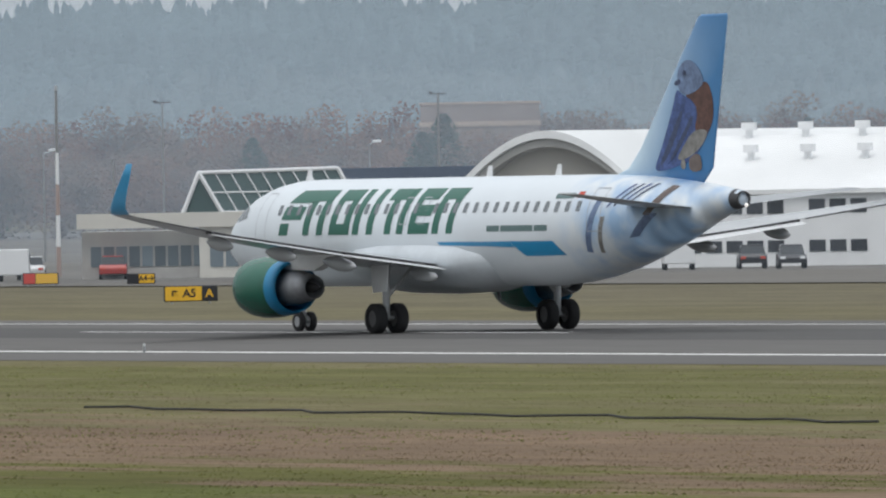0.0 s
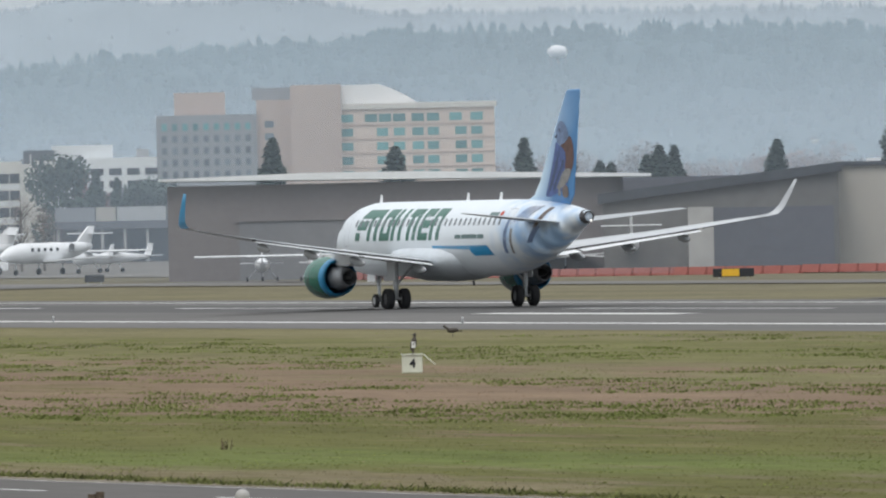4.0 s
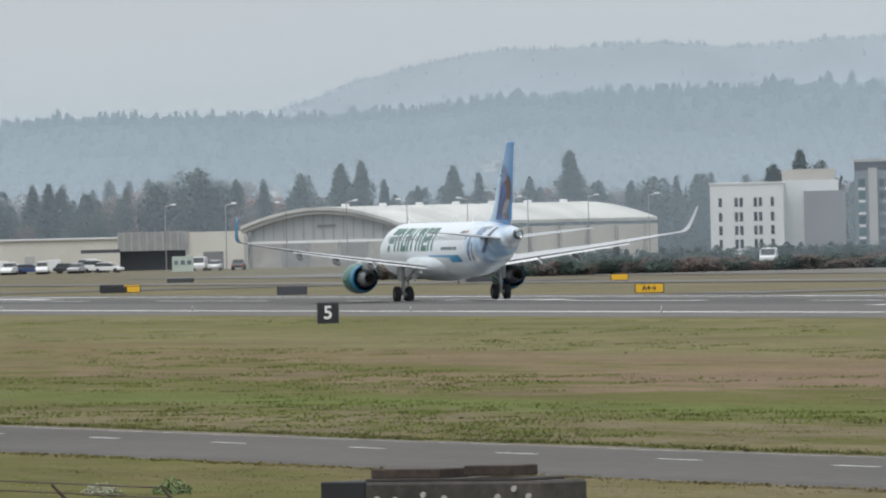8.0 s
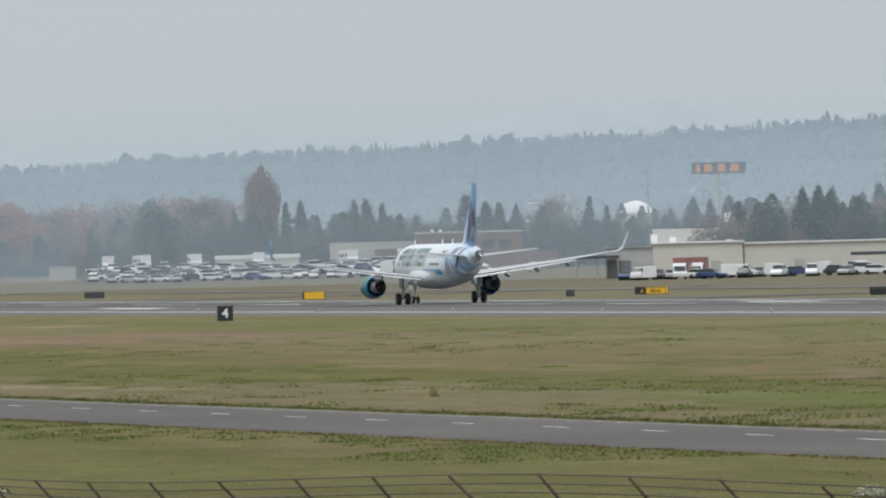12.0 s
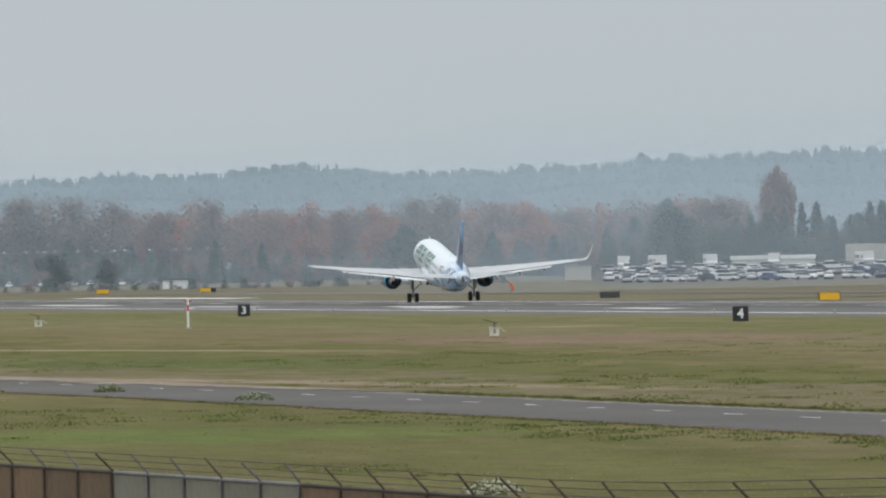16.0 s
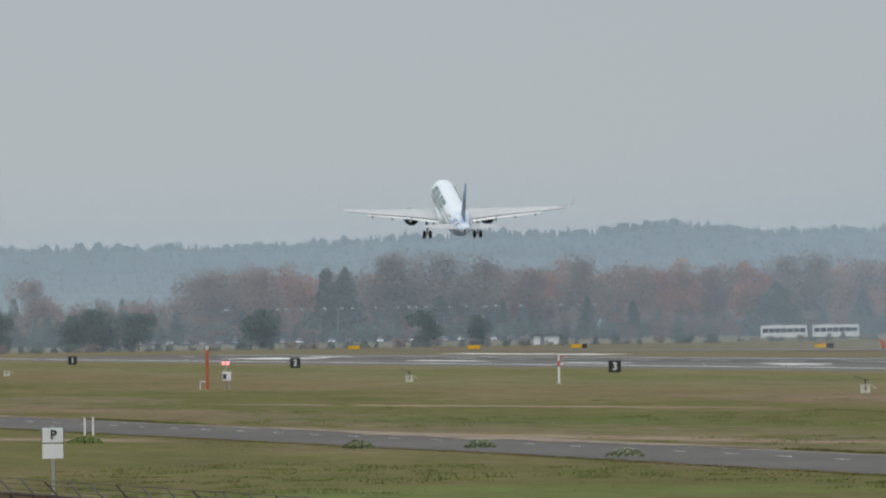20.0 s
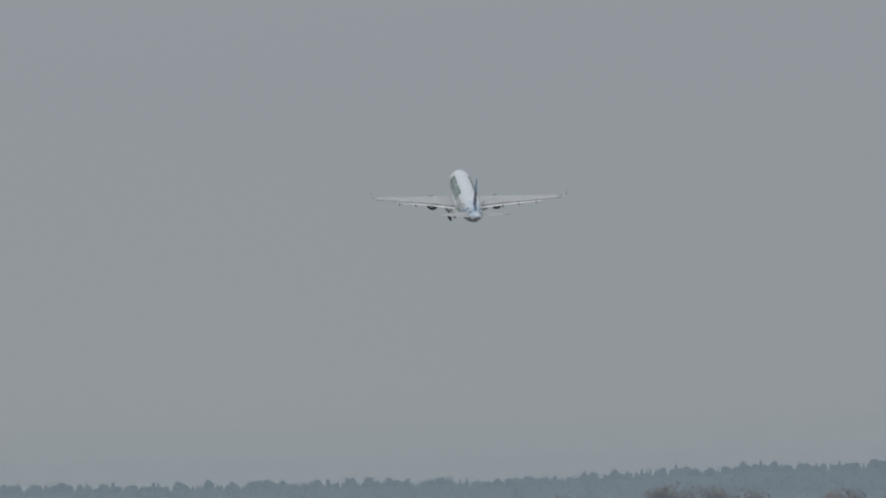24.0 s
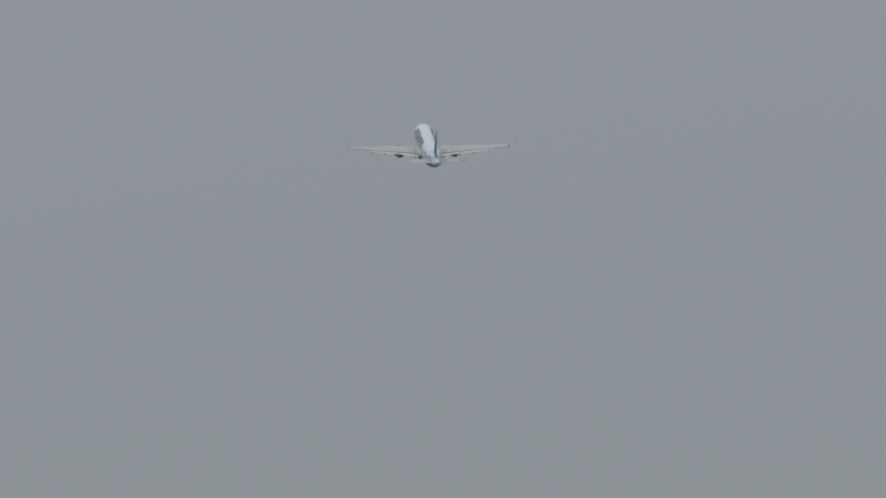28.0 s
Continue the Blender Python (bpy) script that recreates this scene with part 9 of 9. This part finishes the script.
part("board", boxes(((0.7, 0.1, 2.18), (3.6, 1.0, 2.225)), bevel=0.01), OLD_CONC, s)
for u, z in ((1.0, 1.93), (1.32, 1.92), (1.83, 1.99), (2.2, 1.94), (3.15, 1.95), (3.45, 2.07), (3.7, 1.96)):
    part("bolt", tube(bmesh.new(), (u, -0.04, z), (u, 0.02, z), 0.045, n=8), CONC, s)

# ---- grass clumps, weeds, bushes ----
def tufts(name, n, seed, material, hmin, hmax, reach, blades, cut, label, places=None):
    """Tufts of upright grass blades scattered over the near field."""
    rr = random.Random(seed)
    vs, fs = [], []
    done = 0
    while done < n:
        if places:
            x, y = places(rr)
        else:
            b = rr.uniform(55, 86)
            far = 205 / math.cos(radians(b))
            rng = 1 / rr.uniform(1 / far, 1 / 228)
            x, y = polar(b, rng)
            if abs(y - road_mid(x)) < 6.4 or y < 30 or y > 205:
                continue
            if noise.noise((x * 0.03, y * 0.10, seed)) + 0.5 * noise.noise((x * 0.2, y * 0.5, seed + 3)) < cut:
                continue
        done += 1
        h = rr.uniform(hmin, hmax)
        for _ in range(blades):
            a, q = rr.random() * 6.283, reach * math.sqrt(rr.random())
            bx, by, t = x + q * math.cos(a) * 1.6, y + q * math.sin(a), rr.random() * 3.142
            w, tall = rr.uniform(0.025, 0.06), h * rr.uniform(0.5, 1.1) * (1 - 0.5 * q / reach)
            dx, dy = w * math.cos(t), w * math.sin(t)
            lx, ly = tall * rr.uniform(-1.5, 1.5), tall * rr.uniform(-1.5, 1.5)
            o = len(vs)
            vs += [(bx - dx, by - dy, -0.01), (bx + dx, by + dy, -0.01), (bx + lx + dx * 0.5, by + ly + dy * 0.5, tall)]
            fs.append((o, o + 1, o + 2) if dy * bx - dx * by < 0 else (o + 1, o, o + 2))
    ob = mesh_ob(name, vs, fs, material)
    # blades are lit like the sward they stand in
    ob.data.normals_split_custom_set([(0.0, 0.0, 1.0)] * len(ob.data.loops))
    return tagged(ob, label, kind="stuff")


# tuft colours are lightened too, against the shade on upright blades
CLUMP_GREEN = mat("rough_grass_green", (0.215, 0.235, 0.080), 1.0, grain=0.15, scale=1.2, stain=0.25, stain_scale=0.15, island=0.25)
CLUMP_DRY = mat("rough_grass_straw", (0.270, 0.215, 0.125), 1.0, grain=0.12, scale=1.2, stain=0.2, stain_scale=0.15, island=0.25)
CLUMP_DARK = mat("rank_grass_dark", (0.150, 0.165, 0.066), 1.0, grain=0.15, scale=1.2, stain=0.2, stain_scale=0.2, island=0.3)
for m in (CLUMP_GREEN, CLUMP_DRY, CLUMP_DARK, GRASS_BLADE):
    leafy(m, 0.5)
    m.node_tree.nodes["Principled BSDF"].inputs["Specular IOR Level"].default_value = 0.05
tufts("grass", 30000, 3, GRASS_BLADE, 0.015, 0.035, 0.35, 5, -0.5, "short uneven mown grass")
def rough_field(rr):
    """A plan point on the rougher grass between the road and the runway, or before the road."""
    while True:
        x, y = polar(rr.uniform(66, 84.5), 1 / rr.uniform(1 / 900, 1 / 330))
        if 34 < y < 200 and abs(y - road_mid(x)) > 7.5 and noise.noise((x * 0.012, y * 0.06, 4.0)) + 0.4 * noise.noise((x * 0.05, y * 0.2, 9.0)) > 0.0:
            return x, y


ROUGH = mat("rough_tussock_green", (0.190, 0.225, 0.072), 1.0, grain=0.12, scale=1.2, stain=0.2, stain_scale=0.15, island=0.15)
leafy(ROUGH, 0.5)
ROUGH.node_tree.nodes["Principled BSDF"].inputs["Specular IOR Level"].default_value = 0.05
tufts("grass", 2600, 14, ROUGH, 0.07, 0.15, 0.85, 34, 0, "darker green tussocks in the mown grass", rough_field)
tufts("grass", 6000, 4, CLUMP_GREEN, 0.025, 0.055, 0.32, 6, 0.12, "green grass tufts")
tufts("grass", 4500, 5, CLUMP_DRY, 0.02, 0.05, 0.32, 6, 0.16, "dry straw-coloured grass tufts")


def road_edge(side):
    def place(rr):
        x = rr.uniform(-820, -170)
        # no rank grass where the dirt is bare
        while side > 0 and (-715 < x < -528 or x < -765):
            x = rr.uniform(-820, -170)
        wave = noise.noise((x * 0.06, side, 2.0))
        return x, road_mid(x) + (4.9 + 0.5 * wave + abs(rr.gauss(0, 0.5)) if side > 0 else -6.3 - abs(rr.gauss(0, 0.35)))
    return place


tufts("grass", 2600, 8, CLUMP_DARK, 0.10, 0.26, 0.30, 12, 0, "dark ragged grass lip along the road", road_edge(1))
tufts("grass", 2200, 9, CLUMP_GREEN, 0.08, 0.20, 0.30, 10, 0, "ragged grass edge along the road", road_edge(1))
tufts("grass", 2600, 10, GRASS_BLADE, 0.05, 0.12, 0.35, 8, 0, "short grass edge along the road", road_edge(-1))


STALK = mat("dry_stalk", (0.20, 0.16, 0.10), 0.9, grain=0.15)


def bush(p_, w, h, color, label, name="bush", twiggy=False, seed=1):
    rb = random.Random(seed)
    s = thing(name, p_[0], p_[1], 0, 0, label, "plant", "roadside plants")
    pts = []
    for _ in range(700 if not twiggy else 60):
        a, q = rb.random() * 6.283, math.sqrt(rb.random())
        pts.append((w / 2 * q * math.cos(a), w / 2 * q * math.sin(a), h * (1 - q * q * 0.7) * rb.uniform(0.1, 1.0), 1))
    v, f = leaf_cloud(pts, (0.022 if not twiggy else 0.04) * (w + h), rb, 1.0)
    mesh_ob("foliage", v, f, mat(name + "_leaves", [c * 0.8 for c in color], 0.95, island=0.15), s)
    for _ in range(3 if not twiggy else 9):
        a = rb.random() * 6.283
        bm = tube(bmesh.new(), (0.1 * math.cos(a), 0.1 * math.sin(a), -0.02), (w * 0.4 * math.cos(a), w * 0.4 * math.sin(a), h * rb.uniform(0.7, 1.1) * (1 if twiggy else 0.6)), 0.014, 0.006, 4)
        part("stem", bm, STALK if twiggy else BARK, s)
    return s


for k, (p_, w, h, c, lab, tw) in enumerate((
        ((-565.05, 69.89), 1.5, 0.46, (0.20, 0.24, 0.12), "low grey-green bush beside the road", False), ((-556.22, 74.35), 1.5, 0.46, (0.20, 0.24, 0.12), "low grey-green bush beside the road", False), ((-510.28, 74.33), 1.7, 0.45, (0.26, 0.29, 0.18), "pale green flowering bush beside the road", False),
        ((-614.64, 62.25), 1.8, 0.35, (0.16, 0.22, 0.06), "low green clump beside the road", False), ((-282.69, 95.39), 0.6, 0.28, (0.30, 0.25, 0.14), "dry brown weed stalks standing in grass", True), ((-280.70, 95.22), 0.5, 0.42, (0.30, 0.25, 0.14), "dry brown weed stalks standing in grass", True), ((-282.91, 102.18), 0.35, 0.28, (0.22, 0.20, 0.10), "single dry brown weed stalk", True),
        ((-268.04, 66.11), 0.8, 0.2, (0.17, 0.20, 0.11), "leafy green weed with pale flowers", False), ((-265.90, 64.16), 0.6, 0.14, (0.17, 0.20, 0.11), "leafy green weed with pale flowers", False), ((-266.76, 65.72), 0.9, 0.4, (0.20, 0.27, 0.12), "leafy grey-green weed in the grass", False), ((-267.88, 64.38), 0.9, 0.3, (0.42, 0.43, 0.33), "patch of small white flowers", False),
        ((-299.52, 49.47), 1.6, 0.4, (0.42, 0.43, 0.30), "patch of small white flowers", False), ((-468.61, 95.33), 0.4, 0.4, (0.14, 0.09, 0.05), "single dry brown weed stalk", True), ((-282.02, 95.55), 0.5, 0.3, (0.30, 0.25, 0.14), "dry brown weed stalks standing in grass", True))):
    bush(p_, w, h, c, lab, "bush" if not tw else "weed", tw, 50 + k)
for p_, r in (((-546.77, 182.49), 0.16), ((-546.47, 186.75), 0.14), ((-524.30, 149.92), 0.12), ((-296.14, 97.12), 0.14), ((-521.16, 148.99), 0.10), ((-402.37, 124.20), 0.10)):
    s = thing("earth_clod", p_[0], p_[1], 0, 0, "small dark clod of earth in the grass", "clod", "earth clods")
    bm = bmesh.new()
    bmesh.ops.create_icosphere(bm, subdivisions=2, radius=r * 0.6)
    for v in bm.verts:
        v.co *= 1 + 0.3 * noise.noise(v.co * 9)
        v.co.z = max(-0.02, v.co.z * 0.7)
    part("clod", bm, mat("dark_earth", (0.12, 0.10, 0.07), 1.0, grain=0.2), s)

# a dark cable left lying across the grass
s = thing("ground_cable", 0, 0, 0, 0, "dark cable lying in the grass beside the runway", "cable")
bm = bmesh.new()
ca, cb = Vector((*(-287.10, 161.11), 0.05)), Vector((*(-243.4, 158.0), 0.05))
pts = [ca.lerp(cb, k / 24) + Vector((0, 0.5 * math.sin(k * 1.3), 0.02 * math.sin(k * 2.1))) for k in range(25)]
for k in range(24):
    tube(bm, pts[k], pts[k + 1], 0.035, n=6)
part("cable", bm, mat("black_cable", (0.035, 0.035, 0.033), 0.8, grain=0.2), s)

# water tower on the ridge
s = thing("water_tower", -4244.7, 1666.1, 48.0, 68.57, "pale water tower with a round tank on legs", "water tower")
part("tank", lathe([(-2.4, 0.3), (-2.1, 2.2), (-1.2, 3.4), (0.2, 3.8), (1.4, 3.3), (2.2, 2.0), (2.5, 0.2)], 18), WHITE, s, smooth=True).matrix_basis = pose(0, 0, 13.2, 0, -90, 0)
for k in range(5):
    a = 2 * math.pi * k / 5
    part("leg", tube(bmesh.new(), (3.2 * math.cos(a), 3.2 * math.sin(a), -8), (3.0 * math.cos(a), 3.0 * math.sin(a), 12.4), 0.22, n=6), STEEL, s)
part("riser", tube(bmesh.new(), (0, 0, -8), (0, 0, 11.2), 0.6, n=8), STEEL, s)

# houses on the wooded slope
rr = random.Random(21)
HOUSE = thing("hillside_house", 0, -1000, 0, 0, "small pale house among the trees on the slope", "house", "hillside houses")
part("wall", boxes(((-5, -4, 0), (5, 4, 4.5))), CREAM, HOUSE)
bm = bmesh.new()
prism(bm, [(-5.4, 4.5), (5.4, 4.5), (3.5, 6.6), (-3.5, 6.6)], -4.4, 4.4)
part("roof", bm, ROOF_GREY, HOUSE)
for u in (-2.5, 0, 2.5):
    pane(HOUSE, "window", u, 2.4, 1.2, 1.2, GLASS_GREY, -4.06)
for k in range(44):
    b, f = (rr.uniform(63, 80), rr.uniform(0.45, 1.0)) if k < 34 else (rr.uniform(84.745, 85.346), rr.uniform(0.30, 0.40))
    x, y = polar(b, 4290 - 500 * (1 - f) - 20)
    top = high(float(np.interp(b, [57, 66, 69, 72, 76, 80, 84], [303, 300, 300, 240, 217, 178, 155]) * (0.52 + 0.07 * math.sin(b * 1.7 + 1))), 4290) - 5.6
    z = top * float(np.interp(f, [0, 0.35, 0.7, 1], [0, 0.45, 0.8, 1])) - 1
    m = pose(x, y, z, 0, 0, b + rr.uniform(-40, 40)) @ Matrix.Scale(rr.uniform(0.35, 0.7), 4)
    if k:
        h = copy_thing(HOUSE, m)
        h.matrix_basis = m
    else:
        HOUSE.matrix_basis = m


# ---- added sheets beyond the runway stand in for distance haze, lit by the sky ----
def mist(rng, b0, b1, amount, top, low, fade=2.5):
    """An added see-through upright sheet that imitates haze; it thins out upwards and towards its end."""
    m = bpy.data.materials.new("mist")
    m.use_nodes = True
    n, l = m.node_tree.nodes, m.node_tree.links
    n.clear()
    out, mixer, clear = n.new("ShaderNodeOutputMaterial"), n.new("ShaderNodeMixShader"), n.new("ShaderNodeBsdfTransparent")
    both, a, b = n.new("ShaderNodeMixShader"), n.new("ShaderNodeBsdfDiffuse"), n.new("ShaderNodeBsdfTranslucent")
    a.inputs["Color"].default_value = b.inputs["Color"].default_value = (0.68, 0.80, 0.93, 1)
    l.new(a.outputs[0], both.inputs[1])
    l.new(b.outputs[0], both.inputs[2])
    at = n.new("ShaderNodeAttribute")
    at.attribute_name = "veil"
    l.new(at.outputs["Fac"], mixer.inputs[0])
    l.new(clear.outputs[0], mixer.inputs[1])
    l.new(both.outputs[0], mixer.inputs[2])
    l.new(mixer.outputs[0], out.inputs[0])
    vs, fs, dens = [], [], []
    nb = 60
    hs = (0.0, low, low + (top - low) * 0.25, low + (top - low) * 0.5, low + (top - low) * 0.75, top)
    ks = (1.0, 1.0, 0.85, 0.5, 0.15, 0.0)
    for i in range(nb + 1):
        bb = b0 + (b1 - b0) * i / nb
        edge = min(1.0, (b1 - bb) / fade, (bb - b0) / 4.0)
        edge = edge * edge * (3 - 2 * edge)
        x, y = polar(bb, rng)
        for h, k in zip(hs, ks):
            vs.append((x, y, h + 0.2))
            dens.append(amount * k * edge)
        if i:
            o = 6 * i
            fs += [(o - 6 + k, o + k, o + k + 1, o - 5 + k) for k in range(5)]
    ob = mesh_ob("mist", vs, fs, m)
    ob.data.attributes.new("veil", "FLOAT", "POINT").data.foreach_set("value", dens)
    return tagged(ob, "added see-through sheet that imitates distance haze", kind="structure")


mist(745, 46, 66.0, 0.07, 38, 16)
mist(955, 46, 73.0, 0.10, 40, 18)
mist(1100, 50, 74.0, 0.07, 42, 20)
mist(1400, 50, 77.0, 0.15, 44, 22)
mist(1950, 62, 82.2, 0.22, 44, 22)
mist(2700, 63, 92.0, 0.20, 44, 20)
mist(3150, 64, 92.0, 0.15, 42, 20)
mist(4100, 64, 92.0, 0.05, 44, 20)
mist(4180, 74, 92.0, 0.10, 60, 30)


def flight(x, y, z, climb, bank, heading):
    """Pose of the aeroplane on its heading, nose up by climb."""
    return pose(x, y, z) @ pose(0, 0, 0, 0, 0, heading) @ pose(0, 0, 0, 0, -climb, 0) @ pose(0, 0, 0, bank, 0, 0)


def motions():
    walk(AIRLINER, [
    (0.0, flight(-401.92, 242.50, 0.175, 0.00, 0.0, 180.00)),
    (0.5, flight(-429.05, 242.50, 0.175, 0.00, 0.0, 180.00)),
    (1.0, flight(-456.57, 242.50, 0.175, 0.00, -0.0, 180.00)),
    (1.5, flight(-484.46, 242.50, 0.175, 0.00, 0.0, 180.00)),
    (2.0, flight(-512.85, 242.50, 0.175, 0.00, -0.0, 180.00)),
    (2.5, flight(-541.75, 242.50, 0.175, 0.00, -0.1, 180.00)),
    (3.0, flight(-571.69, 242.50, 0.175, 0.00, -0.1, 180.00)),
    (3.5, flight(-602.13, 242.50, 0.175, 0.00, -0.1, 180.00)),
    (4.0, flight(-633.07, 242.50, 0.175, 0.00, -0.1, 180.00)),
    (4.5, flight(-664.50, 242.50, 0.175, 0.00, -0.1, 180.00)),
    (5.0, flight(-696.04, 242.50, 0.175, 0.00, -0.1, 180.00)),
    (5.5, flight(-728.08, 242.50, 0.175, 0.00, -0.1, 180.00)),
    (6.0, flight(-760.61, 242.50, 0.175, 0.00, -0.1, 180.00)),
    (6.5, flight(-793.56, 242.50, 0.175, 0.00, -0.1, 180.00)),
    (7.0, flight(-826.97, 242.50, 0.175, 0.00, -0.1, 180.00)),
    (7.5, flight(-860.83, 242.50, 0.175, 0.00, -0.1, 180.00)),
    (8.0, flight(-895.10, 242.50, 0.175, 0.00, -0.1, 180.00)),
    (8.5, flight(-929.76, 242.50, 0.175, 0.00, -0.2, 180.00)),
    (9.0, flight(-965.02, 242.50, 0.175, 0.00, -0.2, 180.00)),
    (9.5, flight(-1000.92, 242.50, 0.175, 0.00, -0.2, 180.00)),
    (10.0, flight(-1037.28, 242.50, 0.175, 0.00, -0.2, 180.00)),
    (10.5, flight(-1074.15, 242.50, 0.175, 0.00, -0.2, 180.00)),
    (11.0, flight(-1111.53, 242.50, 0.175, 0.00, -0.2, 180.00)),
    (11.5, flight(-1149.27, 242.50, 0.175, 0.00, -0.2, 180.00)),
    (12.0, flight(-1187.23, 242.50, 0.175, 0.00, -0.2, 180.00)),
    (12.5, flight(-1225.19, 242.50, 0.175, 0.00, -0.2, 180.00)),
    (13.0, flight(-1263.33, 242.50, 0.175, 0.00, -0.2, 180.00)),
    (13.5, flight(-1302.16, 242.50, 0.175, 0.00, -0.2, 180.00)),
    (14.0, flight(-1341.66, 242.50, 0.175, 0.00, -0.3, 180.00)),
    (14.5, flight(-1381.54, 242.64, 0.19, 0.68, -0.3, 179.72)),
    (15.0, flight(-1421.79, 242.78, 0.25, 2.90, -0.3, 179.43)),
    (15.5, flight(-1462.41, 242.87, 0.42, 5.73, -0.3, 178.78)),
    (16.0, flight(-1503.32, 242.65, 0.88, 7.29, -0.3, 178.66)),
    (16.5, flight(-1544.58, 242.41, 1.50, 8.30, -0.1, 178.44)),
    (17.0, flight(-1586.19, 242.27, 2.42, 8.98, -0.2, 178.44)),
    (17.5, flight(-1628.15, 242.20, 3.93, 9.65, -0.2, 178.20)),
    (18.0, flight(-1670.45, 242.27, 5.71, 10.31, -0.2, 178.14)),
    (18.5, flight(-1713.08, 242.15, 8.37, 10.95, -0.2, 178.14)),
    (19.0, flight(-1756.03, 242.36, 11.16, 11.57, -0.2, 178.31)),
    (19.5, flight(-1799.31, 242.37, 14.71, 12.16, -0.2, 178.46)),
    (20.0, flight(-1842.91, 242.66, 18.64, 12.72, -0.1, 178.68)),
    (20.5, flight(-1886.81, 242.77, 23.18, 13.25, -0.1, 178.89)),
    (21.0, flight(-1931.03, 243.18, 27.98, 13.74, -0.1, 179.08)),
    (21.5, flight(-1975.53, 243.15, 33.61, 14.20, -0.1, 179.21)),
    (22.0, flight(-2020.34, 243.53, 39.37, 14.61, -0.1, 179.18)),
    (22.5, flight(-2065.44, 243.81, 45.80, 14.98, -0.0, 179.25)),
    (23.0, flight(-2110.81, 244.02, 52.41, 15.32, -0.0, 179.24)),
    (23.5, flight(-2156.47, 244.23, 59.41, 15.61, 0.0, 179.24)),
    (24.0, flight(-2202.40, 244.42, 66.77, 15.87, 0.0, 179.24)),
    (24.5, flight(-2248.58, 244.63, 74.60, 16.09, 0.0, 179.23)),
    (25.0, flight(-2295.04, 244.66, 82.30, 16.40, 0.0, 179.30)),
    (25.5, flight(-2341.73, 244.81, 90.94, 16.52, -0.1, 179.40)),
    (26.0, flight(-2388.70, 245.00, 99.56, 16.65, -0.2, 179.55)),
    (26.5, flight(-2435.89, 245.23, 108.19, 16.70, -0.2, 179.62)),
    (27.0, flight(-2483.32, 245.43, 116.82, 16.75, -0.2, 179.77)),
    (27.5, flight(-2530.99, 245.64, 125.44, 16.80, -0.2, 179.70)),
    (28.0, flight(-2578.88, 245.87, 134.07, 16.85, -0.2, 179.79)),
    ])
    walk(PICKUP, [(t, pose(x, NEAR_ROAD(x) - 0.95, 0.85, 0, 0, 183.1)) for t, x in ((0, 234.5), (28, -493.5))])
    # the struts stretch as the weight comes off, then the legs fold away
    stretch = ((0, 0), (14.6, 0), (15.0, -0.12), (15.5, -0.36), (16.0, -0.42))
    for side, rows in ((1, ((22.7, 0), (23.6, 18), (24.5, 47), (25.1, 62), (25.8, 86), (28, 86))), (-1, ((22.7, 0), (23.5, 35), (24.3, 75), (24.7, 86), (28, 86)))):
        at = LEGS[side].location.copy()
        walk(LEGS[side], [(t, pose(at.x, at.y, at.z + d)) for t, d in stretch] + [(t, pose(at.x, at.y, at.z - 0.42, -side * a, 0, 0)) for t, a in rows])
    at = LEGS[0].location.copy()
    walk(LEGS[0], [(t, pose(*at, 0, -a, 0)) for t, a in ((0, 0), (22.6, 0), (23.4, 40), (24.2, 80), (24.5, 88), (28, 88))])
    # the wings bend up once they carry the weight
    for side, wing in WINGS.items():
        walk(wing, [(t, pose(0, side * 1.3, 2.6) @ pose(0, 0, 0, side * a, 0, 0) @ pose(0, -side * 1.3, -2.6)) for t, a in ((0, 0), (10, 0.1), (14.5, 0.2), (16.0, 0.5), (17.0, 0.6), (28, 0.6))])


motions()
